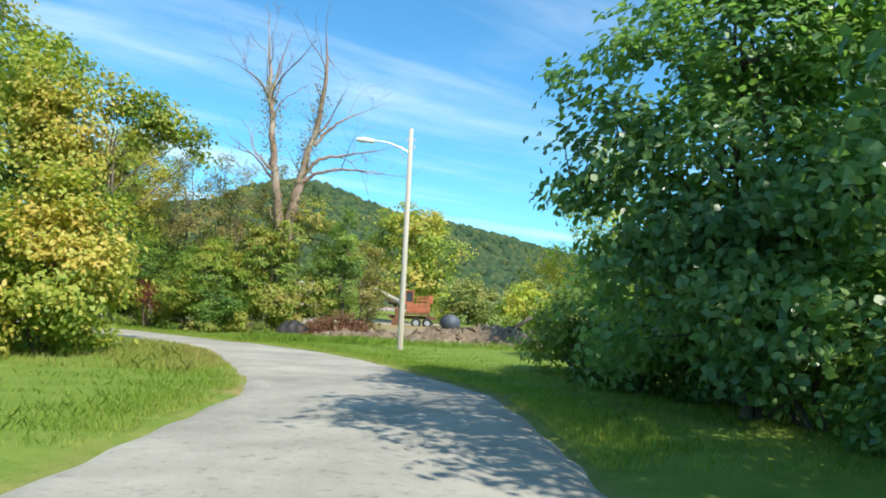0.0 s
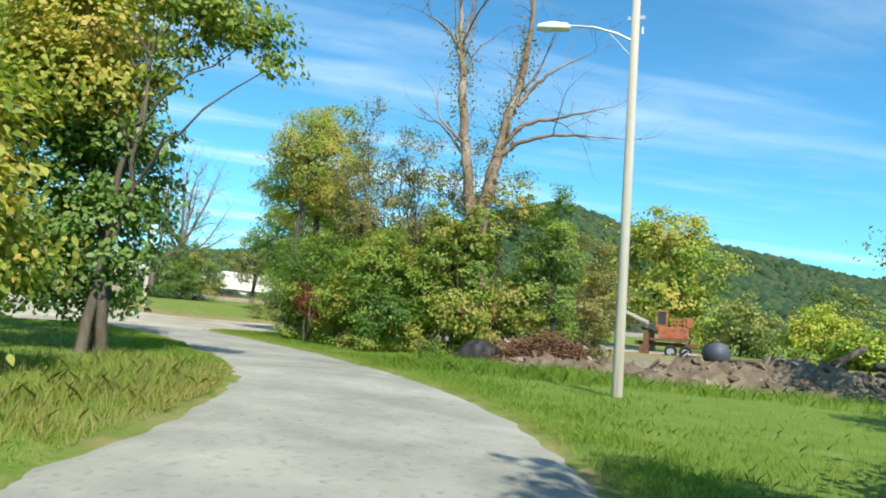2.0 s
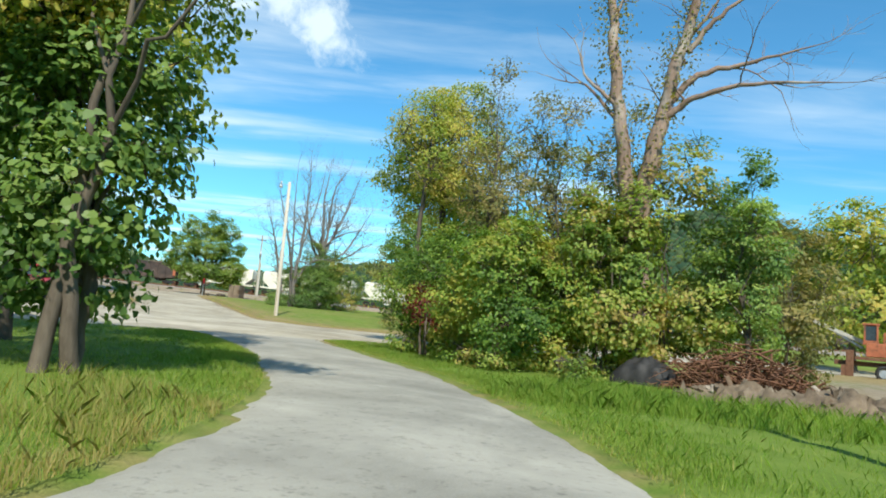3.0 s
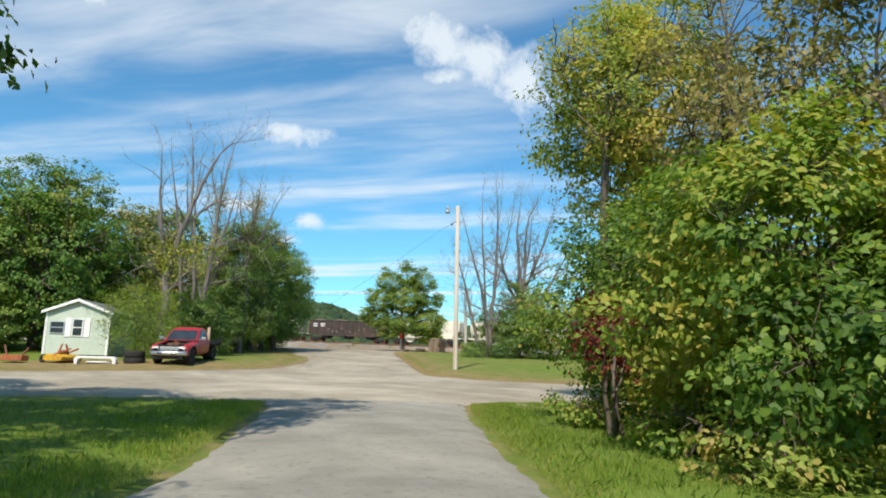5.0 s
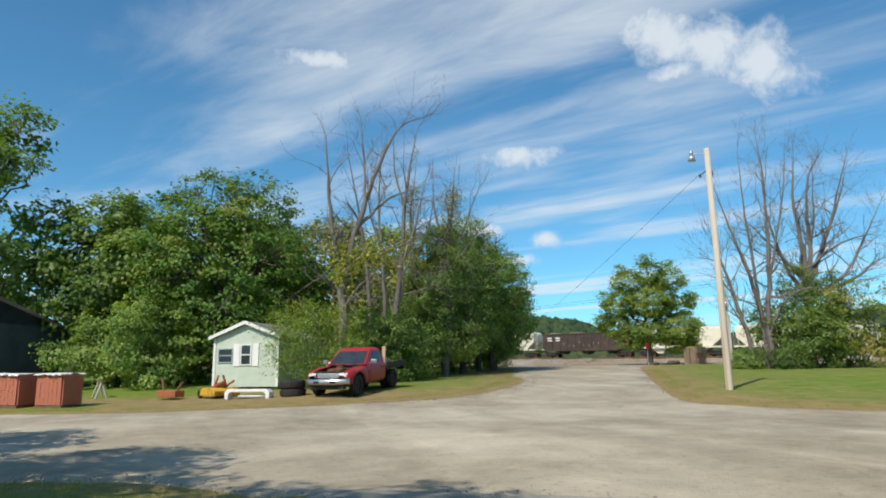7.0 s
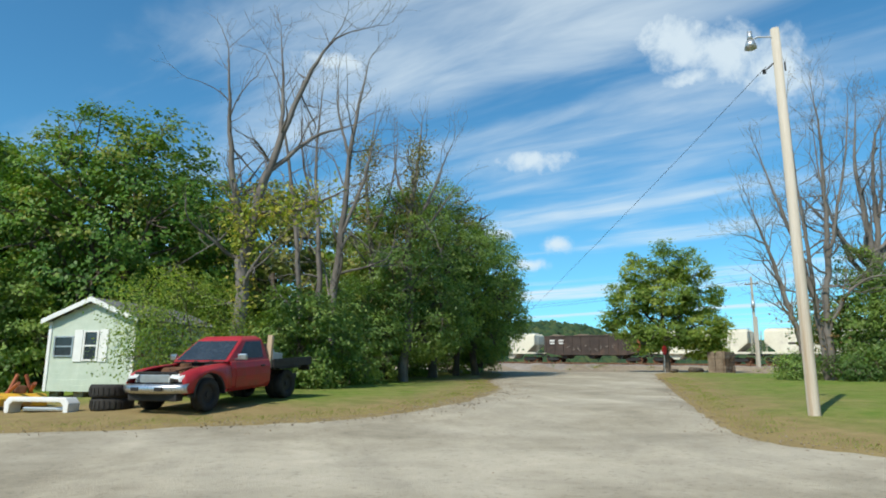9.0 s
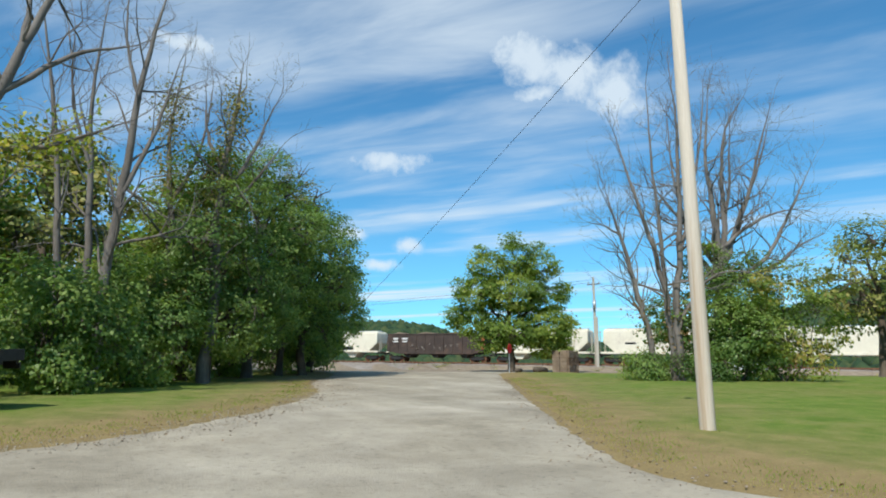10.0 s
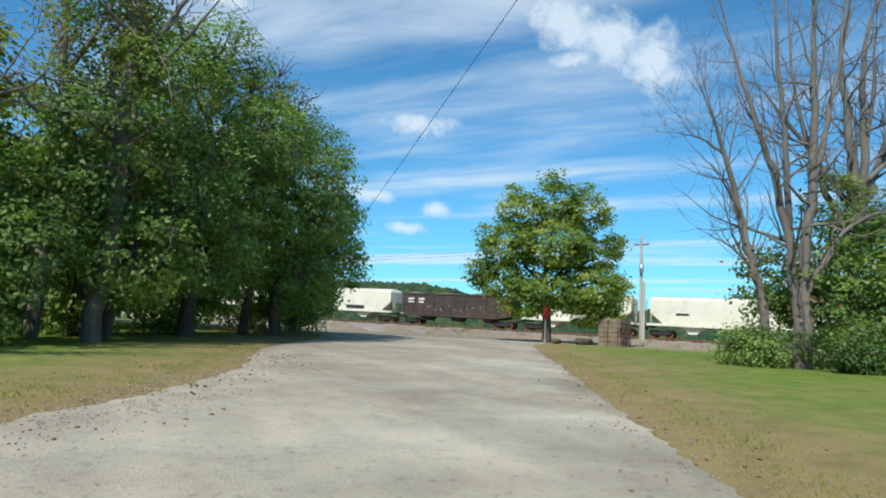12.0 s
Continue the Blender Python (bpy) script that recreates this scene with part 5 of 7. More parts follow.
# ---- poles, wires, lamps ----
def lamp_fittings():
    bm = bmesh.new()
    pts = [(0, 0, 7.1), (-0.35, -0.06, 7.28), (-0.8, -0.14, 7.42), (-1.3, -0.22, 7.46)]
    for a, b in zip(pts, pts[1:]):
        rod(bm, a, b, 0.025, None, 8)
    rod(bm, (0, 0, 6.75), (-0.5, -0.09, 7.3), 0.012, None, 6)
    part("arm", bm, GALV, lamp_pole, "thin curved steel arm")
    bm = bmesh.new()
    prism(bm, [(-0.34, -0.06), (-0.30, 0.02), (-0.05, 0.085), (0.28, 0.07), (0.36, 0.0), (0.34, -0.05)], -0.11, 0.11, 0.02)
    head = part("lamp_head", bm, WHITE, lamp_pole, "pale cobra-head lamp housing", True)
    head.matrix_basis = pose(-1.62, -0.27, 7.44, 0, 4, 9.5)
    bm = bmesh.new()
    bmesh.ops.create_uvsphere(bm, u_segments=14, v_segments=8, radius=0.1, matrix=Matrix.Translation((-0.1, 0, -0.06)) @ Matrix.Diagonal((1.6, 0.9, 0.5, 1)))
    part("lens", bm, CLEAR, head, "clear lamp lens", True)
    bm = bmesh.new()
    box(bm, (0.02, 0, 7.6), (0.34, 0.05, 0.08))
    rod(bm, (0.14, 0, 7.25), (0.14, 0, 7.4), 0.03)
    part("bracket", bm, GALV, lamp_pole)

    bm = bmesh.new()
    rod(bm, (0, 0, 9.70), (-0.28, -0.42, 9.77), 0.022)
    rod(bm, (-0.28, -0.42, 9.77), (-0.36, -0.54, 9.71), 0.022)
    part("arm", bm, GALV, wood_pole, "short steel lamp arm")
    bm = bmesh.new()
    rod(bm, (-0.38, -0.57, 9.67), (-0.38, -0.57, 9.95), 0.075, 0.06, 14)
    rod(bm, (-0.38, -0.57, 9.47), (-0.38, -0.57, 9.68), 0.16, 0.10, 16)
    part("lamp_head", bm, GALV, wood_pole, "grey bucket-shaped yard lamp", True)
    bm = bmesh.new()
    rod(bm, (-0.10, -0.12, 9.0), (-0.22, -0.30, 8.82), 0.02)
    box(bm, (-0.24, -0.33, 8.78), (0.07, 0.07, 0.12), 0, 0.01)
    part("cable_clamp", bm, BLACK, wood_pole, "dark cable clamp")
    bm = bmesh.new()
    rod(bm, (0.1, 0.02, 8.7), (0.1, 0.02, 8.95), 0.02)
    part("insulator", bm, BLACK, wood_pole)


lamp_fittings()


def wire(name, label, a, b, sag, r):
    a, b = np.array(a, float), np.array(b, float)
    pts = [(a + (b - a) * f - np.array([0, 0, sag * 4 * f * (1 - f)]), r) for f in np.linspace(0, 1, 18)]
    me = raw_mesh(name, *tubes([pts], 5), smooth=True)
    me.materials.append(WIRE)
    return tagged(new(name, me), label, "cable")


wire("overhead_cable", "thin black service cable slung across the gravel road", (-39.4, 49.6, 9.55), (-64.7, 52.5, 4.75), 0.1, 0.007)


def far_pole():
    xy = (-89.6, 91.2)
    top = empty("railway_pole", Matrix.Translation((xy[0], xy[1], float(height(*xy)))), "grey pole with a short crossarm beside the railway", "utility pole")
    tube_part("pole", [[((0, 0, -0.3), 0.17), ((0, 0, 10.2), 0.12)]], PALE_POLE, top, "", 10)
    tube_part("lower_pole", [[((0.9, -0.5, -0.3), 0.13), ((0.9, -0.5, 5.6), 0.12)]], PALE_POLE, top, "shorter grey post", 10)
    bm = bmesh.new()
    box(bm, (0, 0, 9.4), (1.5, 0.12, 0.12), 30)
    part("crossarm", bm, BROWN, top)
    for k in (-1, 1):
        bm = bmesh.new()
        rod(bm, (k * 0.55, k * 0.32, 9.45), (k * 0.55, k * 0.32, 9.66), 0.05)
        part("insulator", bm, GALV, top)
    bm = bmesh.new()
    rod(bm, (0.25, -0.2, 6.6), (0.25, -0.2, 7.5), 0.2, None, 14)
    part("transformer", bm, GALV, top, "grey can transformer", True)
    for h, e in ((12.6, 11.4), (12.9, 11.8)):
        wire("railway_wire", "thin dark line along the railway", (xy[0], xy[1], h), (xy[0] - 50, xy[1] - 33, e), 0.5, 0.014)


far_pole()


# ---- railway ----
def track_point(q, off=0.0, z=0.0):
    p = TRACK_A + TRACK_T * q + TRACK_N * off
    return (p[0], p[1], z - float(rail_fall(q)))


TRACK_ANGLE = math.degrees(math.atan2(TRACK_T[1], TRACK_T[0]))


def make_track():
    qs = np.arange(-90, 150, 1.0)
    prof = [(-6.8, -1.9), (-3.1, -0.55), (-1.9, -0.22), (1.9, -0.22), (3.1, -0.55), (6.8, -1.9)]
    rng = np.random.default_rng(4)
    v = np.array([[track_point(q, o, RAIL_Z + h + rng.normal() * 0.04) for o, h in prof] for q in qs])
    n, m = v.shape[:2]
    i, j = np.meshgrid(np.arange(n - 1), np.arange(m - 1), indexing="ij")
    q = np.stack([i * m + j, (i + 1) * m + j, (i + 1) * m + j + 1, i * m + j + 1], -1).reshape(-1)
    me = raw_mesh("railway_bed", v.reshape(-1, 3), q, np.full(len(q) // 4, 4))
    me.materials.append(BALLAST)
    bed = tagged(new("railway_bed", me), "low embankment of brown-grey ballast stones", "railway", kind="structure")
    for side in (-0.75, 0.75):
        bm = bmesh.new()
        rings = [[bm.verts.new(track_point(q, side + o, RAIL_Z + h)) for o, h in ((-0.035, -0.16), (0.035, -0.16), (0.035, 0.0), (-0.035, 0.0))] for q in (-90, -20, 77, 149)]
        for a, b in zip(rings, rings[1:]):
            for k in range(4):
                bm.faces.new((a[k], a[(k + 1) % 4], b[(k + 1) % 4], b[k]))
        bm.faces.new(rings[0])
        bm.faces.new(rings[-1][::-1])
        bmesh.ops.recalc_face_normals(bm, faces=bm.faces[:])
        part("rail", bm, RUST, bed)
    bm = bmesh.new()
    for q in np.arange(-60, 110, 0.62):
        box(bm, track_point(q, 0, RAIL_Z - 0.2), (0.24, 2.6, 0.14), TRACK_ANGLE)
    tagged(part("sleepers", bm, BROWN, bed), kind="stuff")


make_track()


def bank_weeds():
    rng = np.random.default_rng(77)
    cs = []
    for k in range(170):
        q, o = rng.uniform(-40, 110), rng.choice([-1, 1]) * rng.uniform(3.2, 6.9)
        z = RAIL_Z + np.interp(abs(o), [3.1, 6.8], [-0.55, -1.9])
        n = int(rng.integers(20, 60))
        cs.append(np.array(track_point(q, o, z + 0.18)) + rng.normal(size=(n, 3)) * np.array([0.4, 0.4, 0.13]))
    c = np.concatenate(cs)
    me = leaf_mesh("bank_weeds", c, 0.16 * (0.6 + 0.8 * rng.random(len(c))), rng, 0.3)
    me.materials.append(L_OLIVE)
    tagged(new("bank_weeds", me), "tufts of olive weeds on the railway bank", "weeds", kind="stuff")


bank_weeds()


def bogie(parent, x):
    bm = bmesh.new()
    for s in (-0.95, 0.95):
        prism(bm, [(x - 1.15, 0.52), (x - 0.85, 0.70), (x - 0.35, 0.78), (x + 0.35, 0.78), (x + 0.85, 0.70), (x + 1.15, 0.52), (x + 0.85, 0.36), (x + 0.4, 0.30), (x - 0.4, 0.30), (x - 0.85, 0.36)], s - 0.07, s + 0.07)
    box(bm, (x, 0, 0.62), (0.4, 1.9, 0.25))
    b = part("bogie", bm, BLACK, parent, "dark cast side frame")
    for dx in (-0.85, 0.85):
        bm = bmesh.new()
        for s in (-0.75, 0.75):
            rod(bm, (x + dx, s - 0.06, 0.46), (x + dx, s + 0.06, 0.46), 0.46, None, 18)
        rod(bm, (x + dx, -0.75, 0.46), (x + dx, 0.75, 0.46), 0.08)
        part("wheelset", bm, RUST, b)


TRAIN_SCALE = 0.88


def covered_hopper(q, length, paint, marks, label):
    length /= TRAIN_SCALE
    car = empty("hopper_wagon", pose(*track_point(q, 0, RAIL_Z), 0, math.degrees(math.atan(0.02)) if q < 77 else 0, TRACK_ANGLE) @ Matrix.Scale(TRAIN_SCALE, 4), label, "railway wagon", "standing freight train")
    h = length / 2
    bm = bmesh.new()
    outline = [(-h + 2.2, 1.35), (-h + 0.6, 2.7), (-h + 0.6, 4.25), (h - 0.6, 4.25), (h - 0.6, 2.7), (h - 2.2, 1.35), (0.5, 1.35), (0, 1.15), (-0.5, 1.35)]
    prism(bm, outline, -1.5, 1.5, 0.12)
    part("body", bm, paint, car, "smooth curved hopper side")
    bm = bmesh.new()
    prism(bm, [(-h + 0.6, 4.2), (-h + 0.8, 4.46), (h - 0.8, 4.46), (h - 0.6, 4.2)], -1.15, 1.15, 0.05)
    roof = part("roof", bm, paint, car)
    bm = bmesh.new()
    box(bm, (0, 0, 4.55), (length - 1.6, 0.55, 0.10))
    part("hatch_cover", bm, GALV, roof, "long roof hatch cover")
    for s in (-1.5, 1.5):
        bm = bmesh.new()
        box(bm, (0, s, 1.42), (length - 0.6, 0.16, 0.26), 0, 0.02)
        part("side_sill", bm, paint, car)
        for k in (-0.24, 0.24):
            bm = bmesh.new()
            box(bm, (k * length, s * 1.012, 2.85), (0.07, 0.05, 2.6))
            part("rib", bm, paint, car)
    for sx in (-1, 1):
        bm = bmesh.new()
        box(bm, (sx * (h - 0.35), 0, 1.22), (0.7, 2.7, 0.2))
        rod(bm, (sx * (h - 0.1), 0, 1.0), (sx * (h + 0.32), 0, 1.0), 0.13)
        part("end_platform", bm, BLACK, car, "dark end platform and coupler")
        for s in (-1, 1):
            bm = bmesh.new()
            for y in (0.85, 1.35):
                rod(bm, (sx * (h - 0.15), s * y, 1.3), (sx * (h - 0.15), s * y, 4.2), 0.03, None, 6)
            for z in np.arange(1.7, 4.2, 0.4):
                rod(bm, (sx * (h - 0.15), s * 1.35, z), (sx * (h - 0.15), s * 0.85, z), 0.02, None, 6)
            part("ladder", bm, paint, car)
    for dx in (-0.22, 0.22):
        bm = bmesh.new()
        prism(bm, [(dx * length - 1.3, 1.4), (dx * length - 0.4, 0.55), (dx * length + 0.4, 0.55), (dx * length + 1.3, 1.4)], -1.1, 1.1)
        part("outlet", bm, paint, car, "sloping discharge outlet")
    for x, z, w, t in marks:
        bm = bmesh.new()
        box(bm, (x, -1.512, z), (w, 0.02, t))
        part("marking", bm, BLACK if paint == CREAM else WHITE, car, "faded plain marking")
    for sx in (-1, 1):
        bogie(car, sx * (h - 1.75))
    return car


def open_hopper(q, length, label):
    length /= TRAIN_SCALE
    car = empty("coal_wagon", pose(*track_point(q, 0, RAIL_Z), 0, math.degrees(math.atan(0.02)) if q < 77 else 0, TRACK_ANGLE) @ Matrix.Scale(TRAIN_SCALE, 4), label, "railway wagon", "standing freight train")
    h = length / 2
    bm = bmesh.new()
    prism(bm, [(-h + 0.25, 1.5), (-h + 0.25, 3.95), (h - 0.25, 3.95), (h - 0.25, 1.5), (h - 2.4, 1.1), (-h + 2.4, 1.1)], -1.5, 1.5, 0.04)
    part("body", bm, COALCAR, car, "dark brown slab side")
    bm = bmesh.new()
    for s in (-1.5, 1.5):
        box(bm, (0, s, 3.97), (length - 0.5, 0.16, 0.14))
    part("top_rail", bm, COALCAR, car)
    for k in range(11):
        x = -h + 0.7 + k * (length - 1.4) / 10
        bm = bmesh.new()
        box(bm, (x, -1.54, 2.6), (0.10, 0.1, 2.5))
        part("rib", bm, COALCAR, car)
    bm = bmesh.new()
    v = [(-h + 0.5, 3.9)] + [(-h + 0.5 + (length - 1.0) * i / 10, 4.0 + 0.16 * math.sin(i * 1.9) + (0.14 if 0 < i < 10 else 0)) for i in range(1, 10)] + [(h - 0.5, 3.9)]
    prism(bm, v, -1.3, 1.3)
    part("coal_load", bm, RUBBLE, car, "dark heaped load")
    for x, z, w, t in ((-h + 1.8, 3.3, 0.9, 0.22), (-h + 3.4, 3.3, 0.9, 0.22), (-h + 1.8, 2.9, 0.9, 0.18), (-h + 3.4, 2.9, 0.8, 0.18)):
        bm = bmesh.new()
        box(bm, (x, -1.6, z), (w, 0.02, t))
        part("marking", bm, WHITE, car, "plain white marking bar")
    rng = random.Random(5)
    for i in range(9):
        bm = bmesh.new()
        x, z = -h + 4.6 + i * 0.95 + rng.uniform(-0.2, 0.2), 2.0 + rng.uniform(-0.1, 0.3)
        pts = [(x + rng.uniform(-0.3, 0.3), -1.605, z + rng.uniform(-0.3, 0.35)) for _ in range(4)]
        for a, b in zip(pts, pts[1:]):
            rod(bm, a, b, 0.035, None, 5)
        part("scrawl", bm, BALLAST, car, "faint pale painted scrawl")
    bm = bmesh.new()
    box(bm, (h - 0.5, -1.6, 2.7), (0.5, 0.02, 1.9))
    part("end_panel", bm, ORANGE, car, "rusty orange end panel")
    for dx in (-0.28, 0, 0.28):
        bm = bmesh.new()
        prism(bm, [(dx * length - 1.0, 1.3), (dx * length - 0.3, 0.6), (dx * length + 0.3, 0.6), (dx * length + 1.0, 1.3)], -1.0, 1.0)
        part("outlet", bm, COALCAR, car)
    for sx in (-1, 1):
        bm = bmesh.new()
        rod(bm, (sx * (h - 0.2), 0, 1.0), (sx * (h + 0.3), 0, 1.0), 0.13)
        part("coupler", bm, BLACK, car)
        bogie(car, sx * (h - 1.6))
    return car


open_hopper(18.1, 14.6, "long dark brown open hopper wagon with white marking bars")
covered_hopper(1.6, 16.6, CREAM, ((3.0, 1.9, 3.2, 0.5),), "cream covered hopper wagon with painted scrawls low on its side")
covered_hopper(-15.8, 16.6, CREAM, ((-4, 3.4, 1.6, 0.3),), "cream covered hopper wagon standing on the railway")
covered_hopper(-33.2, 16.6, CREAM, ((-4, 3.4, 1.6, 0.3),), "cream covered hopper wagon standing on the railway")
covered_hopper(32.3, 12.4, CREAM, ((-2, 3.3, 1.4, 0.3),), "short cream covered hopper wagon behind the round tree")
covered_hopper(47.2, 16.0, CREAM, ((-5, 2.6, 1.4, 0.25), (5.2, 1.9, 0.4, 0.3)), "long cream covered hopper wagon behind a pole")
for q in (64.2, 81.0, 97.8, 114.6):
    covered_hopper(q, 16.0, CREAM, ((-4, 3.0, 1.4, 0.25),), "cream covered hopper wagon standing on the railway")
open_hopper(131.0, 14.6, "long dark brown open hopper wagon with white marking bars")


# ---- the shed, the pickup and the yard things round them ----
def make_shed():
    xy = (-51.75, 31.75)
    z = float(height(*xy)) - 0.05
    ang = math.degrees(math.atan2(N[1], N[0]))
    shed = empty("shed", pose(xy[0], xy[1], z, 0, 0, ang), "small pale green gabled shed with white trim on blocks", "shed")
    w, d, b, e, a = 1.78, 4.6, 0.32, 2.72, 3.40      # half width, depth, floor, eaves, ridge
    bm = bmesh.new()
    prism(bm, [(-w, b), (-w, e), (0, a), (w, e), (w, b)], 0.0, d)
    part("wall", bm, SIDING, shed, "pale green painted siding")
    k = 0
    zz = b + 0.1
    while zz < e:
        bm = bmesh.new()
        box(bm, (0, -0.006, zz), (2 * w - 0.02, 0.02, 0.205), 0, 0, (4, 0, 0))
        part("siding_board", bm, SIDING, shed)
        zz += 0.2
    while zz < a - 0.1:
        half = w * (a - zz) / (a - e) - 0.14
        bm = bmesh.new()
        box(bm, (0, -0.006, zz), (2 * half, 0.02, 0.205), 0, 0, (4, 0, 0))
        part("siding_board", bm, SIDING, shed)
        zz += 0.2
    for s in (-1, 1):
        bm = bmesh.new()
        prism(bm, [(0, a + 0.05), (s * 1.96, e - 0.02), (s * 1.96, e + 0.06), (0, a + 0.14)], -0.22, d + 0.2)
        part("roof", bm, SHINGLE, shed, "grey shingled roof slope")
        bm = bmesh.new()
        prism(bm, [(0, a - 0.02), (s * 1.98, e - 0.09), (s * 1.98, e + 0.07), (0, a + 0.15)], -0.26, -0.223)
        part("barge_board", bm, WHITE, shed, "white barge board")
        bm = bmesh.new()
        box(bm, (s * (w - 0.05), -0.03, (b + e) / 2), (0.12, 0.05, e - b))
        part("corner_board", bm, WHITE, shed, "white corner board")
    for x in (-1.5, -0.5, 0.5, 1.5):
        for y in (0.3, d - 0.3):
            bm = bmesh.new()
            box(bm, (x, y, b / 2), (0.4, 0.25, b), 0, 0.01)
            part("block", bm, CONCRETE, shed, "concrete block")

    def window(x0, x1, z0, z1, frame_w, mat):
        bm = bmesh.new()
        cx, cz = (x0 + x1) / 2, (z0 + z1) / 2
        for px, sx in ((x0, frame_w), (x1, frame_w)):
            box(bm, (px, -0.045, cz), (sx, 0.06, z1 - z0 + frame_w))
        for pz in (z0, z1, cz):
            box(bm, (cx, -0.045, pz), (x1 - x0, 0.05, frame_w * 0.8))
        win = part("window", bm, mat, shed, "small sash window")
        bm = bmesh.new()
        box(bm, (cx, -0.028, cz), (x1 - x0, 0.02, z1 - z0))
        part("pane", bm, GLASS, win)
        return win

    window(-1.48, -0.72, 1.52, 2.18, 0.06, GALV)
    win = window(-0.26, 0.30, 1.38, 2.36, 0.07, WHITE)
    for s in (-0.50, 0.54):
        bm = bmesh.new()
        box(bm, (s, -0.04, 1.87), (0.34, 0.05, 1.1), 0, 0.01)
        part("shutter", bm, WHITE, win, "white shutter")


make_shed()


def sheet(bm, rows, thick=0.0):
    """A skin over rows of points, thickened inwards."""
    vs = [[bm.verts.new(p) for p in r] for r in rows]
    fs = []
    for a, b in zip(vs, vs[1:]):
        for k in range(len(a) - 1):
            fs.append(bm.faces.new((a[k], a[k + 1], b[k + 1], b[k])))
    bmesh.ops.recalc_face_normals(bm, faces=fs)
    if thick:
        bmesh.ops.solidify(bm, geom=fs, thickness=thick)
    return bm


def pane(bm, quad, lo, hi, out, thick=0.012):
    """A flat pane on a four-cornered face, inset between two shares of its sides."""
    a, b, c, d = (Vector(v) for v in quad)
    at = lambda u, v: (a.lerp(b, u)).lerp(d.lerp(c, u), v)
    n = (b - a).cross(d - a).normalized() * out
    q = [at(lo[0], lo[1]), at(hi[0], lo[1]), at(hi[0], hi[1]), at(lo[0], hi[1])]
    f = [bm.verts.new(v + n * 0.004) for v in q]
    r = [bm.verts.new(v + n * (0.004 + thick)) for v in q]
    fs = [bm.faces.new(f), bm.faces.new(r)] + [bm.faces.new((f[k], f[(k + 1) % 4], r[(k + 1) % 4], r[k])) for k in range(4)]
    bmesh.ops.recalc_face_normals(bm, faces=fs)
    return bm


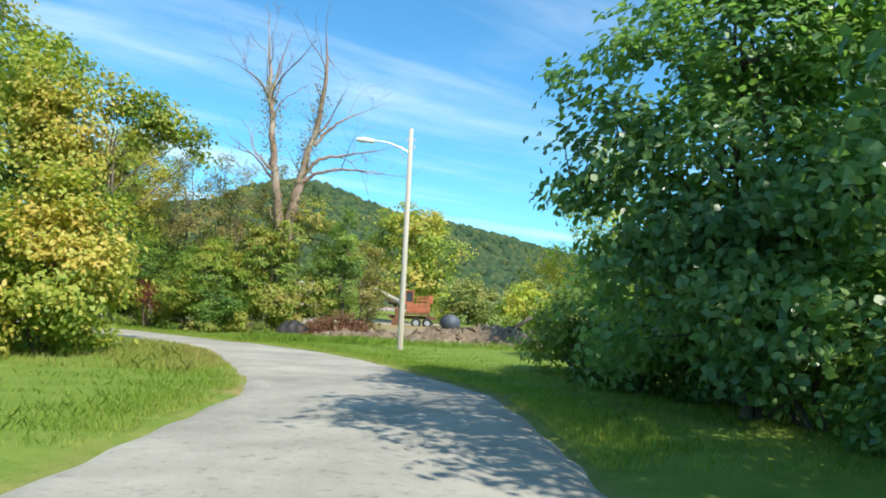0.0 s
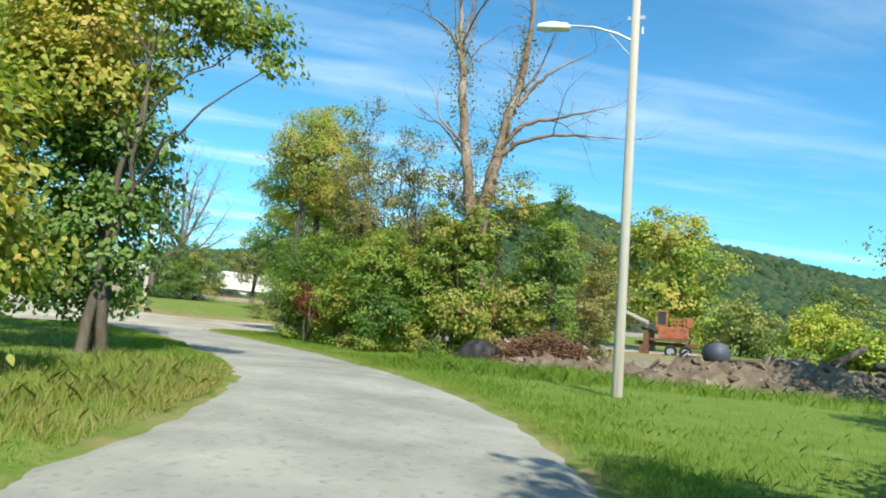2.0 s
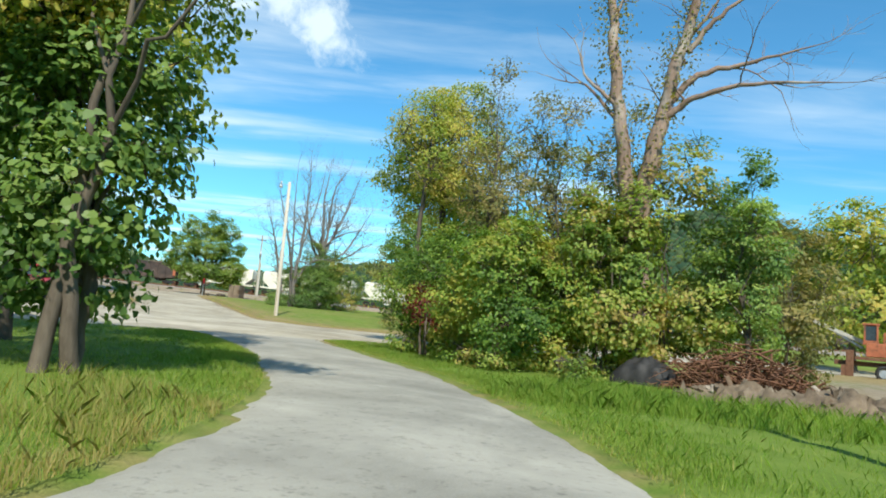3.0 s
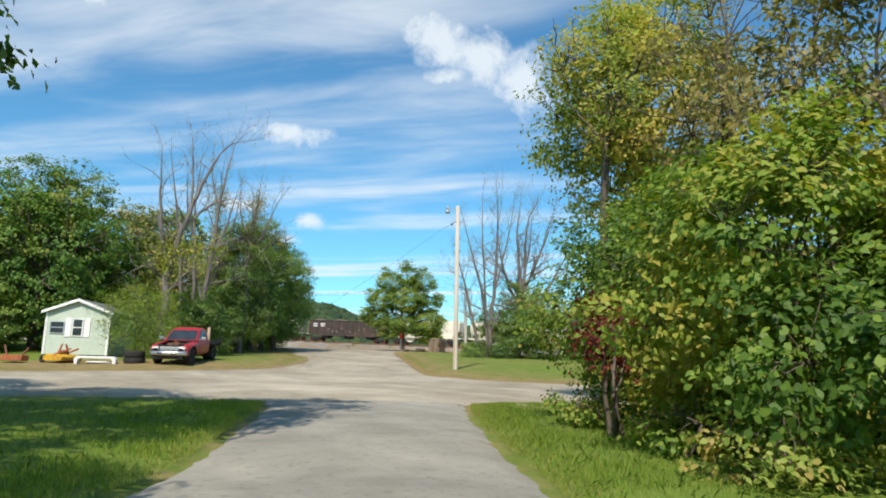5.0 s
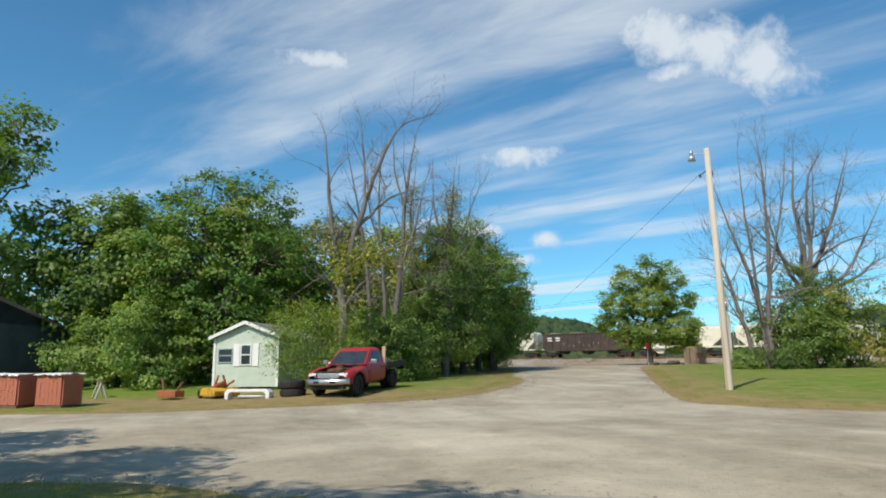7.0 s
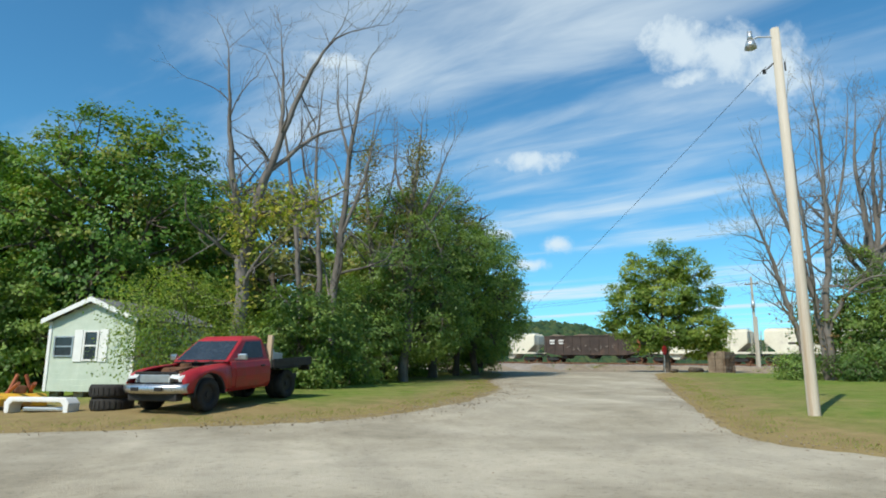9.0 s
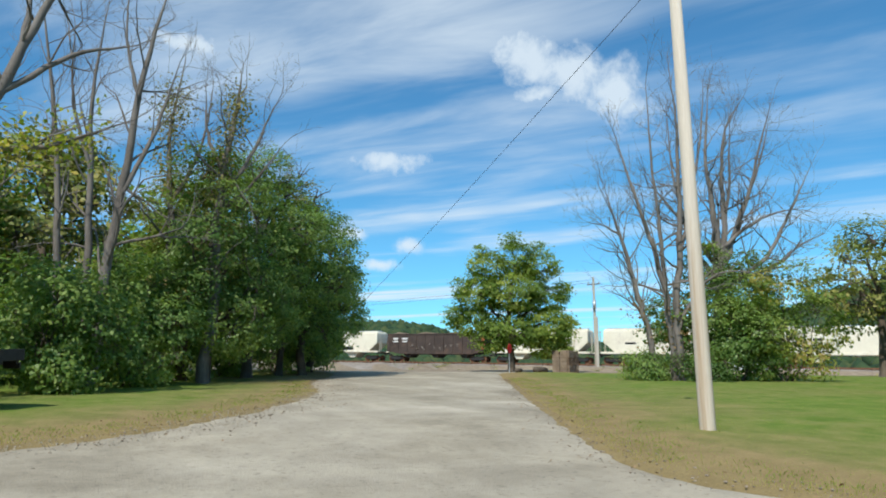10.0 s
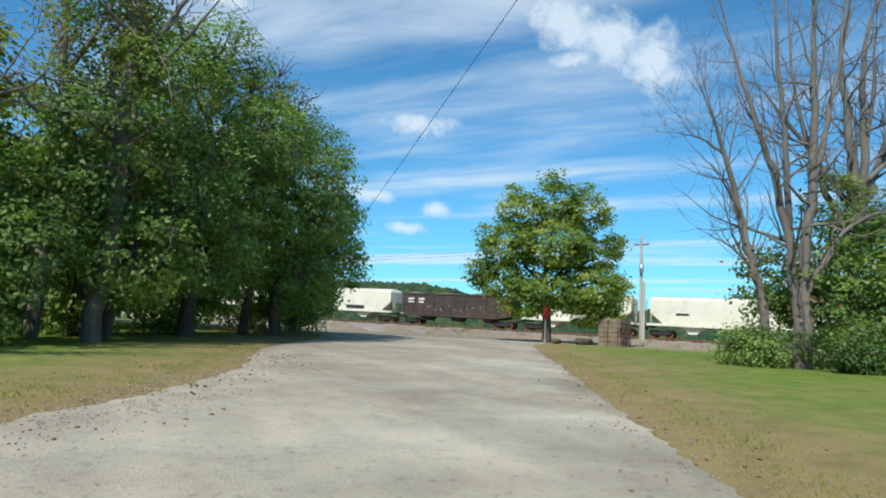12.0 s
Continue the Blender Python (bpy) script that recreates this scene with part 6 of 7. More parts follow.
def make_pickup():
    c = (-46.15, 36.40)
    front, rear = (float(height(c[0] + k * 0.81, c[1] - k * 0.588)) for k in (1.75, -1.75))
    truck = empty("pickup_truck", pose(c[0], c[1], (front + rear) / 2 + 0.06, 0, math.degrees(math.atan2(rear - front, 3.5)), -36.0), "half-dismantled red pickup with its bonnet gone and a black flatbed", "pickup truck")
    # lower cab, with rounded flanks
    bm = bmesh.new()
    ring = [(0.86, 0.42), (0.955, 0.56), (0.985, 0.80), (0.975, 1.02), (0.93, 1.17), (0.88, 1.22)]
    ring = [(-y, z) for y, z in ring] + ring[::-1]
    ends = []
    for x in (-0.84, 0.88):
        ends.append([bm.verts.new((x, y, z)) for y, z in ring])
    for k in range(len(ring)):
        m = (k + 1) % len(ring)
        bm.faces.new((ends[0][k], ends[0][m], ends[1][m], ends[1][k]))
    bm.faces.new(ends[0])
    bm.faces.new(ends[1][::-1])
    bmesh.ops.recalc_face_normals(bm, faces=bm.faces[:])
    cab = part("cab", bm, RED, truck, "red single cab")
    # roof and pillars above the belt line
    bm = bmesh.new()
    low = [(-0.84, -0.90, 1.20), (0.98, -0.90, 1.20), (0.98, 0.90, 1.20), (-0.84, 0.90, 1.20)]
    mid = [(-0.74, -0.755, 1.76), (0.20, -0.74, 1.76), (0.20, 0.74, 1.76), (-0.74, 0.755, 1.76)]
    high = [(-0.64, -0.60, 1.86), (0.02, -0.58, 1.86), (0.02, 0.58, 1.86), (-0.64, 0.60, 1.86)]
    layers = [[bm.verts.new(p) for p in q] for q in (low, mid, high)]
    for a, b in zip(layers, layers[1:]):
        for k in range(4):
            bm.faces.new((a[k], a[(k + 1) % 4], b[(k + 1) % 4], b[k]))
    bm.faces.new(layers[2])
    bm.faces.new(layers[0][::-1])
    bmesh.ops.recalc_face_normals(bm, faces=bm.faces[:])
    es = [e for e in bm.edges if min(v.co.z for v in e.verts) > 1.3 or abs(e.verts[0].co.z - e.verts[1].co.z) > 0.3]
    bmesh.ops.bevel(bm, geom=es, offset=0.035, segments=2, affect="EDGES", profile=0.6)
    part("roof", bm, RED, cab, "red cab roof and pillars")
    bm = pane(bmesh.new(), (low[1], low[2], mid[2], mid[1]), (0.05, 0.06), (0.95, 0.93), 1)
    part("windscreen", bm, GLASS, cab, "dark dusty windscreen")
    bm = pane(bmesh.new(), (low[3], low[0], mid[0], mid[3]), (0.12, 0.2), (0.88, 0.88), 1)
    part("rear_window", bm, GLASS, cab)
    for s, (p, q, r, t) in ((-1, (low[0], low[1], mid[1], mid[0])), (1, (low[2], low[3], mid[3], mid[2]))):
        bm = pane(bmesh.new(), (p, q, r, t), (0.13, 0.08) if s < 0 else (0.22, 0.08), (0.78, 0.90) if s < 0 else (0.87, 0.90), 1)
        part("side_window", bm, GLASS, cab)
        bm = bmesh.new()
        rows = [[(x, s * (y + 0.012), z) for y, z in ((0.952, 0.50), (0.985, 0.80), (0.975, 1.02), (0.935, 1.16))] for x in (-0.60, -0.58, 0.70, 0.72)]
        door = part("door", sheet(bm, rows, 0.02), RED, cab)
        bm = bmesh.new()
        box(bm, (-0.46, s * 1.0, 1.03), (0.17, 0.03, 0.05), 0, 0.01)
        part("handle", bm, BLACK, door, "black door handle")
        bm = bmesh.new()
        box(bm, (0.66, s * 1.14, 1.31), (0.09, 0.25, 0.17), s * 8, 0.035)
        rod(bm, (0.66, s * 0.90, 1.24), (0.66, s * 1.04, 1.29), 0.02)
        part("mirror", bm, CHROME, truck, "bright chrome wing mirror")
        # front wing: high and rounded, dropping to the lamp, cut away over the wheel
        bm = bmesh.new()
        rows = []
        for x, top, out in ((0.90, 1.17, 0.985), (1.15, 1.165, 0.99), (1.32, 1.155, 1.0), (1.5, 1.145, 1.01), (1.75, 1.13, 1.015), (2.0, 1.105, 1.01), (2.18, 1.08, 1.0), (2.32, 1.05, 0.985), (2.5, 0.99, 0.94), (2.6, 0.90, 0.88)):
            gap = 0.56 ** 2 - (x - 1.75) ** 2
            foot = max(0.50, 0.40 + math.sqrt(gap) if gap > 0 else 0.50)
            foot = min(foot, top - 0.12)
            rows.append([(x, s * 0.66, top - 0.03), (x, s * 0.74, top), (x, s * (out - 0.10), top - 0.02), (x, s * (out - 0.02), top - 0.09), (x, s * out, (top + foot) / 2), (x, s * out, foot + 0.02), (x, s * (out - 0.02), foot)])
        part("front_wing", sheet(bm, rows, 0.02), RED, truck, "red front wing" if s < 0 else "", True)
        bm = bmesh.new()
        rows = [[(2.50 + 0.10 * k, s * y, z) for y, z in ((0.50, 0.78), (0.50, 0.99 - 0.06 * k), (0.86 - 0.05 * k, 0.96 - 0.06 * k), (0.90 - 0.05 * k, 0.80))] for k in (0, 1, 1.6)]
        bm = sheet(bm, rows, 0.02)
        box(bm, (2.02, s * 0.68, 0.86), (0.05, 0.30, 0.13), s * -6, 0.02)
        part("headlight", bm, CLEAR, truck, "clouded headlight")
        for x, wheel_y in ((1.75, 0.84), (-1.75, 0.84), (-1.75, 0.56)):
            bm = bmesh.new()
            ring_wheel(bm, (x, s * wheel_y, 0.42), 0.42, 0.22, 0.27)
            tyre = part("tyre", bm, RUBBER, truck, "worn black tyre", True)
            bm = bmesh.new()
            rod(bm, (x, s * (wheel_y - 0.08), 0.42), (x, s * (wheel_y + 0.07), 0.42), 0.235, None, 18)
            rod(bm, (x, s * (wheel_y + 0.07), 0.42), (x, s * (wheel_y + 0.11), 0.42), 0.08, None, 10)
            part("rim", bm, BLACK, tyre)
        bm = bmesh.new()
        arc = [math.pi * k / 12 for k in range(13)]
        prism(bm, [(1.75 + 0.60 * math.cos(a), 0.40 + 0.60 * math.sin(a)) for a in arc] + [(1.75 + 0.55 * math.cos(a), 0.40 + 0.55 * math.sin(a)) for a in arc[::-1]], s * 0.80, s * 1.005)
        part("wheel_arch", bm, BLACK, truck, "dark wheel arch lining")
        bm = bmesh.new()
        box(bm, (-1.75, s * 0.80, 0.90), (1.15, 0.55, 0.04), 0, 0.01)
        part("mudguard", bm, BLACK, truck)
    # bumper: bright middle, dark wrapped ends
    bm = bmesh.new()
    rows = [[(2.82 - 0.30 * abs(y) ** 3, y, 0.52), (2.86 - 0.30 * abs(y) ** 3, y, 0.60), (2.85 - 0.30 * abs(y) ** 3, y, 0.70), (2.78 - 0.30 * abs(y) ** 3, y, 0.75)] for y in (-0.98, -0.85, -0.6, -0.3, 0, 0.3, 0.6, 0.85, 0.98)]
    bumper = part("bumper", sheet(bm, rows, 0.02), CHROME, truck, "dull chrome front bumper", True)
    for y in (-0.36, 0.36):
        bm = bmesh.new()
        box(bm, (2.85, y, 0.63), (0.03, 0.24, 0.09), 0, 0.01)
        part("air_slot", bm, BLACK, bumper)
    bm = bmesh.new()
    box(bm, (2.55, 0, 0.42), (0.24, 1.5, 0.18), 0, 0.03)
    rod(bm, (2.7, -0.3, 0.45), (2.3, -0.75, 0.22), 0.025)
    part("crossmember", bm, BLACK, truck, "black crossmember with a hanging strut")
    # radiator panel and open engine bay
    bm = bmesh.new()
    box(bm, (2.58, 0.02, 0.86), (0.06, 0.92, 0.20), 0, 0.02)
    part("radiator_panel", bm, GALV, truck, "grey plastic radiator panel")
    bm = bmesh.new()
    box(bm, (2.52, 0, 1.0), (0.08, 1.3, 0.06), 0, 0.01)
    box(bm, (2.46, 0, 0.88), (0.08, 0.9, 0.24), 0, 0.01)
    part("radiator", bm, BLACK, truck, "dark radiator support")
    bm = bmesh.new()
    box(bm, (1.7, 0, 0.72), (1.6, 1.3, 0.1))
    box(bm, (0.91, 0, 0.98), (0.06, 1.7, 0.44), 0, 0.01)
    part("engine_bay", bm, BLACK, truck, "black engine bay tray")
    bm = bmesh.new()
    box(bm, (1.55, 0, 0.92), (0.75, 0.5, 0.34), 0, 0.04)
    for s in (-1, 1):
        box(bm, (1.55, s * 0.3, 1.0), (0.7, 0.16, 0.14), 0, 0.03, (s * 35, 0, 0))
    rod(bm, (1.5, 0, 1.05), (1.5, 0, 1.18), 0.16, 0.14, 16)
    rod(bm, (2.0, -0.15, 0.95), (2.06, -0.15, 0.95), 0.16, None, 16)
    rod(bm, (1.7, 0.35, 1.1), (2.4, 0.3, 1.0), 0.03)
    part("engine", bm, RUST, truck, "grimy engine standing open")
    bm = bmesh.new()
    box(bm, (1.15, 0.52, 1.05), (0.28, 0.2, 0.2), 0, 0.02)
    part("battery", bm, BLACK, truck)
    bm = bmesh.new()
    box(bm, (0.95, 0, 1.19), (0.16, 1.6, 0.03), 0, 0.01)
    for y in (-0.55, -0.1, 0.4):
        box(bm, (1.0, y, 1.21), (0.06, 0.10, 0.03), 0, 0.01)
    part("cowl", bm, BLACK, truck, "black windscreen cowl")
    # flatbed
    bm = bmesh.new()
    box(bm, (-1.98, 0, 0.98), (2.05, 2.05, 0.10), 0, 0.01)
    for k in range(5):
        box(bm, (-1.1 - 0.45 * k, 0, 0.90), (0.08, 1.9, 0.08))
    bed = part("flatbed", bm, BLACK, truck, "black steel flatbed")
    bm = bmesh.new()
    box(bm, (-1.0, 0, 1.32), (0.05, 1.75, 0.62), 0, 0.01)
    part("headboard", bm, BLACK, bed)
    bm = bmesh.new()
    box(bm, (-0.97, 0.86, 1.40), (0.10, 0.16, 0.95), 0, 0.01, (0, -8, 0))
    part("upright_plank", bm, PLANK, bed, "bare tan plank upright behind the cab")
    for s in (-1, 1):
        bm = bmesh.new()
        box(bm, (-1.98, s * 1.0, 1.10), (2.05, 0.05, 0.16), 0, 0.01)
        part("side_rail", bm, BLACK, bed)
        bm = bmesh.new()
        box(bm, (-2.98, s * 0.75, 0.82), (0.05, 0.4, 0.14), 0, 0.01)
        part("tail_lamp_bracket", bm, BLACK, bed)
    bm = bmesh.new()
    for s in (-1, 1):
        box(bm, (-0.4, s * 0.42, 0.58), (5.2, 0.09, 0.17), 0, 0.01)
    for x in (-2.6, -1.2, 0.6, 2.0):
        box(bm, (x, 0, 0.58), (0.09, 0.84, 0.12))
    rod(bm, (-1.75, -0.8, 0.42), (-1.75, 0.8, 0.42), 0.07)
    rod(bm, (1.75, -0.8, 0.42), (1.75, 0.8, 0.42), 0.06)
    part("chassis", bm, BLACK, truck, "black ladder chassis and axles")
    return truck


PLANK = mottled("bare_plank", (0.34, 0.24, 0.15), (0.52, 0.40, 0.28), 2.0, 26, 0.85, 0, 0.3, stretch=(2, 2, 0.2))
truck = make_pickup()


def truck_load():
    m = truck.matrix_basis
    p = m @ Vector((-1.75, 0.3, 1.03))
    bm = bmesh.new()
    box(bm, (0, 0, 0.16), (0.9, 0.55, 0.32), 0, 0.04)
    box(bm, (0.1, 0, 0.36), (0.4, 0.3, 0.14), 12, 0.03)
    ob = part("engine_block", bm, GALV, None)
    ob.matrix_basis = Matrix.Translation(p) @ Matrix.Rotation(radians(-20), 4, "Z")
    tagged(ob, "grey metal machine part lying on the flatbed", "scrap metal")
    bm = bmesh.new()
    ring_wheel(bm, (0, 0, 0.12), 0.38, 0.2, 0.24, "z")
    tyre = part("loose_tyre", bm, RUBBER, None, "", True)
    tyre.matrix_basis = Matrix.Translation(m @ Vector((-2.45, -0.35, 1.03)))
    tagged(tyre, "black tyre lying flat on the truck's bed", "tyre")


truck_load()


def on_ground(x, y, dz=0.0, turn=0.0):
    return pose(x, y, float(height(x, y)) + dz, 0, 0, turn)


def tyre_stack(x, y, r, w, n, label):
    for k in range(n):
        t = empty("loose_tyre", on_ground(x + 0.03 * k, y - 0.04 * k, 0.03 + w * k), label, "tyre", "stacked tyres")
        bm = bmesh.new()
        ring_wheel(bm, (0, 0, w / 2), r, r * 0.58, w, "z", 26)
        part("casing", bm, RUBBER, t, "", True)
        bm = bmesh.new()
        for i in range(26):
            a = 2 * math.pi * i / 26
            box(bm, (r * math.cos(a), r * math.sin(a), w / 2), (0.03, 0.06, w * 0.55), math.degrees(a))
        part("tread", bm, RUBBER, t)


tyre_stack(-45.7, 33.65, 0.52, 0.34, 2, "large worn black tyre stacked on another")


def yard_things():
    t = empty("plastic_bumper", on_ground(-46.1, 31.9, 0.03, 60), "white plastic bumper cover lying on the grass", "car part")
    bm = bmesh.new()
    out = [(-1.0, 0.0), (-1.02, 0.28), (-0.9, 0.42), (0.9, 0.42), (1.02, 0.28), (1.0, 0.0), (0.86, 0.0), (0.84, 0.22), (0.74, 0.30), (-0.74, 0.30), (-0.84, 0.22), (-0.86, 0.0)]
    prism(bm, out, -0.2, 0.2, 0.03)
    part("shell", bm, WHITE, t, "curved white shell")
    bm = bmesh.new()
    box(bm, (0.2, 0.05, 0.12), (1.3, 0.3, 0.1), 6, 0.03)
    part("insert", bm, GALV, t)
    t = empty("rotary_mower", on_ground(-48.4, 30.7, 0.03, 25), "rusty yellow and orange tractor mower in the weeds", "mower")
    bm = bmesh.new()
    prism(bm, [(-0.75, 0.12), (-0.8, 0.34), (-0.45, 0.46), (0.45, 0.46), (0.8, 0.34), (0.75, 0.12)], -0.6, 0.6, 0.04)
    part("deck", bm, YELLOW, t, "yellow mower deck")
    bm = bmesh.new()
    rod(bm, (-0.5, 0.3, 0.4), (0.9, 0.2, 0.75), 0.05)
    rod(bm, (-0.5, -0.3, 0.4), (0.9, -0.2, 0.75), 0.05)
    rod(bm, (0.0, -0.3, 0.45), (0.0, -0.1, 1.0), 0.05)
    rod(bm, (0.0, 0.3, 0.45), (0.0, 0.1, 1.0), 0.05)
    part("hitch_frame", bm, ORANGE, t, "rusty orange hitch frame")
    bm = bmesh.new()
    box(bm, (0, 0, 0.56), (0.34, 0.3, 0.24), 0, 0.04)
    part("gearbox", bm, RUST, t)
    for s in (-0.5, 0.5):
        bm = bmesh.new()
        ring_wheel(bm, (-0.95, s, 0.2), 0.2, 0.08, 0.12)
        part("wheel", bm, RUBBER, t, "", True)
    t = empty("scrap_machine", on_ground(-49.2, 28.6, 0.02, 40), "orange-red rusty machine frame in the grass", "scrap metal")
    bm = bmesh.new()
    box(bm, (0, 0, 0.3), (1.3, 0.5, 0.3), 0, 0.04)
    part("frame", bm, ORANGE, t)
    for a, b in (((-0.5, 0, 0.4), (-0.8, 0.1, 0.95)), ((0.4, 0, 0.4), (0.7, 0.1, 0.8))):
        part("lever", rod(bmesh.new(), a, b, 0.05), RUST, t)
    t = empty("sawhorse", on_ground(-52.2, 25.2, 0.0, 20), "pale wooden sawhorse at the wood's edge", "sawhorse")
    for s in (-0.45, 0.45):
        for d in (-0.25, 0.25):
            bm = bmesh.new()
            rod(bm, (s, d, 0), (s * 0.9, 0, 0.8), 0.045)
            part("leg", bm, PALE_POLE, t)
    bm = bmesh.new()
    box(bm, (0, 0, 0.82), (1.2, 0.1, 0.12))
    part("beam", bm, BROWN, t)


yard_things()


def brick_pallet(x, y, turn, nx, nz):
    t = empty("brick_stack", on_ground(x, y, 0.03, turn), "stack of red bricks on a pallet with a torn pale cover", "brick stack", "brick stacks by the barn")
    bm = bmesh.new()
    box(bm, (0, 0, 0.06), (1.25, 1.1, 0.12))
    part("pallet", bm, BROWN, t)
    bm = bmesh.new()
    box(bm, (0, 0, 0.70), (1.16, 1.0, 1.14))
    part("core", bm, BRICK, t, "bricks in the middle of the stack")
    me = None
    rng = random.Random(int(x * 7))
    for face in range(3):
        for k in range(nz):
            for i in range(nx):
                if me is None:
                    bm = bmesh.new()
                    box(bm, (0, 0, 0), (0.19, 0.09, 0.088), 0, 0.006)
                    b = part("brick", bm, BRICK, t)
                    me = b.data
                else:
                    b = hang(new("brick", me), t)
                o = -0.5 + (i + 0.5) * 1.16 / nx - 0.08
                zz = 0.18 + k * 0.096
                jit = rng.uniform(-0.012, 0.012)
                b.matrix_basis = pose(o, -0.52 + jit, zz, 0, 0, rng.uniform(-2, 2)) if face == 0 else pose(0.6 + jit, o * 0.85, zz, 0, 0, 90) if face == 1 else pose(-0.6 + jit, o * 0.85, zz, 0, 0, 90)
    bm = bmesh.new()
    bmesh.ops.create_grid(bm, x_segments=10, y_segments=10, size=0.68, matrix=Matrix.Translation((0, 0, 1.34)))
    for v in bm.verts:
        v.co.z += rng.uniform(-0.03, 0.05) - 0.25 * max(0, abs(v.co.y) - 0.5)
    r = bmesh.ops.solidify(bm, geom=bm.faces[:], thickness=0.012)
    part("cover", bm, WHITE, t, "torn pale sheet")


brick_pallet(-47.4, 24.6, 60, 6, 12)
brick_pallet(-48.2, 22.9, 56, 6, 12)
brick_pallet(-49.3, 21.4, 64, 6, 12)


def make_barn():
    barn = empty("barn", pose(-63.0, 11.4, float(height(-63.0, 11.4)), 0, 0, 60), "dark blue-grey metal barn with a pale roof under the trees", "barn")
    w, d = 8.0, 5.0
    bm = bmesh.new()
    prism(bm, [(-w, 0), (-w, 3.9), (w, 3.9), (w, 0)], -d, d)
    part("wall", bm, DARKWALL, barn, "dark ribbed metal wall")
    for k in range(30):
        bm = bmesh.new()
        box(bm, (-w + 0.3 + k * 0.53, -d - 0.015, 1.95), (0.06, 0.03, 3.8))
        part("wall_rib", bm, DARKWALL, barn)
    for s in (-1, 1):
        bm = bmesh.new()
        v = [bm.verts.new(p) for p in ((-w - 0.4, 0, 5.3), (w + 0.4, 0, 5.3), (w + 0.4, s * (d + 0.6), 3.78), (-w - 0.4, s * (d + 0.6), 3.78))]
        bm.faces.new(v)
        bmesh.ops.solidify(bm, geom=bm.faces[:], thickness=0.08)
        part("roof", bm, TINROOF, barn, "pale metal roof slope")
    for sx in (-1, 1):
        bm = bmesh.new()
        v0 = [(sx * w, -d, 3.9), (sx * w, d, 3.9), (sx * w, 0, 5.25)]
        bm.faces.new([bm.verts.new(p) for p in v0])
        bmesh.ops.solidify(bm, geom=bm.faces[:], thickness=0.06)
        part("gable", bm, DARKWALL, barn)
    bm = bmesh.new()
    box(bm, (2.5, -d - 0.05, 1.7), (3.0, 0.08, 3.4))
    part("door", bm, BLACK, barn, "dark sliding door")


make_barn()


# ---- things by the railway end ----
def railway_end():
    sx, sy = P(95.5, 22.6)
    t = empty("stop_sign", on_ground(sx, sy, 0, 122), "red stop sign seen beside the round tree", "road sign")
    bm = bmesh.new()
    rod(bm, (0, 0, -0.2), (0, 0, 2.05), 0.035, None, 8)
    part("post", bm, GALV, t)
    bm = bmesh.new()
    bmesh.ops.create_cone(bm, cap_ends=True, segments=8, radius1=0.37, radius2=0.37, depth=0.02, matrix=Matrix.Translation((0, -0.05, 1.70)) @ Matrix.Rotation(radians(90), 4, "X") @ Matrix.Rotation(radians(22.5), 4, "Z"))
    plate = part("plate", bm, SIGNRED, t, "red eight-sided plate")
    bm = bmesh.new()
    bmesh.ops.create_cone(bm, cap_ends=True, segments=8, radius1=0.345, radius2=0.345, depth=0.012, matrix=Matrix.Translation((0, -0.062, 1.70)) @ Matrix.Rotation(radians(90), 4, "X") @ Matrix.Rotation(radians(22.5), 4, "Z"))
    part("field", bm, SIGNRED, plate)
    bx, by = P(98.3, 27.0)
    t = empty("stone_pier", on_ground(bx, by, 0, 120), "square brown pier of rough stone blocks", "stone pier")
    rng = random.Random(8)
    bm = bmesh.new()
    box(bm, (0, 0, 0.82), (1.8, 1.2, 1.64))
    part("core", bm, RUBBLE, t, "dark stone core")
    for row in range(6):
        n = 4 + row % 2
        for i in range(n):
            bm = bmesh.new()
            wd = 2.0 / n
            box(bm, (-1.0 + wd * (i + 0.5), -0.62 + rng.uniform(-0.03, 0.03), 0.14 + row * 0.275), (wd * 0.94, 0.16, 0.255), rng.uniform(-2, 2), 0.02)
            part("stone", bm, RUBBLE if rng.random() < 0.45 else BROWN, t)
        for i in range(2):
            bm = bmesh.new()
            box(bm, (-0.98, -0.28 + 0.6 * i, 0.14 + row * 0.275), (0.16, 0.56, 0.255), rng.uniform(-2, 2), 0.02)
            part("stone", bm, RUBBLE, t)
    for s, l, r, ln, turn in ((96.2, 24.9, 0.22, 1.7, 118), (96.0, 23.3, 0.16, 1.2, 130)):
        x, y = P(s, l)
        m = on_ground(x, y, r * 0.95, turn)
        lg = empty("log", m, "dark cut log lying at the lawn's edge", "log", "logs at the lawn edge")
        bm = bmesh.new()
        rod(bm, (-ln / 2, 0, 0), (ln / 2, 0, 0), r, r * 0.9, 12)
        part("bark_cylinder", bm, BARK, lg, "", True)
        bm = bmesh.new()
        rod(bm, (ln / 2, 0, 0), (ln / 2 + 0.006, 0, 0), r * 0.8, r * 0.78, 12)
        part("cut_end", bm, PALE_BARK, lg)
    x, y = P(85.8, 38.0)
    bm = bmesh.new()
    box(bm, (0, 0, 0.12), (2.4, 1.2, 0.30), 0, 0.03)
    ob = part("concrete_slab", bm, CONCRETE, None)
    ob.matrix_basis = on_ground(x, y, 0, 120)
    tagged(ob, "low pale concrete slab on the lawn", "slab")
    x, y = P(98.3, 7.7)
    bm = bmesh.new()
    rod(bm, (0, 0, -0.3), (0.05, 0, 3.2), 0.13, 0.11, 10)
    ob = part("wooden_post", bm, BARK, None)
    ob.matrix_basis = on_ground(x, y)
    tagged(ob, "short dark wooden post under the trees", "post")


railway_end()


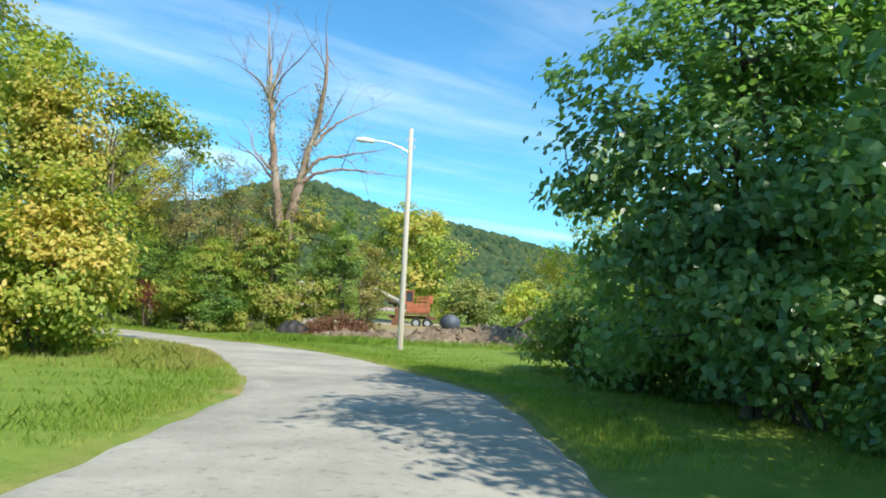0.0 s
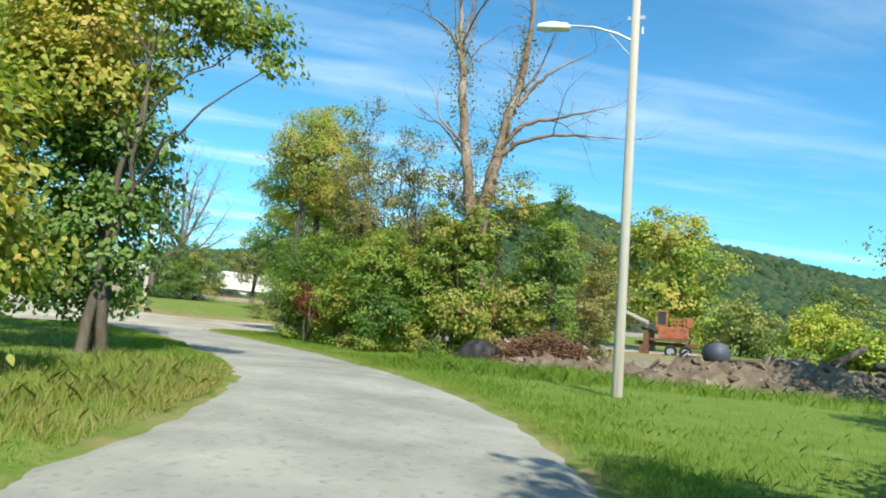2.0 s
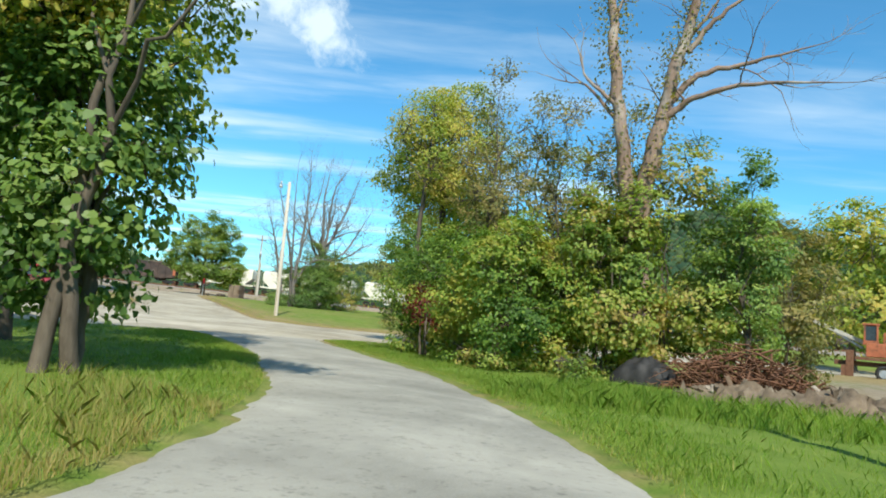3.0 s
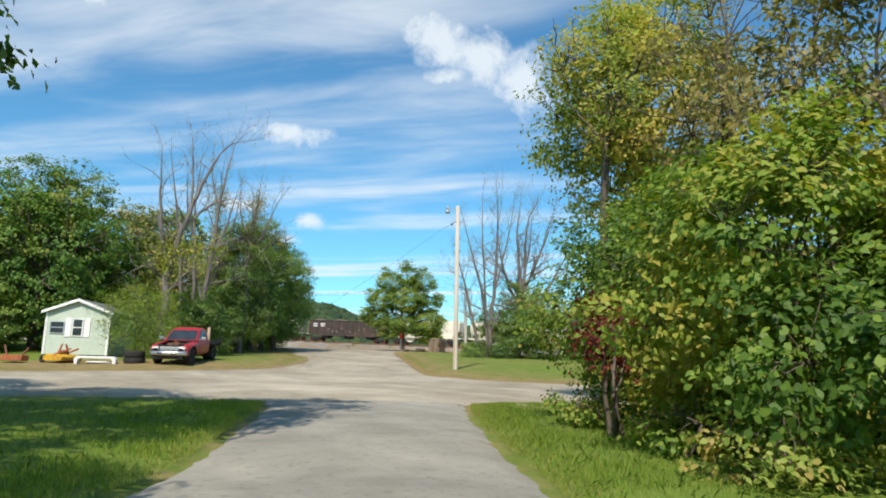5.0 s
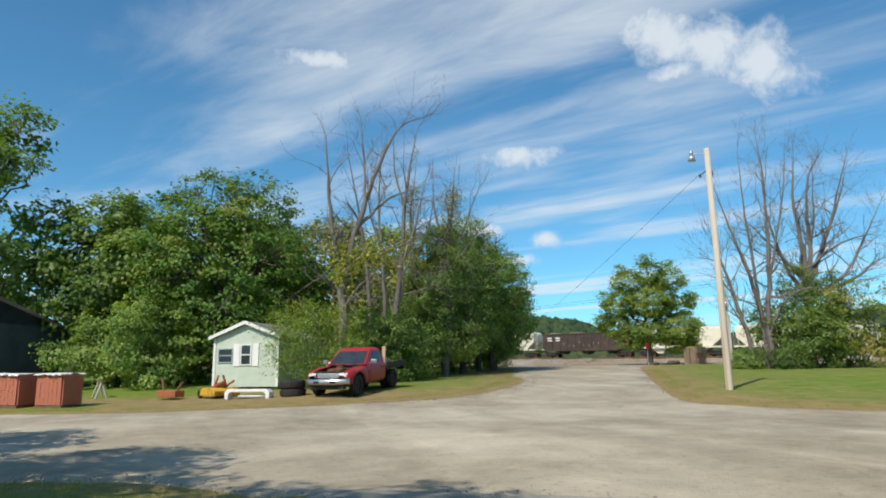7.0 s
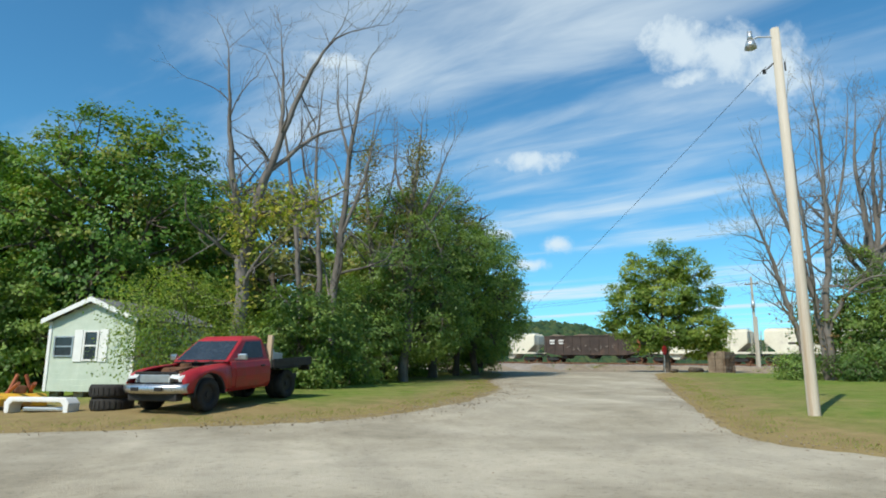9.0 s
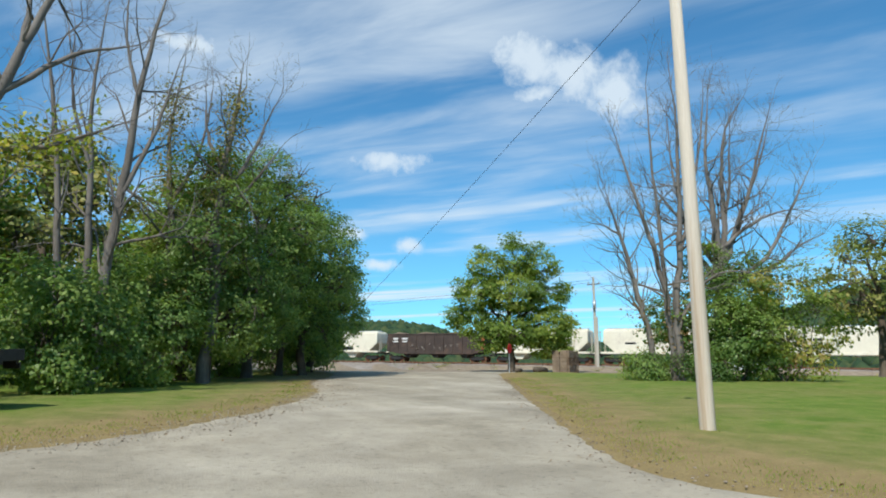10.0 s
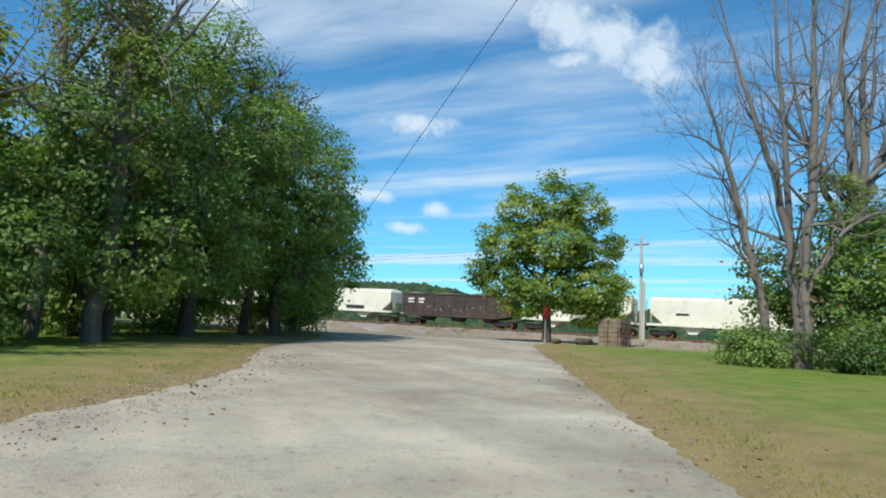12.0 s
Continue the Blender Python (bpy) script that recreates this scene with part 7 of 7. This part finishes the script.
# ---- the yard on the right: rubble, machine, tank ----
def chunk(rng, size, flat=0.6):
    bm = bmesh.new()
    box(bm, (0, 0, 0), (size, size * rng.uniform(0.5, 0.9), size * flat * rng.uniform(0.5, 1.0)))
    bmesh.ops.subdivide_edges(bm, edges=bm.edges[:], cuts=1)
    for v in bm.verts:
        v.co += Vector([rng.uniform(-1, 1) for _ in range(3)]) * size * 0.11
    return bm


def mound(name, label, cx, cy, turn, length, width, tall, mat, seed):
    rng = np.random.default_rng(seed)
    n, m = 46, 22
    u, v = np.meshgrid(np.linspace(-1, 1, n), np.linspace(-1, 1, m), indexing="ij")
    h = tall * np.clip(1 - u ** 2, 0, 1) ** 0.6 * np.clip(1 - v ** 2, 0, 1) ** 0.8 * (0.72 + 0.28 * np.sin(u * 7 + seed) * np.cos(v * 3 + u * 4)) + rng.normal(size=u.shape) * 0.09 + 0.10 * np.sin(u * 23 + 3 * np.sin(v * 9)) * np.cos(v * 11)
    c, s = math.cos(radians(turn)), math.sin(radians(turn))
    X = cx + c * u * length / 2 - s * v * width / 2
    Y = cy + s * u * length / 2 + c * v * width / 2
    Z = height(X, Y) + h - 0.04
    i, j = np.meshgrid(np.arange(n - 1), np.arange(m - 1), indexing="ij")
    q = np.stack([i * m + j, (i + 1) * m + j, (i + 1) * m + j + 1, i * m + j + 1], -1).reshape(-1)
    me = raw_mesh("mound", np.stack([X, Y, Z], -1).reshape(-1, 3), q, np.full(len(q) // 4, 4))
    me.materials.append(mat)
    top = empty(name, Matrix.Identity(4), label, "rubble heap")
    hang(new("mound", me), top)
    return top, X, Y, Z


def make_rubble():
    rng = random.Random(12)
    top, X, Y, Z = mound("rubble_heap", "long heap of broken concrete, earth and stones beside the verge", 3.6, 32.2, 24, 12.5, 4.4, 0.95, EARTH, 3)
    shapes = []
    for k in range(16):
        bm = chunk(rng, 0.32, 0.5 if k % 3 else 0.2)
        if k % 4 == 1:
            bmesh.ops.scale(bm, vec=(2.2, 0.6, 0.7), verts=bm.verts[:])
        ob = part("rubble_piece", bm, (CONCRETE, RUBBLE, EARTH, BROWN, RUBBLE, EARTH)[k % 6], top)
        shapes.append(ob.data)
        i, j = rng.randrange(4, 42), rng.randrange(3, 12)
        ob.matrix_basis = pose(X[i, j], Y[i, j], Z[i, j] + 0.05, rng.uniform(0, 60), rng.uniform(0, 60), rng.uniform(0, 360))
    for k in range(284):
        ob = hang(new("rubble_piece", rng.choice(shapes)), top)
        i, j = rng.randrange(1, 45), rng.randrange(1, 16)
        ob.matrix_basis = pose(X[i, j] + rng.uniform(-0.2, 0.2), Y[i, j] + rng.uniform(-0.2, 0.2), Z[i, j] + 0.02, rng.uniform(0, 50), rng.uniform(0, 50), rng.uniform(0, 360)) @ Matrix.Scale(0.2 + 0.65 * rng.random() ** 2, 4)
    top2, X, Y, Z = mound("earth_heap", "low heap of dark earth behind the pole", -3.3, 31.6, 20, 5.2, 2.6, 0.55, EARTH, 5)
    for k in range(60):
        ob = hang(new("rubble_piece", rng.choice(shapes)), top2)
        i, j = rng.randrange(1, 45), rng.randrange(1, 18)
        ob.matrix_basis = pose(X[i, j], Y[i, j], Z[i, j] + 0.03, rng.uniform(0, 70), rng.uniform(0, 70), rng.uniform(0, 360)) @ Matrix.Scale(rng.uniform(0.3, 0.9), 4)
    for x, y, z, ln, r, tilt, turn in ((4.0, 33.3, 1.12, 1.3, 0.11, 32, 15), (5.6, 33.6, 1.0, 1.8, 0.13, 4, 20), (7.2, 33.9, 0.8, 1.5, 0.11, -6, 40), (1.2, 32.6, 0.78, 1.4, 0.08, 5, -20)):
        bm = bmesh.new()
        rod(bm, (-ln / 2, 0, 0), (ln / 2, 0, 0), r, r * 0.8, 11)
        bmesh.ops.subdivide_edges(bm, edges=bm.edges[:], cuts=1)
        for v in bm.verts:
            v.co += Vector([rng.uniform(-0.03, 0.03) for _ in range(3)]) * 0.4
        ob = part("log", bm, BARK, None, "", True)
        ob.matrix_basis = pose(x, y, z, 0, -tilt, turn)
        tagged(ob, "charred dark log thrown on the rubble", "log", "logs on the rubble")
    # a brush pile of cut branches
    r2 = np.random.default_rng(9)
    pile = empty("brush_pile", on_ground(-4.9, 33.4), "brown heap of dry cut branches beside the thicket", "brush pile")
    lines = []
    for k in range(420):
        a, e = r2.random() * 6.28, r2.random() * 1.2
        rr = r2.random() ** 0.5
        c = np.array([math.cos(a) * 1.9 * rr, math.sin(a) * 1.1 * rr, 0.12 + 1.15 * (1 - rr ** 2) * r2.random()])
        d = np.array([math.cos(a + r2.normal()), math.sin(a + r2.normal()), r2.normal() * 0.4])
        ln = 0.5 + r2.random() * 0.9
        lines.append(limb(r2, c - d * ln / 2, c + d * ln / 2, 0.018 + 0.02 * r2.random(), 0.006, 3, 0.3))
    tube_part("branchwork", lines, RUST, pile, "", 4)
    # black sheeting slumped against the thicket
    sheet = empty("plastic_sheeting", on_ground(-7.2, 33.5), "crumpled black plastic sheeting against the thicket", "tarpaulin")
    bm = bmesh.new()
    bmesh.ops.create_grid(bm, x_segments=26, y_segments=14, size=1.0)
    for v in bm.verts:
        u, w = v.co.x, v.co.y
        v.co = Vector((u * 0.9, w * 0.5, max(0.02, 0.75 * (1 - u * u) ** 0.5 * (1 - w * w) ** 0.5 if abs(u) < 1 and abs(w) < 1 else 0.02) + 0.10 * math.sin(u * 13 + w * 5) * math.cos(w * 9) * (1 - abs(u))))
    bmesh.ops.solidify(bm, geom=bm.faces[:], thickness=0.01)
    part("sheet", bm, BLACK, sheet, "", True)


make_rubble()


def make_loader():
    t = empty("log_loader", on_ground(-2.7, 71.0, -0.12, 182) @ Matrix.Scale(0.93, 4), "rusty orange truck-mounted log loader with twin rear axles", "loader")
    bm = bmesh.new()
    box(bm, (0.2, 0, 1.15), (5.4, 0.95, 0.35), 0, 0.03)
    box(bm, (0.0, 0, 1.55), (3.2, 2.2, 0.22), 0, 0.02)
    part("chassis", bm, RUST, t)
    for x in (-1.5, -0.25):
        for s in (-0.95, 0.95):
            bm = bmesh.new()
            ring_wheel(bm, (x, s, 0.56), 0.56, 0.32, 0.36)
            ty = part("tyre", bm, RUBBER, t, "dusty black tyre", True)
            bm = bmesh.new()
            rod(bm, (x, s - 0.12, 0.56), (x, s + 0.12, 0.56), 0.33, None, 16)
            part("rim", bm, GALV, ty)
    bm = bmesh.new()
    box(bm, (1.9, 0, 1.15), (0.5, 2.3, 1.9), 0, 0.04)
    box(bm, (2.3, -1.1, 0.5), (0.3, 0.3, 1.0))
    box(bm, (2.3, 1.1, 0.5), (0.3, 0.3, 1.0))
    part("outrigger", bm, RUST, t, "rusty outrigger frame")
    bm = bmesh.new()
    box(bm, (-0.4, 0, 2.2), (2.6, 2.0, 1.0), 0, 0.06)
    part("engine_housing", bm, ORANGE, t, "faded orange engine housing")
    bm = bmesh.new()
    for x, y in ((0.2, -0.9), (1.0, -0.9), (0.2, 0.9), (1.0, 0.9)):
        box(bm, (x, y, 3.3), (0.12, 0.12, 1.5))
    box(bm, (0.6, 0, 4.08), (1.1, 2.0, 0.12), 0, 0.02)
    box(bm, (0.6, 0, 2.75), (1.0, 1.9, 0.25))
    cab = part("cab", bm, ORANGE, t, "open orange operator's cab")
    for s in (-0.88, 0.88):
        bm = bmesh.new()
        box(bm, (0.6, s, 3.4), (0.7, 0.03, 1.1))
        part("window", bm, GLASS, cab)
    for s in (-0.9, 0.9):
        bm = bmesh.new()
        for z in (2.75, 3.1, 3.45):
            box(bm, (-0.8, s, z), (1.2, 0.08, 0.10))
        for x in (-1.36, -0.8, -0.24):
            box(bm, (x, s, 3.1), (0.09, 0.1, 0.8))
        part("guard", bm, ORANGE, t, "orange side guard rail")
    bm = bmesh.new()
    rod(bm, (-1.2, 0.5, 2.7), (-1.2, 0.5, 3.7), 0.07)
    part("exhaust", bm, RUST, t, "rusty exhaust stack")
    bm = bmesh.new()
    box(bm, (-1.75, 0, 3.2), (0.5, 1.6, 0.9), 0, 0.05)
    part("counterweight", bm, ORANGE, t)
    bm = bmesh.new()
    prism(bm, [(0.9, 2.5), (1.0, 2.85), (4.6, 4.35), (4.7, 4.1)], -0.2, 0.2, 0.03)
    boom = part("boom", bm, PALE_POLE, t, "pale worn boom")
    bm = bmesh.new()
    rod(bm, (1.1, 0, 2.3), (3.0, 0, 3.45), 0.09)
    part("ram", bm, GALV, boom)
    bm = bmesh.new()
    rod(bm, (4.6, 0, 4.2), (5.4, 0, 2.4), 0.12)
    part("stick", bm, RUST, boom)


make_loader()


def make_tank():
    t = empty("black_tank", on_ground(0.9, 60.4, -0.1, 100), "dark blue-black plastic tank lying in the yard", "tank")
    bm = bmesh.new()
    rod(bm, (-0.95, 0, 0.78), (0.95, 0, 0.78), 0.78, None, 22)
    bmesh.ops.bevel(bm, geom=bm.edges[:], offset=0.05, segments=2, affect="EDGES")
    part("shell", bm, DARKWALL, t, "", True)
    for x in (-0.6, 0.0, 0.6):
        bm = bmesh.new()
        rod(bm, (x - 0.05, 0, 0.78), (x + 0.05, 0, 0.78), 0.81, None, 22)
        part("hoop", bm, BLACK, t)


make_tank()


# ---- grass, weeds and loose stones ----
def grass(name, label, count, seed, region, tall, width, dry=0.3, base_tone=0.42):
    """Single bent blades in tufts over a stretch of ground."""
    rng = np.random.default_rng(seed)
    xy, tone, size = [], [], []
    got = 0
    while got < count:
        x = rng.uniform(region[0], region[1], 20000)
        y = rng.uniform(region[2], region[3], 20000)
        e = np.maximum(lane_edge(x, y), gravel_edge(x, y))
        near = -e
        p = np.where(near < 0.0, 0, np.exp(-near / region[4])) * (0.25 + 0.75 * (np.sin(x * 2.1 + 3 * np.sin(y * 1.3)) * np.sin(y * 1.7) > -0.2))
        k = rng.random(len(x)) < p
        x, y, near = x[k], y[k], near[k]
        xy.append(np.stack([x, y], 1))
        size.append(tall * (0.45 + 0.55 * np.clip(near / 0.9, 0, 1)) * (0.6 + 0.8 * rng.random(len(x))))
        tone.append(np.clip(rng.normal(base_tone, 0.16, len(x)) + dry * np.exp(-near / 0.5), 0, 1))
        got += len(x)
    xy, size, tone = np.concatenate(xy)[:count], np.concatenate(size)[:count], np.concatenate(tone)[:count]
    z = height(xy[:, 0], xy[:, 1]) + 0.03
    a = rng.random(count) * 2 * np.pi
    side = np.stack([np.cos(a), np.sin(a), 0 * a], 1) * (width * (0.6 + 0.8 * rng.random(count)))[:, None]
    lean = rng.normal(size=(count, 3)) * 0.26
    lean[:, 2] = 1.0
    base = np.c_[xy, z]
    mid = base + lean * (size * 0.55)[:, None]
    tip = base + (lean * np.array([1.6, 1.6, 1.0])) * size[:, None] * 0.92
    v = np.stack([base - side, base + side, mid + side * 0.7, tip, mid - side * 0.7], 1)
    me = raw_mesh(name, v.reshape(-1, 3), np.arange(5 * count), np.full(count, 5), {"tone": np.repeat(tone, 5)})
    me.materials.append(L_GRASS)
    return tagged(new(name, me), label, "grass", kind="stuff")


grass("verge_grass", "uneven tall grass and weeds along the lane", 110000, 1, (-24, 8, 6, 42, 1.6), 0.11, 0.0045)
grass("dry_weeds", "tall straw-coloured weeds at the inside of the bend", 9000, 8, (-10.5, -4.6, 12.5, 20.5, 1.5), 0.22, 0.004, 0.3, 0.8)
grass("yard_weeds", "rough weeds in front of the rubble", 14000, 9, (-8, 9, 26, 31, 4.0), 0.26, 0.006, 0.1)
grass("lawn_grass", "mown lawn grass with dry tips beside the gravel", 80000, 2, (-62, -18, 22, 68, 2.6), 0.05, 0.004, 0.7)


def loose_stones(name, label, count, seed, lo, hi, region):
    rng = np.random.default_rng(seed)
    pts = []
    while len(pts) < count:
        x, y = rng.uniform(region[0], region[1], 4000), rng.uniform(region[2], region[3], 4000)
        e = gravel_edge(x, y)
        k = rng.random(4000) < np.where(e > 0, 0.05, 0) + np.exp(-np.abs(e - 0.1) / 0.4)
        pts += list(zip(x[k], y[k]))
    pts = np.array(pts[:count])
    ico = bmesh.new()
    bmesh.ops.create_icosphere(ico, subdivisions=1, radius=1.0)
    bv, bf = np.array([v.co for v in ico.verts]), np.array([[v.index for v in f.verts] for f in ico.faces])
    ico.free()
    s = lo + (hi - lo) * rng.random(count) ** 3
    c = np.c_[pts, height(pts[:, 0], pts[:, 1]) + 0.02]
    v = c[:, None] + bv[None] * s[:, None, None] * (0.7 + 0.6 * rng.random((count, len(bv), 1))) * np.array([1.2, 1.0, 0.6])
    me = raw_mesh(name, v.reshape(-1, 3), (bf[None] + (np.arange(count) * len(bv))[:, None, None]).reshape(-1), np.full(count * len(bf), 3))
    me.materials.append(CONCRETE)
    return tagged(new(name, me), label, "stones", kind="stuff")


loose_stones("loose_stones", "loose pale stones along the gravel's edge", 7000, 6, 0.005, 0.024, (-66, -16, 22, 62))


def crumbs(name, label, n, seed, low, high, size, mat):
    """Broken bits lying in ragged lines along the left of the gravel road; low and high: how far in from its edge."""
    rng = np.random.default_rng(seed)
    s = rng.uniform(54.5, 74, n)
    l = np.interp(s, [53.8, 56.8, 60, 64, 70, 76], [8.6, 12.2, 13.9, 14.4, 14.2, 12.6]) + low + (high - low) * rng.beta(2, 2, n) + 0.35 * np.sin(s * 1.1)
    x, y = s * U[0] + l * N[0], s * U[1] + l * N[1]
    ico = bmesh.new()
    bmesh.ops.create_icosphere(ico, subdivisions=1, radius=1.0)
    bv, bf = np.array([v.co for v in ico.verts]), np.array([[v.index for v in f.verts] for f in ico.faces])
    ico.free()
    r = size[0] + (size[1] - size[0]) * rng.random(n) ** 3
    c = np.c_[x, y, height(x, y) + 0.03]
    v = c[:, None] + bv[None] * r[:, None, None] * (0.7 + 0.6 * rng.random((n, len(bv), 1))) * np.array([1.3, 1.0, 0.55])
    me = raw_mesh(name, v.reshape(-1, 3), (bf[None] + (np.arange(n) * len(bv))[:, None, None]).reshape(-1), np.full(n * len(bf), 3))
    me.materials.append(mat)
    tagged(new(name, me), label, "stones", kind="stuff")


PALE_GRIT = mottled("pale_crushed_stone", (0.28, 0.25, 0.195), (0.50, 0.45, 0.36), 3.0, 30, 0.95, 0, 0.3)
crumbs("asphalt_crumbs", "brown crumbs of broken asphalt along the road", 220, 16, 0.7, 2.0, (0.008, 0.034), EARTH)
crumbs("crushed_stone", "rough pale crushed stone along the gravel's ragged edge", 3600, 17, -0.5, 1.7, (0.005, 0.019), PALE_GRIT)


def leaf_litter():
    """Brown fallen leaves and twigs lying in drifts along the edges of the gravel."""
    rng = np.random.default_rng(23)
    s_, l_ = rng.uniform(52, 84, 24000), rng.uniform(6, 25, 24000)
    x, y = s_ * U[0] + l_ * N[0], s_ * U[1] + l_ * N[1]
    e = gravel_edge(x, y)
    drift = 0.5 + 0.5 * np.sin(s_ * 0.9 + 2.0 * np.sin(l_ * 1.7)) * np.sin(l_ * 2.3 + s_ * 0.35)
    keep = (rng.random(len(e)) < np.exp(-np.abs(e - 0.15) / np.where(l_ < 16, 0.75, 0.3)) * drift) & (np.abs(e) < 2.2)
    c = np.c_[x, y, height(x, y) + 0.035 + 0.05 * (e < -0.2)][keep]
    me = leaf_mesh("leaf_litter", c, 0.05 * (0.5 + 0.9 * rng.random(len(c))), rng, 1.4)
    me.materials.append(STRAW)
    tagged(new("leaf_litter", me), "brown fallen leaves drifted along the gravel's edge", "fallen leaves", kind="stuff")


leaf_litter()


def make_sedan():
    """A small saloon, nose along its own x."""
    car = empty("parked_car", on_ground(-67.0, 85.5, 0.05, 60), "pale silver saloon parked on the far gravel street", "car")
    bm = bmesh.new()
    prism(bm, [(-2.2, 0.34), (-2.25, 0.70), (-2.12, 0.92), (-1.3, 0.97), (0.9, 0.94), (1.75, 0.82), (2.2, 0.66), (2.25, 0.42), (2.1, 0.28), (-2.0, 0.28)], -0.86, 0.86, 0.07)
    body = part("body", bm, SILVER, car, "rounded silver body")
    bm = bmesh.new()
    low, high = [(-1.55, 0.95), (1.0, 0.93)], [(-0.95, 1.40), (0.25, 1.42)]
    ring = [[bm.verts.new((x, y, z)) for x, y, z in ((low[0][0], -0.78, low[0][1]), (low[1][0], -0.78, low[1][1]), (low[1][0], 0.78, low[1][1]), (low[0][0], 0.78, low[0][1]))],
            [bm.verts.new((x, y, z)) for x, y, z in ((high[0][0], -0.60, high[0][1]), (high[1][0], -0.60, high[1][1]), (high[1][0], 0.60, high[1][1]), (high[0][0], 0.60, high[0][1]))]]
    for k in range(4):
        bm.faces.new((ring[0][k], ring[0][(k + 1) % 4], ring[1][(k + 1) % 4], ring[1][k]))
    bm.faces.new(ring[1])
    bm.faces.new(ring[0][::-1])
    bmesh.ops.recalc_face_normals(bm, faces=bm.faces[:])
    bmesh.ops.bevel(bm, geom=bm.edges[:], offset=0.04, segments=2, affect="EDGES")
    part("cabin", bm, SILVER, car, "silver roof and pillars")
    for s in (-1, 1):
        for u0, u1 in ((0.08, 0.47), (0.51, 0.90)):
            quad = ((low[0][0], s * 0.78, low[0][1]), (low[1][0], s * 0.78, low[1][1]), (high[1][0], s * 0.60, high[1][1]), (high[0][0], s * 0.60, high[0][1]))
            part("side_window", pane(bmesh.new(), quad, (u0, 0.14), (u1, 0.88), s * -1), GLASS, car, "dark side window")
    for x0, x1, out in ((low[1], high[1], 1), (low[0], high[0], -1)):
        quad = ((x0[0], -0.78, x0[1]), (x0[0], 0.78, x0[1]), (x1[0], 0.60, x1[1]), (x1[0], -0.60, x1[1]))
        part("windscreen", pane(bmesh.new(), quad, (0.08, 0.1), (0.92, 0.9), out), GLASS, car, "dark windscreen")
    for x in (-1.35, 1.38):
        for s in (-0.80, 0.80):
            bm = bmesh.new()
            ring_wheel(bm, (x, s, 0.31), 0.31, 0.19, 0.2)
            ty = part("tyre", bm, RUBBER, car, "black tyre", True)
            bm = bmesh.new()
            rod(bm, (x, s - 0.09, 0.31), (x, s + 0.09, 0.31), 0.2, None, 14)
            part("rim", bm, GALV, ty)
    for s in (-0.58, 0.58):
        bm = bmesh.new()
        box(bm, (2.16, s, 0.64), (0.1, 0.38, 0.13), 0, 0.03)
        part("headlight", bm, CLEAR, body, "clear headlight")
        bm = bmesh.new()
        box(bm, (-2.2, s, 0.74), (0.08, 0.36, 0.14), 0, 0.02)
        part("tail_lamp", bm, SIGNRED, body, "red tail lamp")


make_sedan()
